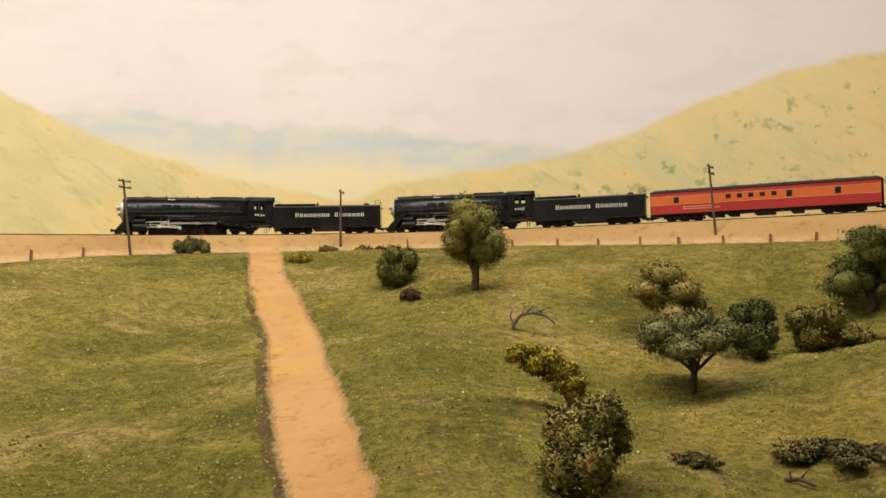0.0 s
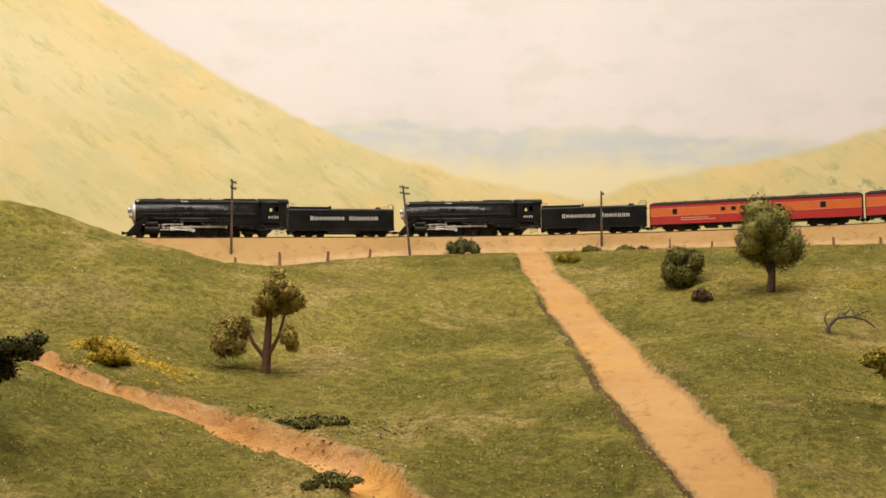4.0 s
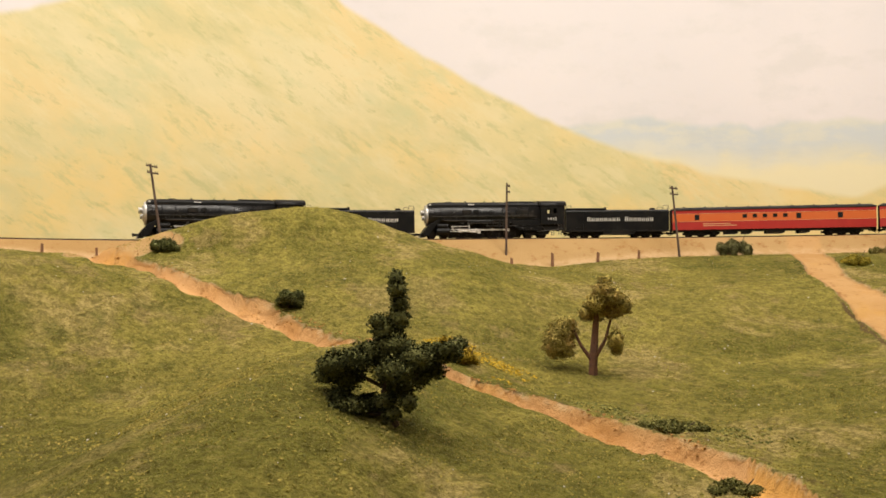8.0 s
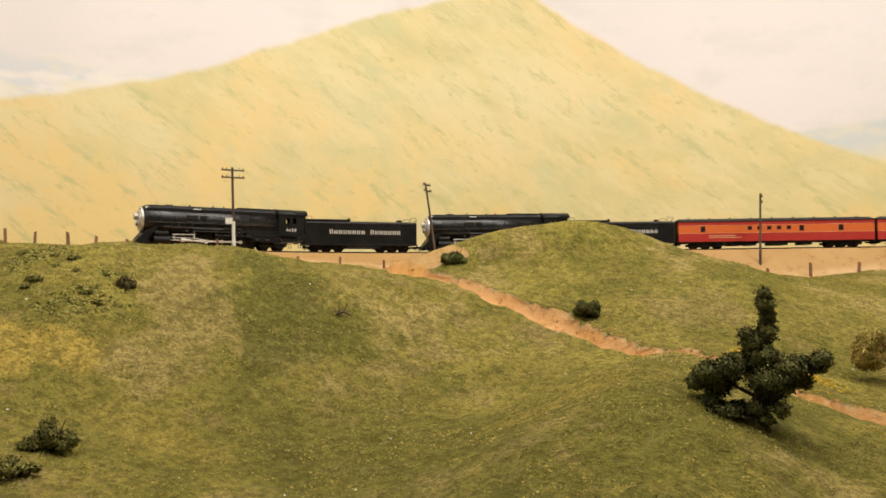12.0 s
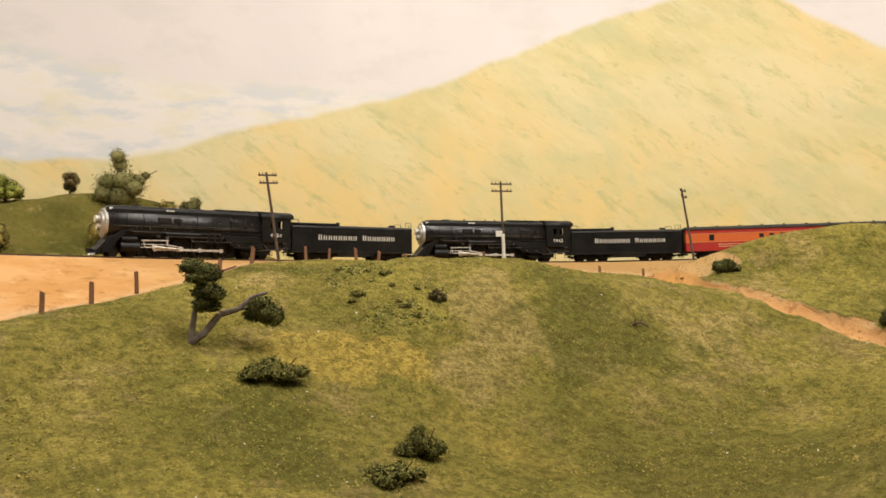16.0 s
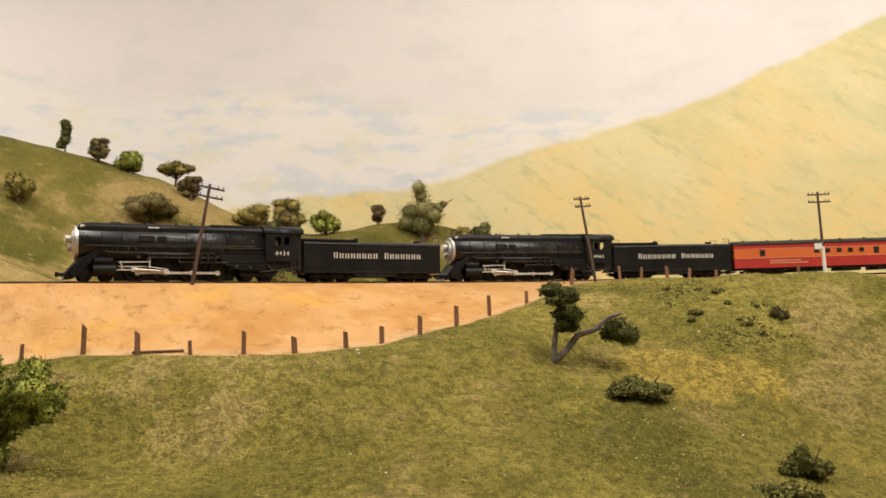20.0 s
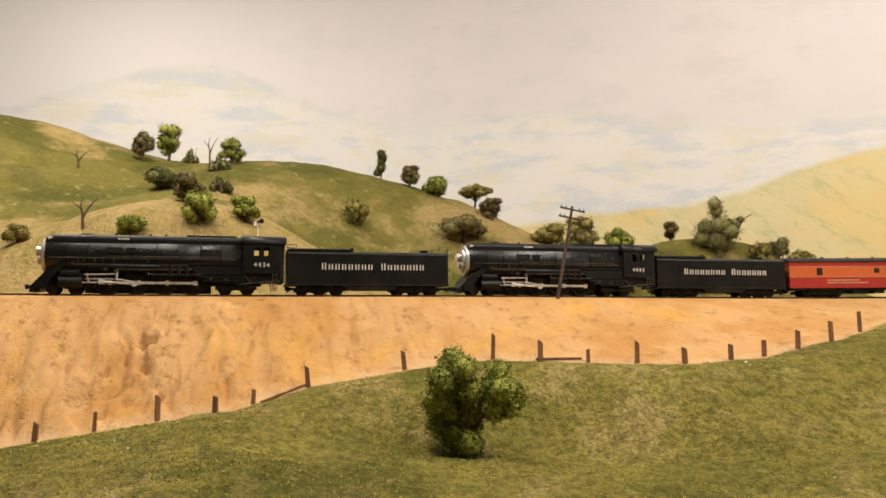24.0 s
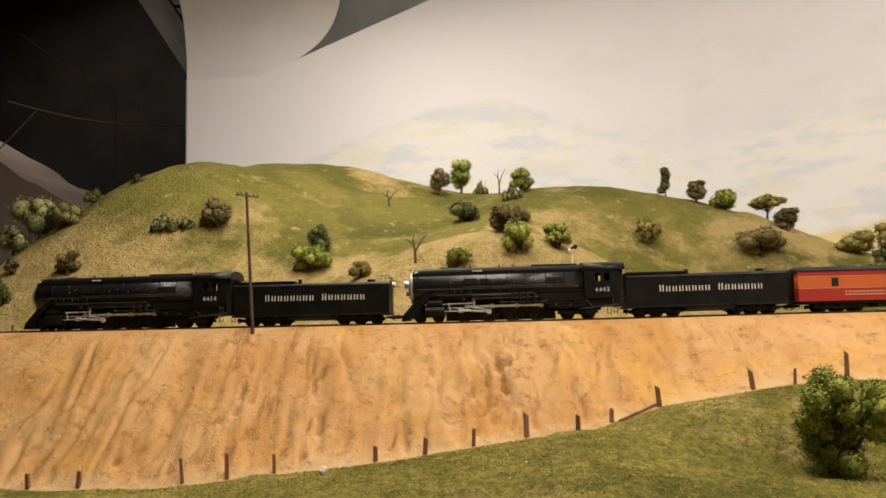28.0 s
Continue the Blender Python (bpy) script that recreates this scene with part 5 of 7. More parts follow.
def motions():
    for ob, back, length, inset in TRAIN:
        walk(ob, [(t, car_pose(head_at(t) - back, length, inset)) for t in [i * 0.5 for i in range(57)]])
    start = head_at(0.0)
    for ob, r in SPUN:
        step = 0.1 if r > 0.01 else 1 / 15
        x, z = ob.location.x, ob.location.z
        walk(ob, [(t, pose(x, 0, z, 0, math.degrees((head_at(t) - start) / r), 0)) for t in [min(28.0, i * step) for i in range(int(28.0 / step + 0.999) + 1)]])
    for ob, x, y, lead in CRANKS:
        rows = []
        for i in range(281):
            a = (head_at(i * 0.1) - start) / 0.0116 + radians(lead)
            rows.append((i * 0.1, pose(x + 0.0040 * math.sin(a), y, RAIL_TOP + 0.0116 + 0.0040 * math.cos(a))))
        walk(ob, rows)


# ---- trees and bushes of wire and foam ----
def foam(blobs, bit, count, rng, flat=1.0):
    """Many small torn foam flakes over and inside rounded masses (centre, radii): vertices, faces, normals."""
    leaf = np.array(((1, 0.1, 0), (0, 0.62, 0.3), (0, -0.62, 0.3), (-1, -0.1, 0)), float)
    area = np.array([max(r) ** 2 for _, r in blobs])
    pick = rng.choice(len(blobs), count, p=area / area.sum())
    c, r = np.array([b[0] for b in blobs])[pick], np.array([b[1] for b in blobs])[pick]
    d = rng.normal(size=(count, 3))
    d /= np.linalg.norm(d, axis=1)[:, None]
    lump = 1 + 0.16 * np.sin(5.0 * d[:, 0] + 3 * pick) * np.sin(6.0 * d[:, 1] + pick) + 0.12 * np.sin(9.0 * d[:, 2] + 2 * pick) + 0.07 * np.sin(17.0 * d[:, 0] + pick) * np.sin(15.0 * d[:, 2] + 13.0 * d[:, 1])
    stray = 1 + 0.22 * (rng.uniform(0, 1, count) > 0.93)
    p = c + d * r * (lump * stray * rng.uniform(0.74, 1.06, count))[:, None]
    size = bit * rng.uniform(0.5, 1.35, count)
    shape = leaf[None] * rng.uniform(0.45, 1.25, (count, 4, 3)) * size[:, None, None]
    a, b = rng.uniform(0, math.tau, count), rng.uniform(0, math.tau, count)
    ca, sa, cb, sb = np.cos(a), np.sin(a), np.cos(b), np.sin(b)
    x, y, z = shape[..., 0], shape[..., 1], shape[..., 2]
    x, y = ca[:, None] * x - sa[:, None] * y, sa[:, None] * x + ca[:, None] * y
    y, z = cb[:, None] * y - sb[:, None] * z, sb[:, None] * y + cb[:, None] * z
    v = np.stack([x, y, z * flat], axis=-1) + p[:, None]
    f = np.array(((0, 1, 2), (3, 2, 1)))[None] + 4 * np.arange(count)[:, None, None]
    out = d / r * np.min(r, axis=1)[:, None]
    n = np.repeat(out[:, None], 4, axis=1) + 0.45 * rng.normal(size=(count, 1, 3)) + 0.25 * rng.normal(size=(count, 4, 3))
    n /= np.linalg.norm(n, axis=-1)[..., None]
    return v.reshape(-1, 3), f.reshape(-1, 3), n.reshape(-1, 3)


BALL = bmesh.new()
bmesh.ops.create_icosphere(BALL, subdivisions=2, radius=1.0)
BALL.verts.index_update()
BALL_V = np.array([tuple(q.co) for q in BALL.verts])
BALL_F = np.array([[q.index for q in face.verts] for face in BALL.faces])
BALL.free()


def cores(blobs):
    """Solid hearts of the masses, so that they do not look hollow."""
    v = np.concatenate([BALL_V * np.array(r) * 0.80 + np.array(c) for c, r in blobs])
    f = np.concatenate([BALL_F + i * len(BALL_V) for i in range(len(blobs))])
    return v, f, np.tile(BALL_V, (len(blobs), 1))


def branch(bm, pts, r0, r1, seg=6):
    for i in range(len(pts) - 1):
        a, b = i / (len(pts) - 1), (i + 1) / (len(pts) - 1)
        rod(bm, pts[i], pts[i + 1], r0 + (r1 - r0) * a, r0 + (r1 - r0) * b, seg)


def habit(style, h, w, rng):
    """Blobs and branches of each habit of growth, x across, y away, z up."""
    R = w / 2
    blobs, limbs = [], []
    j = lambda k: rng.uniform(-k, k)
    if style == "globe":
        for i in range(13):
            a, k = i * 2.4 + j(0.4), rng.uniform(0.25, 0.68)
            big = rng.uniform(0.28, 0.46)
            blobs.append(((k * R * math.cos(a), k * R * math.sin(a), h * (0.20 + 0.60 * rng.uniform(0, 1) * (1.15 - 0.6 * k))), (R * big, R * big, h * big * 0.62)))
        limbs.append(([(0, 0, -0.004), (0, 0, h * 0.5)], 0.05 * w, 0.02 * w))
    elif style == "clump":
        for x, z, r, t in ((-0.16, 0.86, 0.22, 0.13), (0.02, 0.80, 0.20, 0.13), (-0.30, 0.70, 0.20, 0.15), (-0.08, 0.64, 0.27, 0.16), (0.14, 0.58, 0.24, 0.15), (-0.38, 0.50, 0.22, 0.14), (-0.18, 0.42, 0.24, 0.15), (0.06, 0.36, 0.26, 0.16), (-0.34, 0.30, 0.22, 0.14), (-0.08, 0.20, 0.26, 0.17), (0.10, 0.14, 0.20, 0.13), (0.50, 0.76, 0.20, 0.13), (0.58, 0.62, 0.24, 0.14), (0.40, 0.60, 0.20, 0.13), (0.74, 0.56, 0.17, 0.12), (0.44, 0.46, 0.22, 0.12), (0.66, 0.46, 0.18, 0.10)):
            blobs.append(((x * w, j(0.30) * w, z * h), (r * w, r * w, t * h)))
        limbs.append(([(0, 0, -0.004), (-0.05 * w, 0, h * 0.3), (-0.12 * w, 0, h * 0.8)], 0.05 * w, 0.02 * w))
        limbs.append(([(0, 0, 0.08 * h), (0.25 * w, 0, h * 0.35), (0.55 * w, 0, h * 0.6)], 0.035 * w, 0.015 * w))
    elif style == "mound":
        for i in range(14):
            a, k = i * 2.4 + j(0.5), math.sqrt(i / 14.0)
            big = rng.uniform(0.16, 0.34) * (1.15 - 0.4 * k)
            blobs.append(((0.82 * k * R * math.cos(a), 0.7 * k * R * math.sin(a), h * rng.uniform(0.08, 0.40) * (1.1 - 0.6 * k)), (R * big, R * big, h * rng.uniform(0.28, 0.5) * (1.1 - 0.5 * k))))
        limbs.append(([(0, 0, -0.003), (0.1 * R, 0, h * 0.4)], 0.03 * w, 0.015 * w))
        limbs.append(([(0.2 * R, 0, -0.003), (0.6 * R, -0.2 * R, h * 0.9)], 0.012 * w, 0.006 * w))
    elif style == "oak":
        for i in range(15):
            a, k = i * 2.4 + j(0.4), rng.uniform(0.15, 0.64)
            z = rng.uniform(0.26, 0.84)
            k *= 1.0 - 0.5 * abs(z - 0.5)
            blobs.append(((k * R * math.cos(a), k * R * math.sin(a), h * z), (R * rng.uniform(0.30, 0.46),) * 2 + (h * rng.uniform(0.11, 0.18),)))
        limbs.append(([(0, 0, -0.004), (0.02 * w, 0, h * 0.2), (-0.02 * w, 0, h * 0.5)], 0.055 * w, 0.03 * w))
        for a in (-1, 0.2, 1):
            limbs.append(([(0, 0, h * 0.16), (0.35 * R * a, 0.2 * R * a, h * 0.5)], 0.03 * w, 0.012 * w))
    elif style == "umbrella":
        for i in range(16):
            a, k = i * 2.4 + j(0.3), math.sqrt((i + 0.3) / 16.0)
            blobs.append(((0.78 * k * R * math.cos(a), 0.66 * k * R * math.sin(a), h * (0.86 - 0.42 * k * rng.uniform(0.4, 1.0))), (R * rng.uniform(0.22, 0.34),) * 2 + (h * rng.uniform(0.10, 0.18),)))
        limbs.append(([(0, 0, -0.004), (0.002, 0, h * 0.3), (0, 0, h * 0.6)], 0.032 * w, 0.016 * w))
        for a in (-0.6, -0.2, 0.3, 0.7):
            limbs.append(([(0.002, 0, h * 0.25), (a * R * 0.6, 0.2 * a * R, h * 0.5), (a * R, 0, h * 0.7)], 0.016 * w, 0.008 * w))
    elif style == "column":
        for i in range(6):
            blobs.append(((j(0.3) * R + 0.25 * R * (i - 3) / 3, j(0.3) * R, h * (0.25 + 0.13 * i)), (R * 0.62, R * 0.62, h * 0.14)))
        limbs.append(([(0, 0, -0.004), (0, 0, h * 0.5)], 0.08 * w, 0.04 * w))
    elif style == "gum":
        for x, z, rx, rz in ((-0.40, 0.38, 0.13, 0.15), (-0.30, 0.44, 0.12, 0.13), (-0.45, 0.30, 0.11, 0.12), (-0.33, 0.28, 0.11, 0.12), (0.02, 0.72, 0.13, 0.10), (0.10, 0.84, 0.12, 0.09), (0.20, 0.78, 0.14, 0.10), (0.31, 0.70, 0.11, 0.08), (0.12, 0.94, 0.08, 0.06), (0.20, 0.64, 0.13, 0.07), (-0.08, 0.62, 0.08, 0.08), (0.05, 0.62, 0.09, 0.07), (0.24, 0.36, 0.09, 0.10), (0.27, 0.28, 0.07, 0.08)):
            blobs.append(((x * w, j(0.12) * w, z * h), (rx * w, rx * w * 0.9, rz * h)))
        limbs.append(([(0, 0, -0.004), (0.0, 0, 0.12 * h), (0.02 * w, 0, 0.45 * h), (0.06 * w, 0, 0.93 * h)], 0.062 * w, 0.024 * w))
        limbs.append(([(0, 0, 0.14 * h), (-0.14 * w, -0.01 * w, 0.30 * h), (-0.22 * w, 0, 0.46 * h)], 0.026 * w, 0.012 * w))
        limbs.append(([(0.01 * w, 0, 0.16 * h), (0.13 * w, -0.02 * w, 0.36 * h), (0.2 * w, 0, 0.6 * h)], 0.024 * w, 0.012 * w))
    elif style == "cypress":
        for z, x, rx, rz in ((0.95, 0.03, 0.055, 0.06), (0.88, 0.04, 0.065, 0.07), (0.78, 0.06, 0.062, 0.08), (0.68, 0.05, 0.075, 0.09), (0.60, -0.04, 0.09, 0.08), (0.66, -0.08, 0.07, 0.06), (0.50, 0.02, 0.13, 0.09)):
            blobs.append(((x * w, j(0.02) * w, z * h), (rx * w, rx * w, rz * h)))
        for x, z, rx, rz in ((-0.12, 0.45, 0.13, 0.08), (-0.24, 0.40, 0.13, 0.09), (-0.36, 0.37, 0.11, 0.09), (-0.42, 0.30, 0.08, 0.07), (-0.28, 0.28, 0.11, 0.07), (0.16, 0.42, 0.12, 0.08), (0.28, 0.45, 0.11, 0.07), (0.38, 0.48, 0.09, 0.06), (0.46, 0.51, 0.06, 0.045), (0.42, 0.42, 0.07, 0.05), (0.28, 0.34, 0.09, 0.07), (0.20, 0.27, 0.07, 0.07), (0.04, 0.34, 0.15, 0.09), (0.06, 0.22, 0.10, 0.08), (0.12, 0.14, 0.06, 0.06), (-0.33, 0.15, 0.10, 0.07), (-0.36, 0.09, 0.07, 0.05), (-0.24, 0.11, 0.11, 0.06), (-0.13, 0.11, 0.10, 0.06), (-0.03, 0.13, 0.08, 0.06), (0.02, 0.06, 0.06, 0.045)):
            blobs.append(((x * w, j(0.15) * w, z * h), (rx * w, rx * w * 0.9, rz * h)))
        limbs.append(([(0.05 * w, -0.08 * w, -0.002), (0.0, -0.10 * w, 0.05 * h), (-0.05 * w, -0.06 * w, 0.14 * h), (-0.01 * w, 0, 0.4 * h), (0.04 * w, 0, 0.99 * h)], 0.022 * w, 0.006 * w))
        limbs.append(([(0.0, 0, 0.10 * h), (0.2 * w, 0, 0.34 * h), (0.44 * w, 0, 0.54 * h)], 0.018 * w, 0.006 * w))
        limbs.append(([(0.0, -0.05 * w, 0.05 * h), (-0.2 * w, -0.08 * w, 0.05 * h), (-0.36 * w, -0.04 * w, 0.12 * h)], 0.016 * w, 0.006 * w))
        limbs.append(([(0.0, 0, 0.2 * h), (-0.2 * w, 0, 0.30 * h), (-0.4 * w, 0, 0.36 * h)], 0.016 * w, 0.006 * w))
    elif style == "lean":
        for x, z, r in ((-0.40, 0.82, 0.13), (-0.26, 0.88, 0.15), (-0.16, 0.70, 0.18), (0.0, 0.78, 0.17), (0.05, 0.58, 0.19), (0.20, 0.62, 0.17), (0.22, 0.42, 0.18), (0.34, 0.46, 0.13), (0.32, 0.30, 0.12)):
            blobs.append(((x * w - 0.15 * w, j(0.1) * w, z * h), (r * w, r * w, r * h * 0.8)))
        limbs.append(([(0.1 * w, 0, -0.004), (0.1 * w, 0, 0.18 * h), (-0.1 * w, 0, 0.6 * h)], 0.05 * w, 0.02 * w))
    elif style == "wind":
        for x, z, r in ((0.02, 0.90, 0.26), (0.22, 0.86, 0.26), (0.34, 0.80, 0.20), (0.12, 0.78, 0.24), (0.30, 0.62, 0.25), (0.42, 0.58, 0.2), (0.18, 0.60, 0.2), (0.24, 0.48, 0.22), (0.36, 0.44, 0.18), (0.16, 0.42, 0.14)):
            blobs.append(((x * w, j(0.1) * w, z * h), (r * w, r * w, r * 0.34 * h)))
        for x, z, r in ((1.35, 0.36, 0.26), (1.50, 0.32, 0.22), (1.22, 0.42, 0.20), (1.10, 0.34, 0.16), (1.30, 0.48, 0.16)):
            blobs.append(((x * w, j(0.1) * w, z * h), (r * w, r * w, r * 0.5 * h)))
        limbs.append(([(-0.02 * w, 0, -0.004), (0.02 * w, 0, 0.25 * h), (0.08 * w, 0, 0.5 * h), (0.2 * w, 0, 0.8 * h)], 0.070 * w, 0.03 * w))
        limbs.append(([(0.0, 0, 0.02 * h), (0.25 * w, 0, 0.14 * h), (0.5 * w, 0, 0.34 * h), (0.85 * w, 0, 0.40 * h), (1.1 * w, 0, 0.54 * h), (1.4 * w, 0, 0.60 * h)], 0.080 * w, 0.03 * w))
        limbs.append(([(0.85 * w, 0, 0.40 * h), (1.2 * w, 0.01, 0.42 * h), (1.5 * w, 0.01, 0.36 * h)], 0.03 * w, 0.012 * w))
    elif style == "snag":
        for x, z, r in ((-0.05, 0.90, 0.15), (-0.03, 0.78, 0.15), (-0.20, 0.50, 0.24), (0.05, 0.52, 0.24), (0.2, 0.42, 0.22), (-0.28, 0.34, 0.22), (0.0, 0.30, 0.28), (0.30, 0.56, 0.12), (0.40, 0.62, 0.09)):
            blobs.append(((x * w, j(0.1) * w, z * h), (r * w, r * w, r * 0.75 * h)))
        limbs.append(([(0, 0, -0.004), (0, 0, 0.5 * h), (-0.04 * w, 0, 0.95 * h)], 0.05 * w, 0.02 * w))
        limbs.append(([(0, 0, 0.3 * h), (0.3 * w, 0, 0.55 * h), (0.6 * w, 0, 0.70 * h)], 0.025 * w, 0.006 * w))
    elif style == "bare":
        limbs.append(([(0, 0, -0.004), (-0.02 * w, 0, 0.45 * h), (-0.1 * w, 0, 0.75 * h)], 0.07 * w, 0.03 * w))
        limbs.append(([(-0.02 * w, 0, 0.35 * h), (0.2 * w, 0, 0.7 * h), (0.5 * w, 0, 1.0 * h)], 0.05 * w, 0.015 * w))
        limbs.append(([(-0.06 * w, 0, 0.6 * h), (-0.4 * w, 0, 0.85 * h)], 0.03 * w, 0.012 * w))
        limbs.append(([(-0.1 * w, 0, 0.75 * h), (-0.02 * w, 0, 1.0 * h)], 0.03 * w, 0.012 * w))
    elif style == "arch":
        limbs.append(([(-0.4 * w, 0, -0.004), (-0.38 * w, 0, 0.35 * h), (-0.22 * w, 0, 0.66 * h), (0.05 * w, 0, 0.72 * h), (0.35 * w, 0, 0.62 * h), (0.55 * w, 0, 0.35 * h)], 0.05 * w, 0.014 * w))
        limbs.append(([(-0.38 * w, 0, 0.35 * h), (-0.46 * w, 0, 0.62 * h), (-0.40 * w, 0, 0.85 * h)], 0.03 * w, 0.012 * w))
        limbs.append(([(-0.1 * w, 0, 0.7 * h), (0.08 * w, 0, 1.0 * h)], 0.022 * w, 0.008 * w))
        limbs.append(([(0.1 * w, 0, 0.72 * h), (0.4 * w, 0, 0.9 * h)], 0.02 * w, 0.006 * w))
    elif style == "log":
        limbs.append(([(-0.5 * w, 0.1 * w, 0.3 * h), (0, 0, 0.45 * h), (0.5 * w, -0.15 * w, 0.2 * h)], 0.10 * w, 0.06 * w))
        limbs.append(([(0, 0, 0.45 * h), (0.25 * w, 0, 1.0 * h)], 0.04 * w, 0.02 * w))
        limbs.append(([(-0.3 * w, 0, 0.35 * h), (-0.35 * w, 0, 0.9 * h)], 0.03 * w, 0.015 * w))
    return blobs, limbs


def plant(name, label, x, y, h, w, leaf, bark, style, yaw, seed, group):
    rng = np.random.RandomState(seed)
    thing = root(name, label, {"dead_tree": "tree", "grass_tuft": "grass", "fallen_log": "log"}.get(name, name), group, pose(x, y, z_at(x, y) - 0.0008, 0, 0, yaw))
    blobs, limbs = habit(style, h, w, rng)
    bm = bmesh.new()
    for pts, r0, r1 in limbs:
        branch(bm, [Vector(p) for p in pts], max(r0, 0.0006), max(r1, 0.0003))
    part("trunk" if blobs or name == "dead_tree" else "stem", bm, bark, thing)
    if blobs:
        far = group.endswith("beyond the track")
        bit = float(np.clip(0.015 * w, 0.00050, 0.00072)) * (1.45 if far else 1.0)
        surface = sum(4 * math.pi * np.mean(r) ** 2 for _, r in blobs)
        count = int(np.clip(1.15 * surface / bit ** 2, 300, 6500 if far else 30000))
        v, f, n = foam(blobs, bit * 1.25, count, rng)
        cv, cf, cn = cores(blobs)
        me = mesh_of("crown", np.concatenate([v, cv]), np.concatenate([f, cf + len(v)]), leaf, normals=np.concatenate([n, cn]))
        ob = new("crown", me)
        ob.parent = thing
    elif style == "arch":
        v, f, n = foam([((0.1 * w, 0, 0.86 * h), (0.4 * w, 0.2 * w, 0.2 * h)), ((0.5 * w, 0, 0.4 * h), (0.12 * w, 0.1 * w, 0.2 * h))], 0.0009, 220, rng)
        ob = new("crown", mesh_of("crown", v, f, leaf, normals=n))
        ob.parent = thing
    return thing


plant("tree", "olive gum tree with forked reddish trunk on the pasture", -0.421, 0.651, 0.088, 0.078, LEAF_GUM, REDBARK, "gum", 27, 1, "plants before the track")
plant("tree", "dark windswept cypress with a spire beside the gully", -0.432, 0.362, 0.087, 0.089, LEAF_SPIRE, BARK, "cypress", 36, 2, "plants before the track")
plant("tree", "dense dark green oak standing near the track", -0.015, 0.916, 0.104, 0.078, LEAF_SCRUB, BARK, "oak", -0, 3, "plants before the track")
plant("bush", "rounded dark green bush in front of the embankment", -0.102, 0.975, 0.047, 0.048, LEAF_SCRUB, BARK, "globe", 5, 4, "plants before the track")
plant("bush", "low maroon bush on the pasture", -0.080, 0.923, 0.016, 0.029, LEAF_MAROON, BARK, "mound", 4, 5, "plants before the track")
plant("dead_tree", "bare arching dead tree with sparse twigs", 0.040, 0.810, 0.025, 0.038, LEAF_GREY, GREYWOOD, "arch", -5, 6, "plants before the track")
plant("bush", "yellow-green leaning bush with a dark stem", 0.059, 0.620, 0.043, 0.050, LEAF_YELLOW, BARK, "lean", -8, 7, "plants before the track")
plant("fallen_log", "grey fallen log with mossy rocks", 0.083, 0.593, 0.014, 0.028, LEAF_GREY, GREYWOOD, "log", -11, 8, "plants before the track")
plant("tree", "soft grey-green spreading tree on the pasture", 0.155, 0.718, 0.064, 0.088, LEAF_GREY, BARK, "umbrella", -12, 9, "plants before the track")
plant("tree", "soft grey-green tree behind the spreading one", 0.160, 0.850, 0.074, 0.078, LEAF_OLIVE, BARK, "oak", -11, 10, "plants before the track")
plant("bush", "dark green bush clump on the pasture", 0.222, 0.819, 0.050, 0.048, LEAF_DARK, BARK, "globe", -17, 11, "plants before the track")
plant("bush", "olive bush beside the darker clump", 0.276, 0.834, 0.043, 0.052, LEAF_OLIVE, BARK, "globe", -17, 111, "plants before the track")
plant("bush", "low olive scrub under the edge tree", 0.320, 0.880, 0.018, 0.075, LEAF_OLIVE, BARK, "mound", -20, 112, "plants before the track")
plant("tree", "dark green tree at the edge of the pasture", 0.365, 0.940, 0.090, 0.095, LEAF_DARK, BARK, "oak", -18, 12, "plants before the track")
plant("bush", "dark green bush close to the aisle", 0.067, 0.512, 0.043, 0.049, LEAF_OLIVE, BARK, "globe", -6, 13, "plants before the track")
plant("bush", "brown scrub with bare twigs near the aisle", 0.205, 0.580, 0.010, 0.075, LEAF_BROWN, BARK, "mound", -21, 14, "plants before the track")
plant("bush", "small brown dry scrub near the aisle", 0.125, 0.555, 0.006, 0.030, LEAF_BROWN, BARK, "mound", -21, 114, "plants before the track")
plant("twig", "dark bare twigs lying on brown soil", 0.175, 0.545, 0.008, 0.014, LEAF_GREY, BARK, "log", -21, 115, "plants before the track")
plant("bush", "grey-green dome bush beside the fence", -0.423, 1.184, 0.031, 0.058, LEAF_GREY, BARK, "mound", 20, 15, "plants before the track")
plant("bush", "yellowish scrub at the head of the dirt road", -0.262, 1.150, 0.019, 0.038, LEAF_YELLOW, BARK, "mound", 12, 16, "plants before the track")
plant("bush", "olive scrub at the head of the dirt road", -0.239, 1.213, 0.014, 0.032, LEAF_OLIVE, BARK, "mound", 11, 17, "plants before the track")
plant("bush", "low scrub along the embankment", -0.193, 1.235, 0.010, 0.029, LEAF_OLIVE, BARK, "mound", 8, 18, "plants before the track")
plant("bush", "small brown scrub along the embankment", -0.170, 1.238, 0.009, 0.018, LEAF_MAROON, BARK, "mound", 7, 19, "plants before the track")
plant("bush", "small dark bush on the gully bank", -0.686, 0.549, 0.020, 0.028, LEAF_DARK, BARK, "globe", 43, 20, "plants before the track")
plant("bush", "small dark bush at the foot of the knoll", -0.885, 0.565, 0.019, 0.035, LEAF_DARK, BARK, "mound", 51, 21, "plants before the track")
plant("bush", "flat dark scrub mat along the gully bank", -0.322, 0.548, 0.006, 0.056, LEAF_SCRUB, BARK, "mound", 15, 22, "plants before the track")
plant("bush", "flat dark scrub mat on the near side of the gully", -0.258, 0.452, 0.008, 0.036, LEAF_SCRUB, BARK, "mound", 40, 23, "plants before the track")
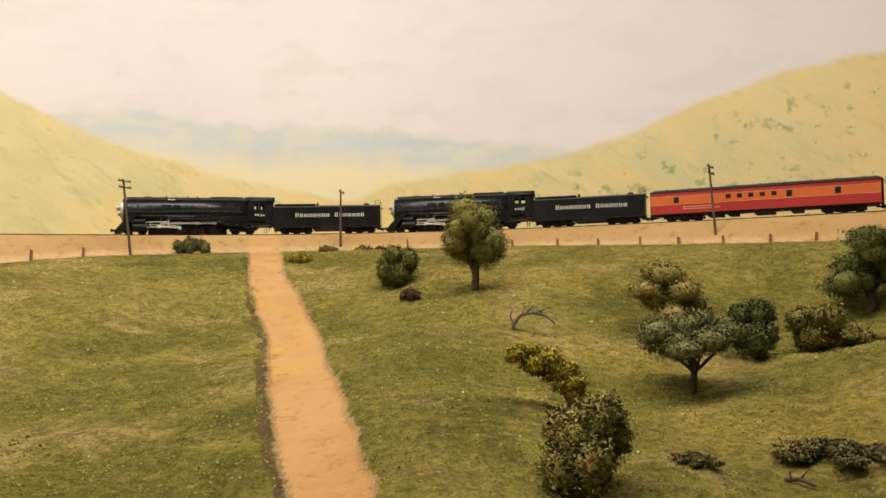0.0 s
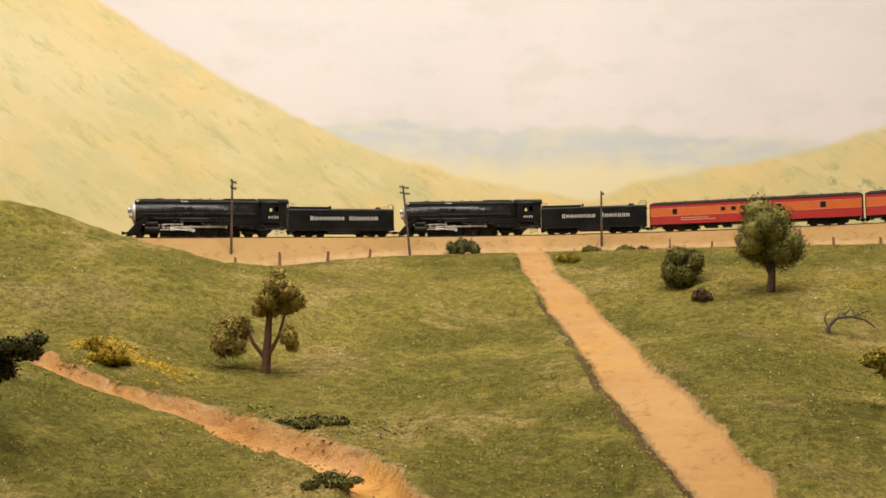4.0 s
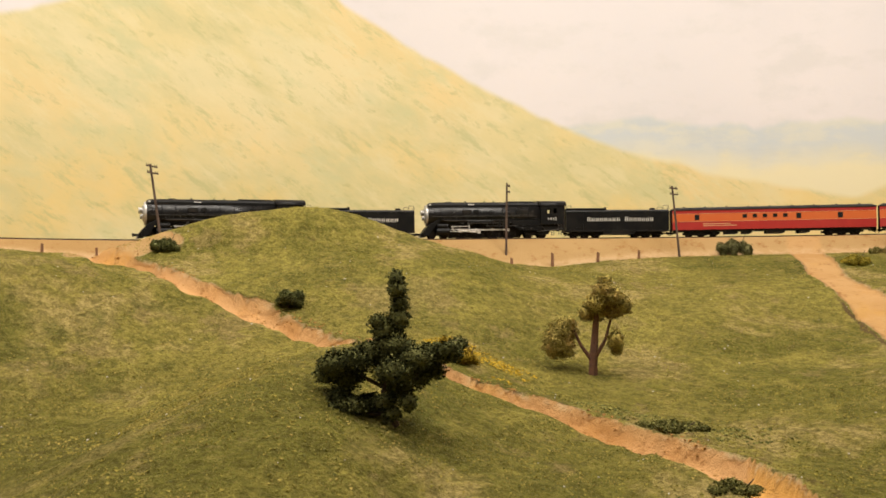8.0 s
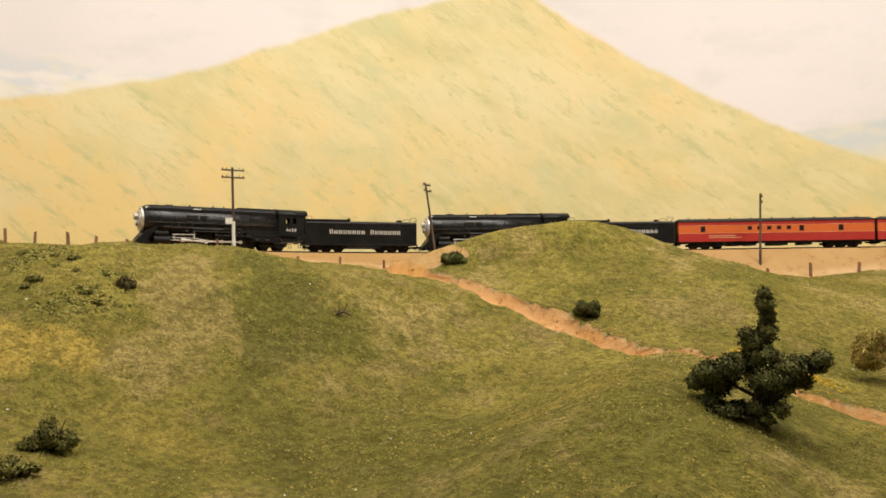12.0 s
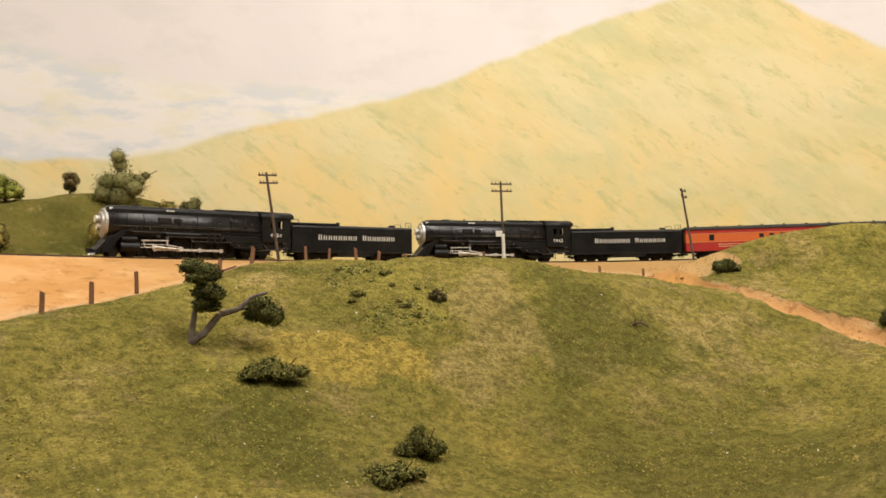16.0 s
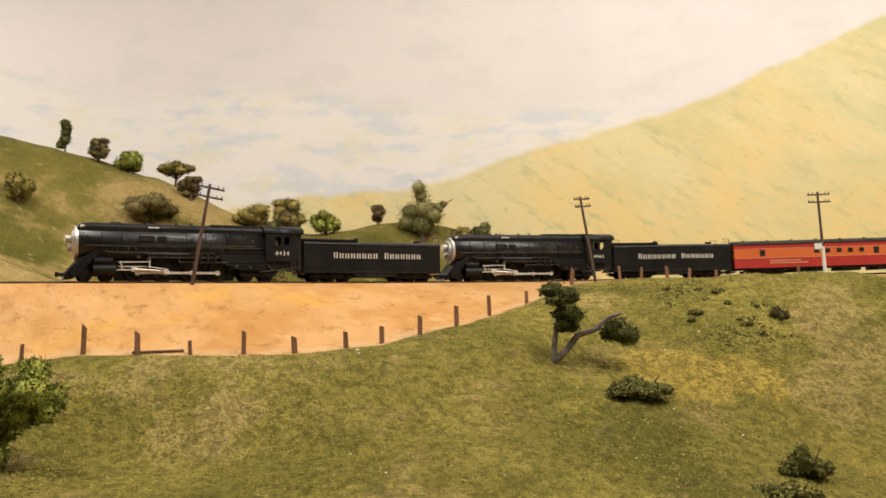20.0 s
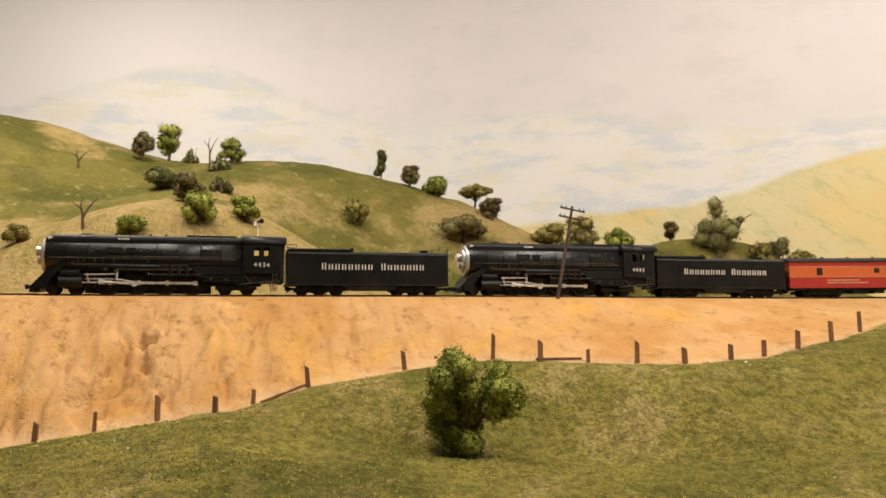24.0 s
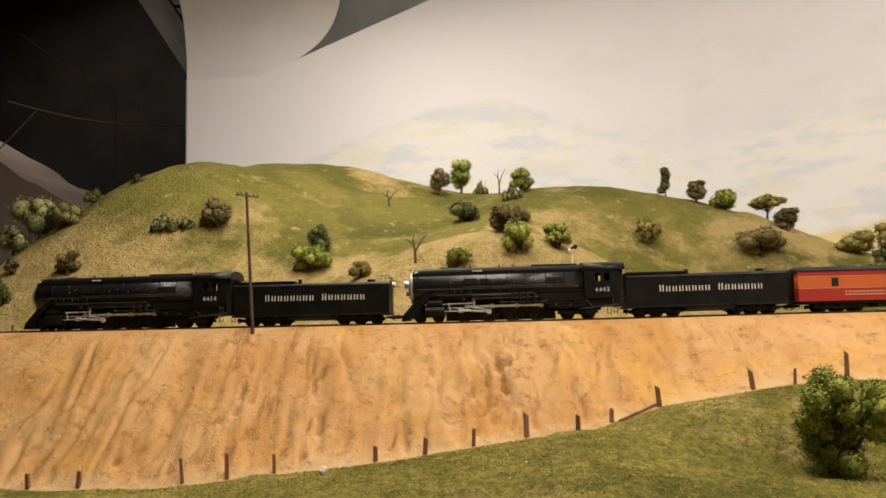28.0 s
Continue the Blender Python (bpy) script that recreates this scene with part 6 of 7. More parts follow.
plant("twig", "small dark twig lying on the grass", -0.808, 0.334, 0.014, 0.014, LEAF_GREY, BARK, "log", 53, 24, "plants before the track")
plant("tree", "wind-bent oak with a split grey trunk", -0.893, -0.054, 0.063, 0.039, LEAF_DARK, GREYWOOD, "wind", 70, 25, "plants before the track")
plant("bush", "low dark spreading bush on the hill", -0.845, -0.012, 0.014, 0.060, LEAF_SCRUB, BARK, "mound", 65, 26, "plants before the track")
plant("bush", "low dark bush on the near slope", -0.740, 0.046, 0.019, 0.036, LEAF_SCRUB, BARK, "mound", 55, 27, "plants before the track")
plant("bush", "low sprawling scrub on the near slope", -0.716, 0.008, 0.012, 0.052, LEAF_SCRUB, BARK, "mound", 57, 28, "plants before the track")
plant("bush", "tall green bush clump below the fence", -0.836, -0.442, 0.074, 0.047, LEAF_BRIGHT, BARK, "clump", 82, 29, "plants before the track")
plant("bush", "brown dry scrub on the near hill", -0.893, 0.165, 0.014, 0.018, LEAF_BROWN, BARK, "mound", 68, 30, "plants before the track")
plant("bush", "yellow flowering scrub beside the gully", -0.504, 0.556, 0.013, 0.036, GORSE, BARK, "mound", 37, 31, "plants before the track")
plant("bush", "yellow flowering scrub on the gully bank", -0.521, 0.563, 0.012, 0.023, GORSE, BARK, "mound", 37, 32, "plants before the track")
plant("bush", "yellow flowering scrub patch on the slope", -0.498, 0.560, 0.017, 0.025, GORSE, BARK, "mound", 44, 33, "plants before the track")
plant("grass_tuft", "dark green tuft on the near hill", -0.986, 0.114, 0.005, 0.011, LEAF_SCRUB, BARK, "mound", 61, 34, "plants before the track")
plant("grass_tuft", "dark green tuft on the near hill", -0.975, 0.121, 0.004, 0.010, LEAF_SCRUB, BARK, "mound", 60, 35, "plants before the track")
plant("grass_tuft", "dark green tuft on the near hill", -0.964, 0.134, 0.004, 0.010, LEAF_SCRUB, BARK, "mound", 59, 36, "plants before the track")
plant("grass_tuft", "dark green tuft on the near hill", -0.947, 0.143, 0.006, 0.014, LEAF_SCRUB, BARK, "mound", 58, 37, "plants before the track")
plant("grass_tuft", "dark green tuft on the near hill", -0.924, 0.136, 0.004, 0.009, LEAF_SCRUB, BARK, "mound", 57, 38, "plants before the track")
plant("grass_tuft", "dark green tuft on the near hill", -0.926, 0.103, 0.007, 0.016, LEAF_SCRUB, BARK, "mound", 59, 39, "plants before the track")
plant("grass_tuft", "dark green tuft on the near hill", -0.920, 0.095, 0.005, 0.012, LEAF_SCRUB, BARK, "mound", 60, 40, "plants before the track")
plant("grass_tuft", "dark green tuft on the near hill", -0.911, 0.155, 0.004, 0.009, LEAF_SCRUB, BARK, "mound", 55, 41, "plants before the track")
plant("grass_tuft", "dark green tuft on the near hill", -0.901, 0.164, 0.003, 0.008, LEAF_SCRUB, BARK, "mound", 54, 42, "plants before the track")
plant("grass_tuft", "dark green tuft on the near hill", -0.894, 0.132, 0.005, 0.012, LEAF_SCRUB, BARK, "mound", 56, 43, "plants before the track")
plant("grass_tuft", "dark green tuft on the near hill", -0.881, 0.135, 0.005, 0.011, LEAF_SCRUB, BARK, "mound", 55, 44, "plants before the track")
plant("grass_tuft", "dark green tuft on the near hill", -0.902, 0.131, 0.004, 0.009, LEAF_SCRUB, BARK, "mound", 57, 45, "plants before the track")
plant("grass_tuft", "dark green tuft on the near hill", -0.944, 0.127, 0.003, 0.008, LEAF_SCRUB, BARK, "mound", 59, 46, "plants before the track")
plant("tree", "tall narrow dark green tree on the far hill", -1.757, -0.502, 0.052, 0.025, LEAF_DARK, BARK, "column", 89, 47, "plants beyond the track")
plant("tree", "brownish tree with short trunk on the far hill", -1.738, -0.451, 0.044, 0.043, LEAF_BROWN, BARK, "oak", 87, 48, "plants beyond the track")
plant("bush", "rounded fresh green bush on the far hill", -1.750, -0.404, 0.038, 0.048, LEAF_BRIGHT, BARK, "globe", 86, 49, "plants beyond the track")
plant("tree", "flat-crowned olive green tree on the far hill", -1.762, -0.331, 0.047, 0.069, LEAF_OLIVE, BARK, "umbrella", 83, 50, "plants beyond the track")
plant("tree", "brownish tree with short trunk on the far hill", -1.712, -0.307, 0.045, 0.050, LEAF_BROWN, BARK, "oak", 82, 51, "plants beyond the track")
plant("bush", "rounded brownish bush on the far hill", -1.618, -0.365, 0.049, 0.098, LEAF_BROWN, BARK, "globe", 83, 52, "plants beyond the track")
plant("bush", "rounded olive green bush on the far hill", -1.573, -0.543, 0.048, 0.045, LEAF_OLIVE, BARK, "globe", -269, 53, "plants beyond the track")
plant("tree", "fresh green tree with short trunk on the far hill", -1.247, -0.657, 0.035, 0.041, LEAF_BRIGHT, BARK, "oak", -262, 54, "plants beyond the track")
plant("bush", "rounded fresh green bush on the far hill", -1.213, -0.705, 0.041, 0.041, LEAF_BRIGHT, BARK, "globe", -259, 55, "plants beyond the track")
plant("bush", "rounded brownish bush on the far hill", -1.254, -0.725, 0.036, 0.048, LEAF_BROWN, BARK, "globe", -258, 56, "plants beyond the track")
plant("bush", "low brownish bush on the far hill", -1.503, -0.738, 0.028, 0.039, LEAF_BROWN, BARK, "mound", -260, 57, "plants beyond the track")
plant("bush", "rounded dark green bush on the far hill", -1.509, -0.824, 0.037, 0.054, LEAF_DARK, BARK, "globe", -256, 58, "plants beyond the track")
plant("tree", "brownish tree with short trunk on the far hill", -1.682, -0.906, 0.057, 0.040, LEAF_BROWN, BARK, "oak", -255, 59, "plants beyond the track")
plant("tree", "fresh green tree with short trunk on the far hill", -1.735, -0.876, 0.066, 0.053, LEAF_BRIGHT, BARK, "oak", -256, 60, "plants beyond the track")
plant("bush", "low grey-green bush on the far hill", -1.746, -0.840, 0.031, 0.033, LEAF_GREY, BARK, "mound", -258, 61, "plants beyond the track")
plant("dead_tree", "bare grey dead tree on the far hill", -1.704, -0.798, 0.047, 0.025, LEAF_GREY, BARK, "bare", -259, 62, "plants beyond the track")
plant("tree", "fresh green tree with short trunk on the far hill", -1.653, -0.750, 0.047, 0.044, LEAF_BRIGHT, BARK, "oak", -261, 63, "plants beyond the track")
plant("bush", "low grey-green bush on the far hill", -1.616, -0.764, 0.035, 0.042, LEAF_GREY, BARK, "mound", -260, 64, "plants beyond the track")
plant("dead_tree", "bare grey dead tree on the far hill", -1.567, -0.969, 0.029, 0.031, LEAF_BROWN, BARK, "bare", -251, 65, "plants beyond the track")
plant("bush", "rounded dark green bush on the far hill", -1.336, -1.007, 0.041, 0.039, LEAF_DARK, BARK, "globe", -246, 66, "plants beyond the track")
plant("bush", "rounded fresh green bush on the far hill", -1.282, -0.997, 0.039, 0.056, LEAF_BRIGHT, BARK, "globe", -245, 67, "plants beyond the track")
plant("dead_tree", "bare grey dead tree on the far hill", -1.212, -0.831, 0.036, 0.030, LEAF_GREY, BARK, "bare", -252, 68, "plants beyond the track")
plant("bush", "rounded fresh green bush on the far hill", -1.195, -0.774, 0.026, 0.037, LEAF_BRIGHT, BARK, "globe", -255, 69, "plants beyond the track")
plant("bush", "rounded olive green bush on the far hill", -1.675, -0.214, 0.040, 0.066, LEAF_OLIVE, BARK, "globe", 78, 70, "plants beyond the track")
plant("tree", "olive green tree with short trunk on the far hill", -1.688, -0.151, 0.060, 0.069, LEAF_OLIVE, BARK, "oak", 75, 71, "plants beyond the track")
plant("bush", "rounded fresh green bush on the far hill", -1.654, -0.093, 0.043, 0.056, LEAF_BRIGHT, BARK, "globe", 73, 72, "plants beyond the track")
plant("tree", "brownish tree with short trunk on the far hill", -1.651, -0.005, 0.038, 0.033, LEAF_BROWN, BARK, "oak", 70, 73, "plants beyond the track")
plant("tree", "tall grey-green tree with a bare branch beyond the track", -1.596, 0.058, 0.100, 0.087, LEAF_GREY, BARK, "snag", 66, 74, "plants beyond the track")
plant("bush", "rounded grey-green bush on the far hill", -1.624, 0.174, 0.033, 0.047, LEAF_GREY, BARK, "globe", 63, 75, "plants beyond the track")
plant("bush", "rounded grey-green bush on the far hill", -1.319, -1.460, 0.072, 0.079, LEAF_GREY, BARK, "globe", -231, 76, "plants beyond the track")
plant("bush", "rounded grey-green bush on the far hill", -1.285, -1.477, 0.060, 0.051, LEAF_GREY, BARK, "globe", -229, 77, "plants beyond the track")
plant("bush", "rounded grey-green bush on the far hill", -1.302, -1.402, 0.043, 0.051, LEAF_GREY, BARK, "globe", -232, 78, "plants beyond the track")
plant("tree", "brownish tree with short trunk on the far hill", -1.205, -1.411, 0.023, 0.022, LEAF_BROWN, BARK, "oak", -229, 79, "plants beyond the track")
plant("tree", "brownish tree with short trunk on the far hill", -1.198, -1.316, 0.036, 0.038, LEAF_BROWN, BARK, "oak", -232, 80, "plants beyond the track")
plant("bush", "rounded dark green bush on the far hill", -1.359, -1.396, 0.026, 0.027, LEAF_DARK, BARK, "globe", -234, 81, "plants beyond the track")
plant("bush", "low dark green bush on the far hill", -1.374, -1.326, 0.015, 0.025, LEAF_DARK, BARK, "mound", -237, 82, "plants beyond the track")
plant("bush", "low grey-green bush on the far hill", -1.285, -1.224, 0.027, 0.045, LEAF_GREY, BARK, "mound", -238, 83, "plants beyond the track")
plant("bush", "low grey-green bush on the far hill", -1.296, -1.199, 0.027, 0.033, LEAF_GREY, BARK, "mound", -239, 84, "plants beyond the track")
plant("bush", "rounded brownish bush on the far hill", -1.315, -1.160, 0.045, 0.054, LEAF_BROWN, BARK, "globe", -241, 85, "plants beyond the track")
plant("bush", "rounded olive green bush on the far hill", -1.224, -0.906, 0.024, 0.032, LEAF_OLIVE, BARK, "globe", -251, 86, "plants beyond the track")
plant("bush", "rounded dark green bush on the far hill", -1.137, -1.365, 0.033, 0.019, LEAF_DARK, BARK, "globe", -229, 87, "plants beyond the track")
plant("tree", "dark green tree with short trunk on the far hill", -1.595, -0.193, 0.056, 0.052, LEAF_DARK, BARK, "oak", 87, 88, "plants beyond the track")
plant("bush", "rounded brownish bush on the far hill", -1.690, -0.149, 0.057, 0.066, LEAF_BROWN, BARK, "globe", 85, 89, "plants beyond the track")
plant("bush", "rounded olive green bush on the far hill", -1.545, -0.125, 0.042, 0.060, LEAF_OLIVE, BARK, "globe", 83, 90, "plants beyond the track")
plant("bush", "low olive green bush on the far hill", -1.528, -0.193, 0.014, 0.038, LEAF_OLIVE, BARK, "mound", 86, 91, "plants beyond the track")
plant("bush", "rounded olive green bush on the far hill", -1.544, 0.029, 0.058, 0.052, LEAF_OLIVE, BARK, "globe", 79, 92, "plants beyond the track")
plant("tree", "olive green tree with short trunk on the far hill", -1.578, 0.124, 0.056, 0.047, LEAF_OLIVE, BARK, "oak", 75, 93, "plants beyond the track")
plant("bush", "rounded olive green bush on the far hill", -1.620, 0.214, 0.039, 0.053, LEAF_OLIVE, BARK, "globe", 72, 94, "plants beyond the track")


# ---- loose flock, blades and pebbles on the pasture ----
def pasture(count, rng, x0, x1, y0, y1, patchy):
    """Random places on the open grass."""
    x, y = rng.uniform(x0, x1, count), rng.uniform(y0, y1, count)
    s, u = near_track(x, y)
    g, r = beside(GULLY, x, y), np.abs(beside(ROAD, x, y))
    keep = (u > np.interp(s, FENCE_S, FENCE_U) + 0.002) & (np.abs(g + 0.002) > 0.021) & (r > road_half(y) + 0.003) & (lattice(x, y, 0.035, 51) + 0.6 * lattice(x, y, 0.012, 52) > patchy)
    return x[keep], y[keep]


def crumbs(bit, count, rng, flat):
    """Small uneven solid bits round the origin: vertices and faces."""
    tet = np.array(((1, 1, 1), (1, -1, -1), (-1, 1, -1), (-1, -1, 1)), float) / 1.7
    v = tet[None] * rng.uniform(0.4, 1.3, (count, 4, 3)) * (bit * rng.uniform(0.5, 1.35, count))[:, None, None]
    a = rng.uniform(0, math.tau, count)
    ca, sa = np.cos(a)[:, None], np.sin(a)[:, None]
    x, y, z = v[..., 0], v[..., 1], v[..., 2]
    v = np.stack([ca * x - sa * y, sa * x + ca * y, flat * z], axis=-1)
    f = np.array(((0, 1, 2), (0, 3, 1), (0, 2, 3), (1, 3, 2)))[None] + 4 * np.arange(count)[:, None, None]
    return v, f.reshape(-1, 3)


def blades(count, high, seed):
    """Short static-grass fibres, each one thin leaning sliver."""
    rng = np.random.RandomState(seed)
    x, y = pasture(count, rng, -1.12, 0.36, -1.0, 1.28, -0.75)
    k = len(x)
    base = np.column_stack([x, y, ground(x, y) - 0.0002])
    a = rng.uniform(0, math.tau, k)
    side = np.column_stack([np.cos(a), np.sin(a), 0 * a]) * (0.00022 * rng.uniform(0.7, 1.4, k))[:, None]
    lean = np.column_stack([rng.normal(0, 0.6, k), rng.normal(0, 0.6, k), np.ones(k)]) * (high * rng.uniform(0.5, 1.4, k))[:, None]
    v = np.stack([base - side, base + side, base + lean], axis=1).reshape(-1, 3)
    n = np.repeat(np.column_stack([rng.normal(0, 0.25, k), rng.normal(0, 0.25, k), np.ones(k)]), 3, axis=0)
    n /= np.linalg.norm(n, axis=1)[:, None]
    tagged(new("grass", mesh_of("grass", v, np.arange(3 * k).reshape(-1, 3), BLADE, normals=n)), "short olive static grass all over the pasture", "grass", kind="stuff")


def strewn(name, label, count, bit, mat, seed, x0, x1, y0, y1, patchy=-0.25):
    rng = np.random.RandomState(seed)
    x, y = pasture(count, rng, x0, x1, y0, y1, patchy)
    v, f = crumbs(bit, len(x), rng, 0.7)
    v = v + np.column_stack([x, y, ground(x, y) + 0.15 * bit])[:, None]
    tagged(new(name, mesh_of(name, v.reshape(-1, 3), f, mat)), label, "grass", kind="stuff")


blades(300000, 0.0015, 60)
strewn("grass_flock", "coarse olive flock strewn over the pasture", 130000, 0.0012, BLADE, 61, -1.12, 0.35, -1.0, 1.25, -0.45)
strewn("dark_flock", "dark green crumbs of turf on the pasture", 26000, 0.0012, LEAF_SCRUB, 69, -1.12, 0.35, -1.0, 1.25, 0.1)
strewn("pebbles", "tiny pale stones scattered over the pasture", 1500, 0.0013, PALE_STONE, 62, -1.12, 0.35, -1.0, 1.25)
strewn("yellow_flock", "yellow blossom flock beside the gully", 1400, 0.0016, GORSE, 63, -0.54, -0.45, 0.535, 0.60, 0.0)
strewn("yellow_flock", "yellow blossom flock near the dark oak", 700, 0.0014, GORSE, 64, 0.01, 0.10, 0.90, 0.99, 0.25)

strewn("tuft_flock", "dark green crumbled tufts on the near hill", 1300, 0.0020, LEAF_SCRUB, 67, -0.99, -0.87, 0.09, 0.17, 0.15)
strewn("tuft_flock", "dark crumbs of scrub along the gully bank", 700, 0.0018, LEAF_SCRUB, 68, -0.40, -0.24, 0.535, 0.58, 0.1)


def clods(label, count, bit, seed, x0, x1, y0, y1):
    """Crumbs of ochre earth on the bare banks."""
    rng = np.random.RandomState(seed)
    x, y = rng.uniform(x0, x1, count), rng.uniform(y0, y1, count)
    s, u = near_track(x, y)
    fu = np.interp(s, FENCE_S, FENCE_U)
    bank = (u > 0.03) & (u < fu - 0.004)
    gully = (np.abs(beside(GULLY, x, y) - 0.004) < 0.017) & (u > fu)
    keep = (bank | gully) & (lattice(x, y, 0.03, 53) + 0.7 * lattice(x, y, 0.012, 54) > 0.0)
    x, y = x[keep], y[keep]
    v, f = crumbs(bit, len(x), rng, 0.8)
    v = v + np.column_stack([x, y, ground(x, y) + 0.1 * bit])[:, None]
    tagged(new("clods", mesh_of("clods", v.reshape(-1, 3), f, CLOD)), label, "earth", kind="stuff")


clods("crumbs of ochre earth along the gully", 9000, 0.0016, 65, -1.0, -0.15, 0.36, 0.58)


bm = bmesh.new()
bmesh.ops.create_icosphere(bm, subdivisions=2, radius=0.0032)
for v in bm.verts:
    v.co *= 1 + 0.25 * math.sin(700 * v.co.x + 2) * math.sin(900 * v.co.y) + 0.12 * math.sin(1500 * v.co.z)
    v.co.z *= 1.15
me = bpy.data.meshes.new("stone")
bm.to_mesh(me)
bm.free()
me.materials.append(PALE_STONE)
ob = tagged(new("stone", me), "small whitish stone lying at the foot of the bank", "stone")
ob.matrix_world = pose(-0.802, -0.796, z_at(-0.802, -0.796) + 0.0018, 10, 20, 30)


# ---- fence, poles, signal beside the line ----
fence = root("fence", "row of weathered brown fence posts along the embankment foot", "fence")
POST_MESHES = []
for k in range(5):
    bm = bmesh.new()
    t = 0.0013 + 0.00012 * k
    prism(bm, ((-t, -0.25), (t, -0.25), (t * 0.9, 1.0 - 0.03 * k), (-t * 0.85, 0.94 + 0.02 * k)), -t * 0.9, t * 0.9)
    me = bpy.data.meshes.new("post")
    bm.to_mesh(me)
    bm.free()
    me.materials.append(POST)
    POST_MESHES.append(me)


def post(s, high, u=None):
    if u is None:
        u = float(np.interp(s, FENCE_S, FENCE_U)) - 0.002
    x, y, h = on_track(s, u)
    ob = new("post", POST_MESHES[int(s * 1000) % 5])
    ob.parent = fence
    ob.matrix_local = pose(x, y, z_at(x, y), random.uniform(-5, 5), random.uniform(-6, 6), math.degrees(h) + random.uniform(-20, 20)) @ Matrix.Diagonal((1, 1, high, 1))


for s, high in ((-0.40, 0.010), (-0.345, 0.010), (-0.287, 0.011), (-0.232, 0.010), (-0.174, 0.010), (-0.116, 0.010), (-0.064, 0.011), (-0.006, 0.009), (0.052, 0.010), (0.118, 0.009), (0.215, 0.008), (0.275, 0.013)):
    post(s, high)
for s, high in ((0.739, 0.012), (0.803, 0.014), (0.873, 0.019), (0.934, 0.013), (1.496, 0.013), (1.558, 0.012), (1.616, 0.007), (1.659, 0.007), (1.722, 0.017)):
    post(s, high)
for s, high in ((1.793, 0.007), (1.832, 0.010), (1.869, 0.012), (1.899, 0.015), (1.935, 0.013), (1.966, 0.016), (2.039, 0.018), (2.104, 0.014), (2.151, 0.012), (2.211, 0.019), (2.257, 0.018), (2.298, 0.016)):
    post(s, high)
for s, high in ((2.337, 0.014), (2.368, 0.013), (2.409, 0.013), (2.444, 0.018), (2.480, 0.011), (2.514, 0.017), (2.549, 0.022), (2.590, 0.013), (2.624, 0.016), (2.704, 0.017), (2.747, 0.011), (2.774, 0.012)):
    post(s, high)
for s, high in ((2.814, 0.018), (2.856, 0.014), (2.894, 0.013), (2.933, 0.012), (3.011, 0.015), (3.047, 0.020), (3.081, 0.020), (3.162, 0.013), (3.202, 0.012)):
    post(s, high)
for s, u in ((3.42, -0.13), (3.25, -0.14), (3.10, -0.15), (2.72, -0.12), (2.66, -0.12)):
    post(s, 0.016, u)

for sa, ua, sb, ub in ((2.517, 0.141, 2.483, 0.158), (2.741, 0.150, 2.704, 0.123), (2.10, 0.121, 2.07, 0.093)):
    bm = bmesh.new()
    (xa, ya, _), (xb, yb, _) = on_track(sa, ua), on_track(sb, ub)
    rod(bm, (xa, ya, z_at(xa, ya) + 0.001), (xb, yb, z_at(xb, yb) + 0.0015), 0.0011, 0.0009, 6)
    part("fallen_rail", bm, POST, fence, "fallen weathered fence rail")


def telegraph_pole(label, s, u, high, lean, yaw, arms, arm_turn, white=0.0):
    """lean: degrees to the right as seen from the aisle at yaw; arm_turn: turn of the arms from the view."""
    x, y, _ = on_track(s, u)
    p = root("telegraph_pole", label, "telegraph pole", "telegraph poles along the line", pose(x, y, z_at(x, y), 0, 0, yaw) @ pose(0, 0, 0, 0, lean, 0))
    bm = bmesh.new()
    rod(bm, (0, 0, -0.012), (0, 0, high), 0.0019, 0.0013, 10)
    part("pole", bm, POLE, p)
    if white:
        bm = bmesh.new()
        rod(bm, (0, 0, -0.004), (0, 0, white), 0.0021, 0.0020, 10)
        part("painted_base", bm, WHITE, p, "white-painted lower pole")
        bm = bmesh.new()
        box(bm, -0.0085, -0.0005, -0.0028, -0.0020, white - 0.003, white + 0.004, 0.0002)
        part("small_sign", bm, WHITE, p, "small white sign board")
    for k in range(arms):
        bm = bmesh.new()
        z = high - 0.0035 - 0.0085 * k
        box(bm, -0.0140, 0.0140, -0.0023, -0.0011, z - 0.0009, z + 0.0009, 0.0002)
        arm = part("cross_arm", bm, POLE, p)
        arm.matrix_local = pose(0, 0, 0, 0, 0, arm_turn)
        bm = bmesh.new()
        for i in (-1, -0.62, 0.62, 1):
            rod(bm, (0.0125 * i, -0.0017, z + 0.0009), (0.0125 * i, -0.0017, z + 0.0030), 0.0005, 0.0004, 6)
        part("insulators", bm, SOOT, arm)
    return p


TALL = "dark leaning wooden telegraph pole with cross arms"
telegraph_pole("slim dark telegraph pole standing beside the embankment", 0.937, 0.050, 0.101, 0.0, 28, 2, 80)
telegraph_pole(TALL, 0.678, 0.066, 0.102, -6.0, 16, 2, 68)
telegraph_pole(TALL, 1.415, 0.043, 0.110, -9.0, 38, 2, 76)
telegraph_pole("upright telegraph pole with white base and small sign", 1.717, 0.102, 0.108, -2.5, 50, 2, 30, 0.045)
telegraph_pole(TALL, 2.003, 0.062, 0.098, -8.5, 65, 2, 48)
telegraph_pole(TALL, 2.446, 0.027, 0.094, 10.0, 77, 2, 28)
telegraph_pole("tall dark telegraph pole with one cross arm", 3.066, 0.030, 0.138, -2.3, 116, 1, 40)
telegraph_pole(TALL, -0.162, 0.050, 0.091, -4.0, -12, 2, 75)
telegraph_pole("slim dark telegraph pole standing beside the embankment", 0.377, 0.050, 0.080, 0.0, 10, 1, 80)

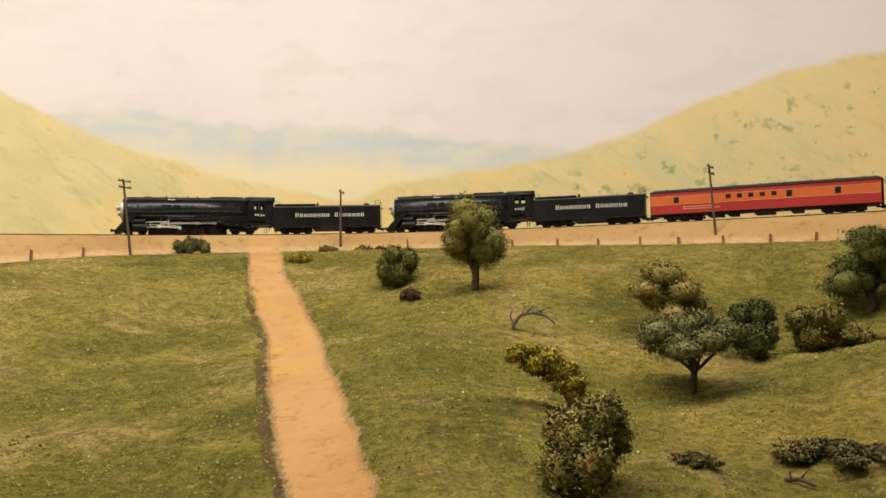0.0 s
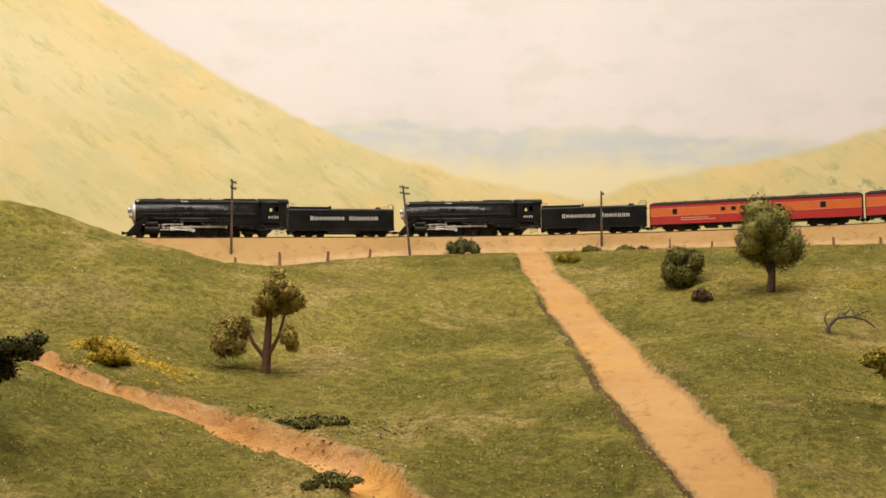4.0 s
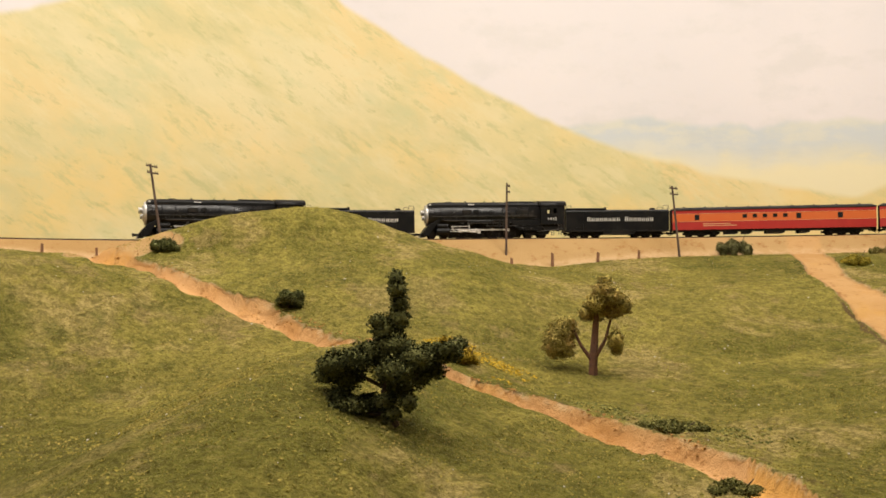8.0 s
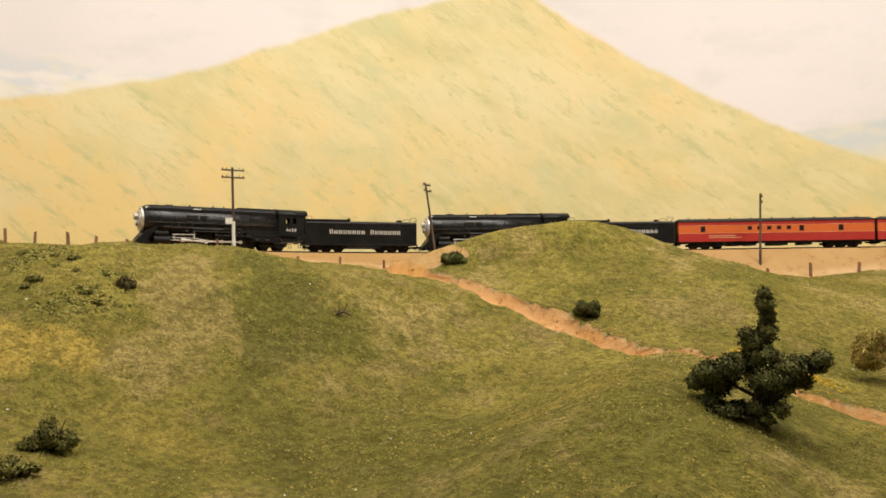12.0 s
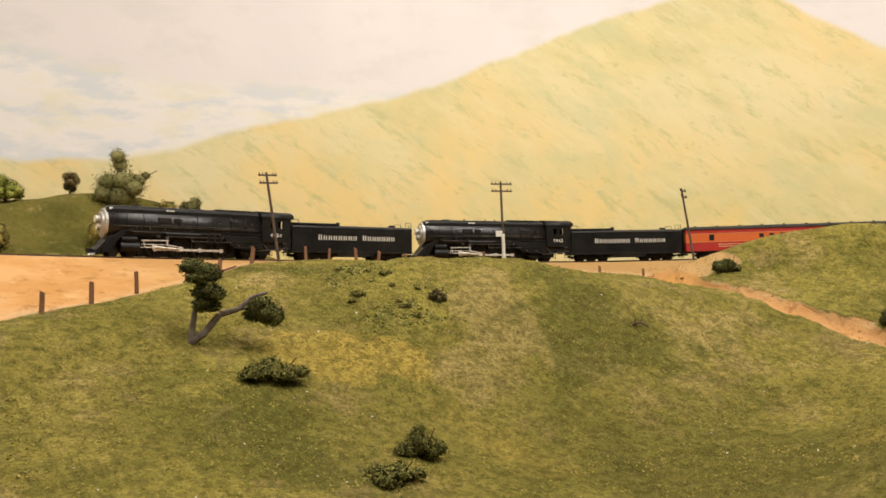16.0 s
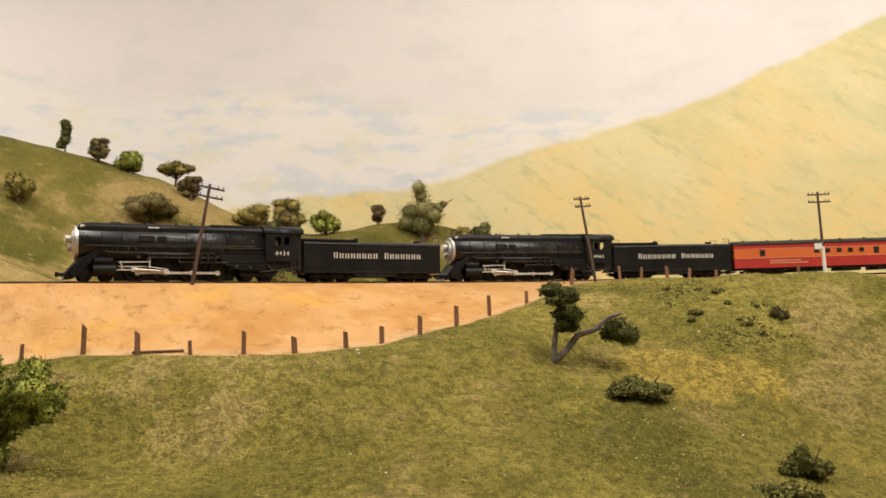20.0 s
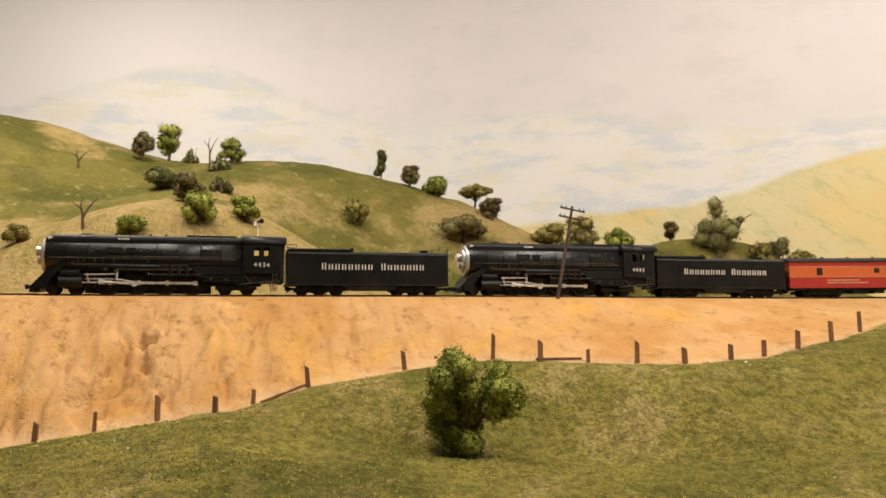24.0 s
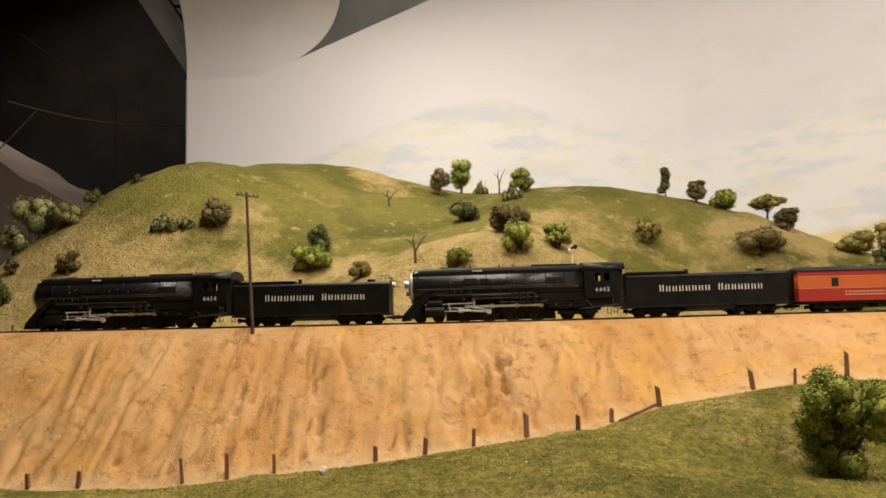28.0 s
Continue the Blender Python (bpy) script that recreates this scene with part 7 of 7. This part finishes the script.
signal = root("crossing_signal", "small white crossing signal with dark lamp head", "signal", "", pose(-1.217, -0.639, z_at(-1.217, -0.639), 0, 0, 95))
bm = bmesh.new()
rod(bm, (0, 0, -0.004), (0, 0, 0.027), 0.0007, 0.0006, 8)
part("mast", bm, WHITE, signal, "white mast")
bm = bmesh.new()
rod(bm, (-0.003, 0, 0.026), (0.004, 0, 0.029), 0.0012, 0.0012, 8)
rod(bm, (0.004, -0.001, 0.0285), (0.004, 0.001, 0.0285), 0.0028, 0.0028, 12)
part("lamp_head", bm, SOOT, signal, "dark lamp head")
bm = bmesh.new()
box(bm, -0.0045, -0.0012, -0.0015, 0.0015, 0.023, 0.0275, 0.0004)
part("relay_box", bm, WHITE, signal, "white relay box")


# ---- the room round the layout ----
def panel(name, label, category, x0, x1, y0, y1, z0, z1, mat):
    bm = bmesh.new()
    box(bm, x0, x1, y0, y1, z0, z1)
    me = bpy.data.meshes.new(name)
    bm.to_mesh(me)
    bm.free()
    me.materials.append(mat)
    return tagged(new(name, me), label, category, kind="structure")


DIM = worn("dark_room_paint", (0.035, 0.029, 0.028), (0.050, 0.042, 0.038), 3.0, 0.9)
GREYBLUE = worn("grey_ceiling", (0.22, 0.23, 0.23), (0.26, 0.26, 0.25), 4.0, 0.9)
BOARD = worn("grey_ceiling_board", (0.40, 0.40, 0.39), (0.46, 0.455, 0.44), 5.0, 0.9)
PLASTER = worn("bare_pink_plaster", (0.56, 0.43, 0.37), (0.46, 0.35, 0.30), 9.0, 0.95, 0.0, 0.001, 60.0)
panel("floor", "dark floor of the layout room", "floor", -6, 5, -6, 5, -1.25, -1.2, DIM)
panel("ceiling", "grey ceiling over the layout room", "ceiling", -6, 5, -6, 5, 1.9, 1.95, GREYBLUE)
panel("wall_west", "dark wall of the layout room", "wall", -6.05, -6, -6, 5, -1.2, 1.9, DIM)
panel("wall_east", "dark wall of the layout room", "wall", 5, 5.05, -6, 5, -1.2, 1.9, DIM)
panel("wall_north", "dark wall of the layout room", "wall", -6, 5, 5, 5.05, -1.2, 1.9, DIM)
panel("wall_south", "dark wall of the layout room", "wall", -6, 5, -6.05, -6, -1.2, 1.9, DIM)
panel("partition", "dark partition behind the end of the backdrop", "wall", -3.75, -3.70, -6, -1.2, -1.2, 1.9, DIM)


def wire(label, pts, sag, r, mat):
    bm = bmesh.new()
    way = []
    for a, b in zip(pts[:-1], pts[1:]):
        a, b = Vector(a), Vector(b)
        way += [a.lerp(b, i / 8) - Vector((0, 0, sag * 4 * (i / 8) * (1 - i / 8))) for i in range(8)]
    branch(bm, way + [Vector(pts[-1])], r, r)
    me = bpy.data.meshes.new("wire")
    bm.to_mesh(me)
    bm.free()
    me.materials.append(mat)
    tagged(new("wire", me), label, "wire")


CORD = worn("grey_cord", (0.26, 0.25, 0.24), (0.20, 0.19, 0.18), 40.0, 0.7)
wire("thin pale sagging wire in the dark room", ((-2.6, -2.647, 0.861), (-2.62, -1.90, 0.705)), 0.028, 0.0018, CORD)
wire("thin brown sagging wire beside the pale one", ((-2.6, -2.50, 0.806), (-2.62, -1.90, 0.722)), 0.024, 0.0014, POLE)
wire("dull cable running down a dark upright", ((-2.6, -2.61, 1.106), (-2.6, -2.225, 0.830), (-2.6, -2.220, 0.530)), 0.010, 0.0014, POLE)
wire("pale slanting cord in the dark room", ((-2.6, -2.535, 0.815), (-2.6, -2.70, 0.675)), 0.0, 0.0026, CORD)


def plate(name, label, category, corners, thick, mat):
    """A flat board with the given corners and a thickness away from the aisle."""
    bm = bmesh.new()
    q = [Vector(c) for c in corners]
    away = (q[1] - q[0]).cross(q[2] - q[0]).normalized() * thick
    front, rear = [bm.verts.new(c) for c in q], [bm.verts.new(c + away) for c in q]
    k = len(q)
    bm.faces.new(front)
    bm.faces.new(rear[::-1])
    for i in range(k):
        bm.faces.new((front[i], rear[i], rear[(i + 1) % k], front[(i + 1) % k]))
    bmesh.ops.recalc_face_normals(bm, faces=bm.faces[:])
    me = bpy.data.meshes.new(name)
    bm.to_mesh(me)
    bm.free()
    me.materials.append(mat)
    return tagged(new(name, me), label, category)


plate("ceiling_board", "grey slanting ceiling board behind the end of the backdrop", "board", ((-2.2, -1.70, 0.695), (-2.6, -2.33, 1.45), (-2.6, -1.80, 1.45), (-2.2, -1.62, 0.76)), 0.01, BOARD)
plate("ceiling_board", "pale grey board over the top of the backdrop", "board", ((-2.25, -1.55, 0.66), (-2.45, -1.55, 1.60), (-2.45, -0.20, 1.60), (-2.30, -0.20, 1.22)), 0.01, BOARD)
truss = root("open_truss", "dark perforated steel strip hanging from the ceiling board", "truss")
bm = bmesh.new()
a, b = Vector((-2.40, -1.94, 1.16)), Vector((-2.19, -1.66, 0.78))
side = Vector((0.0, 1.0, 0.30)).normalized() * 0.030
for k in (-1, 1):
    rod(bm, a + k * side, b + 0.25 * k * side, 0.006, 0.004, 6)
part("chord", bm, SOOT, truss)
for i in range(9):
    bm = bmesh.new()
    p, g = a.lerp(b, i / 9), 1 - 0.75 * i / 9
    rod(bm, p - g * side, a.lerp(b, (i + 0.6) / 9) + g * side, 0.005, 0.004, 6)
    part("web", bm, SOOT, truss)


def plaster_hill():
    """A bare plaster slope of the next layout, seen past the end of the backdrop."""
    xs, ys = np.linspace(-3.5, -2.45, 40), np.linspace(-3.6, -2.1, 50)
    gx, gy = np.meshgrid(xs, ys)
    x, y = gx.ravel(), gy.ravel()
    z = 0.50 + 0.52 * (-2.36 - y) + 0.02 * lattice(x, y, 0.2, 71) + 0.006 * lattice(x, y, 0.05, 72) - 0.35 * smooth(-2.9, -3.5, x)
    low = np.full(len(x), -1.2)
    n, m = len(xs), len(ys)
    i = (np.arange(m - 1)[:, None] * n + np.arange(n - 1)).ravel()
    f = np.column_stack([i, i + 1, i + 1 + n, i + n])
    k = len(x)
    rim = [j for j in range(n)] + [(j + 1) * n - 1 for j in range(1, m)] + [(m - 1) * n + j for j in range(n - 2, -1, -1)] + [j * n for j in range(m - 2, 0, -1)]
    skirt = [(p, q, q + k, p + k) for p, q in zip(rim, rim[1:] + rim[:1])]
    me = mesh_of("plaster_hill", np.concatenate([np.column_stack([x, y, z]), np.column_stack([x, y, low])]), np.concatenate([f, np.array(skirt)[:, ::-1]]), PLASTER)
    tagged(new("plaster_hill", me), "bare pinkish plaster hill of the neighbouring layout", "model hill")


plaster_hill()


def build_cove():
    """The loose end of the backdrop sheet, curling forward at its top."""
    rows, cols = 24, 24
    verts = []
    for layer in (0.0, 0.004):
        for i in range(rows + 1):
            q = i / rows
            for j in range(cols + 1):
                w = 7.584 - (0.174 + 0.22 * (1 - math.exp(-q / 0.17))) * j / cols
                x, y = np.interp(w, WW, WX), np.interp(w, WW, WY)
                ahead = 0.42 * q ** 2.4 + layer * (1 - q)
                verts.append((x + ahead * 0.95, y + ahead * 0.30, 0.63 + 0.40 * q - 0.14 * q * q + layer * q))
    k = (rows + 1) * (cols + 1)
    faces = [(l * k + i * (cols + 1) + j, l * k + i * (cols + 1) + j + 1, l * k + (i + 1) * (cols + 1) + j + 1, l * k + (i + 1) * (cols + 1) + j) for l in (0, 1) for i in range(rows) for j in range(cols)]
    me = mesh_of("cove", verts, faces, worn("white_sheet", (0.80, 0.762, 0.772), (0.77, 0.735, 0.745), 5.0, 0.85), True)
    tagged(new("cove", me), "white backdrop sheet end curling forward under the ceiling", "backdrop", kind="structure")


build_cove()


motions()
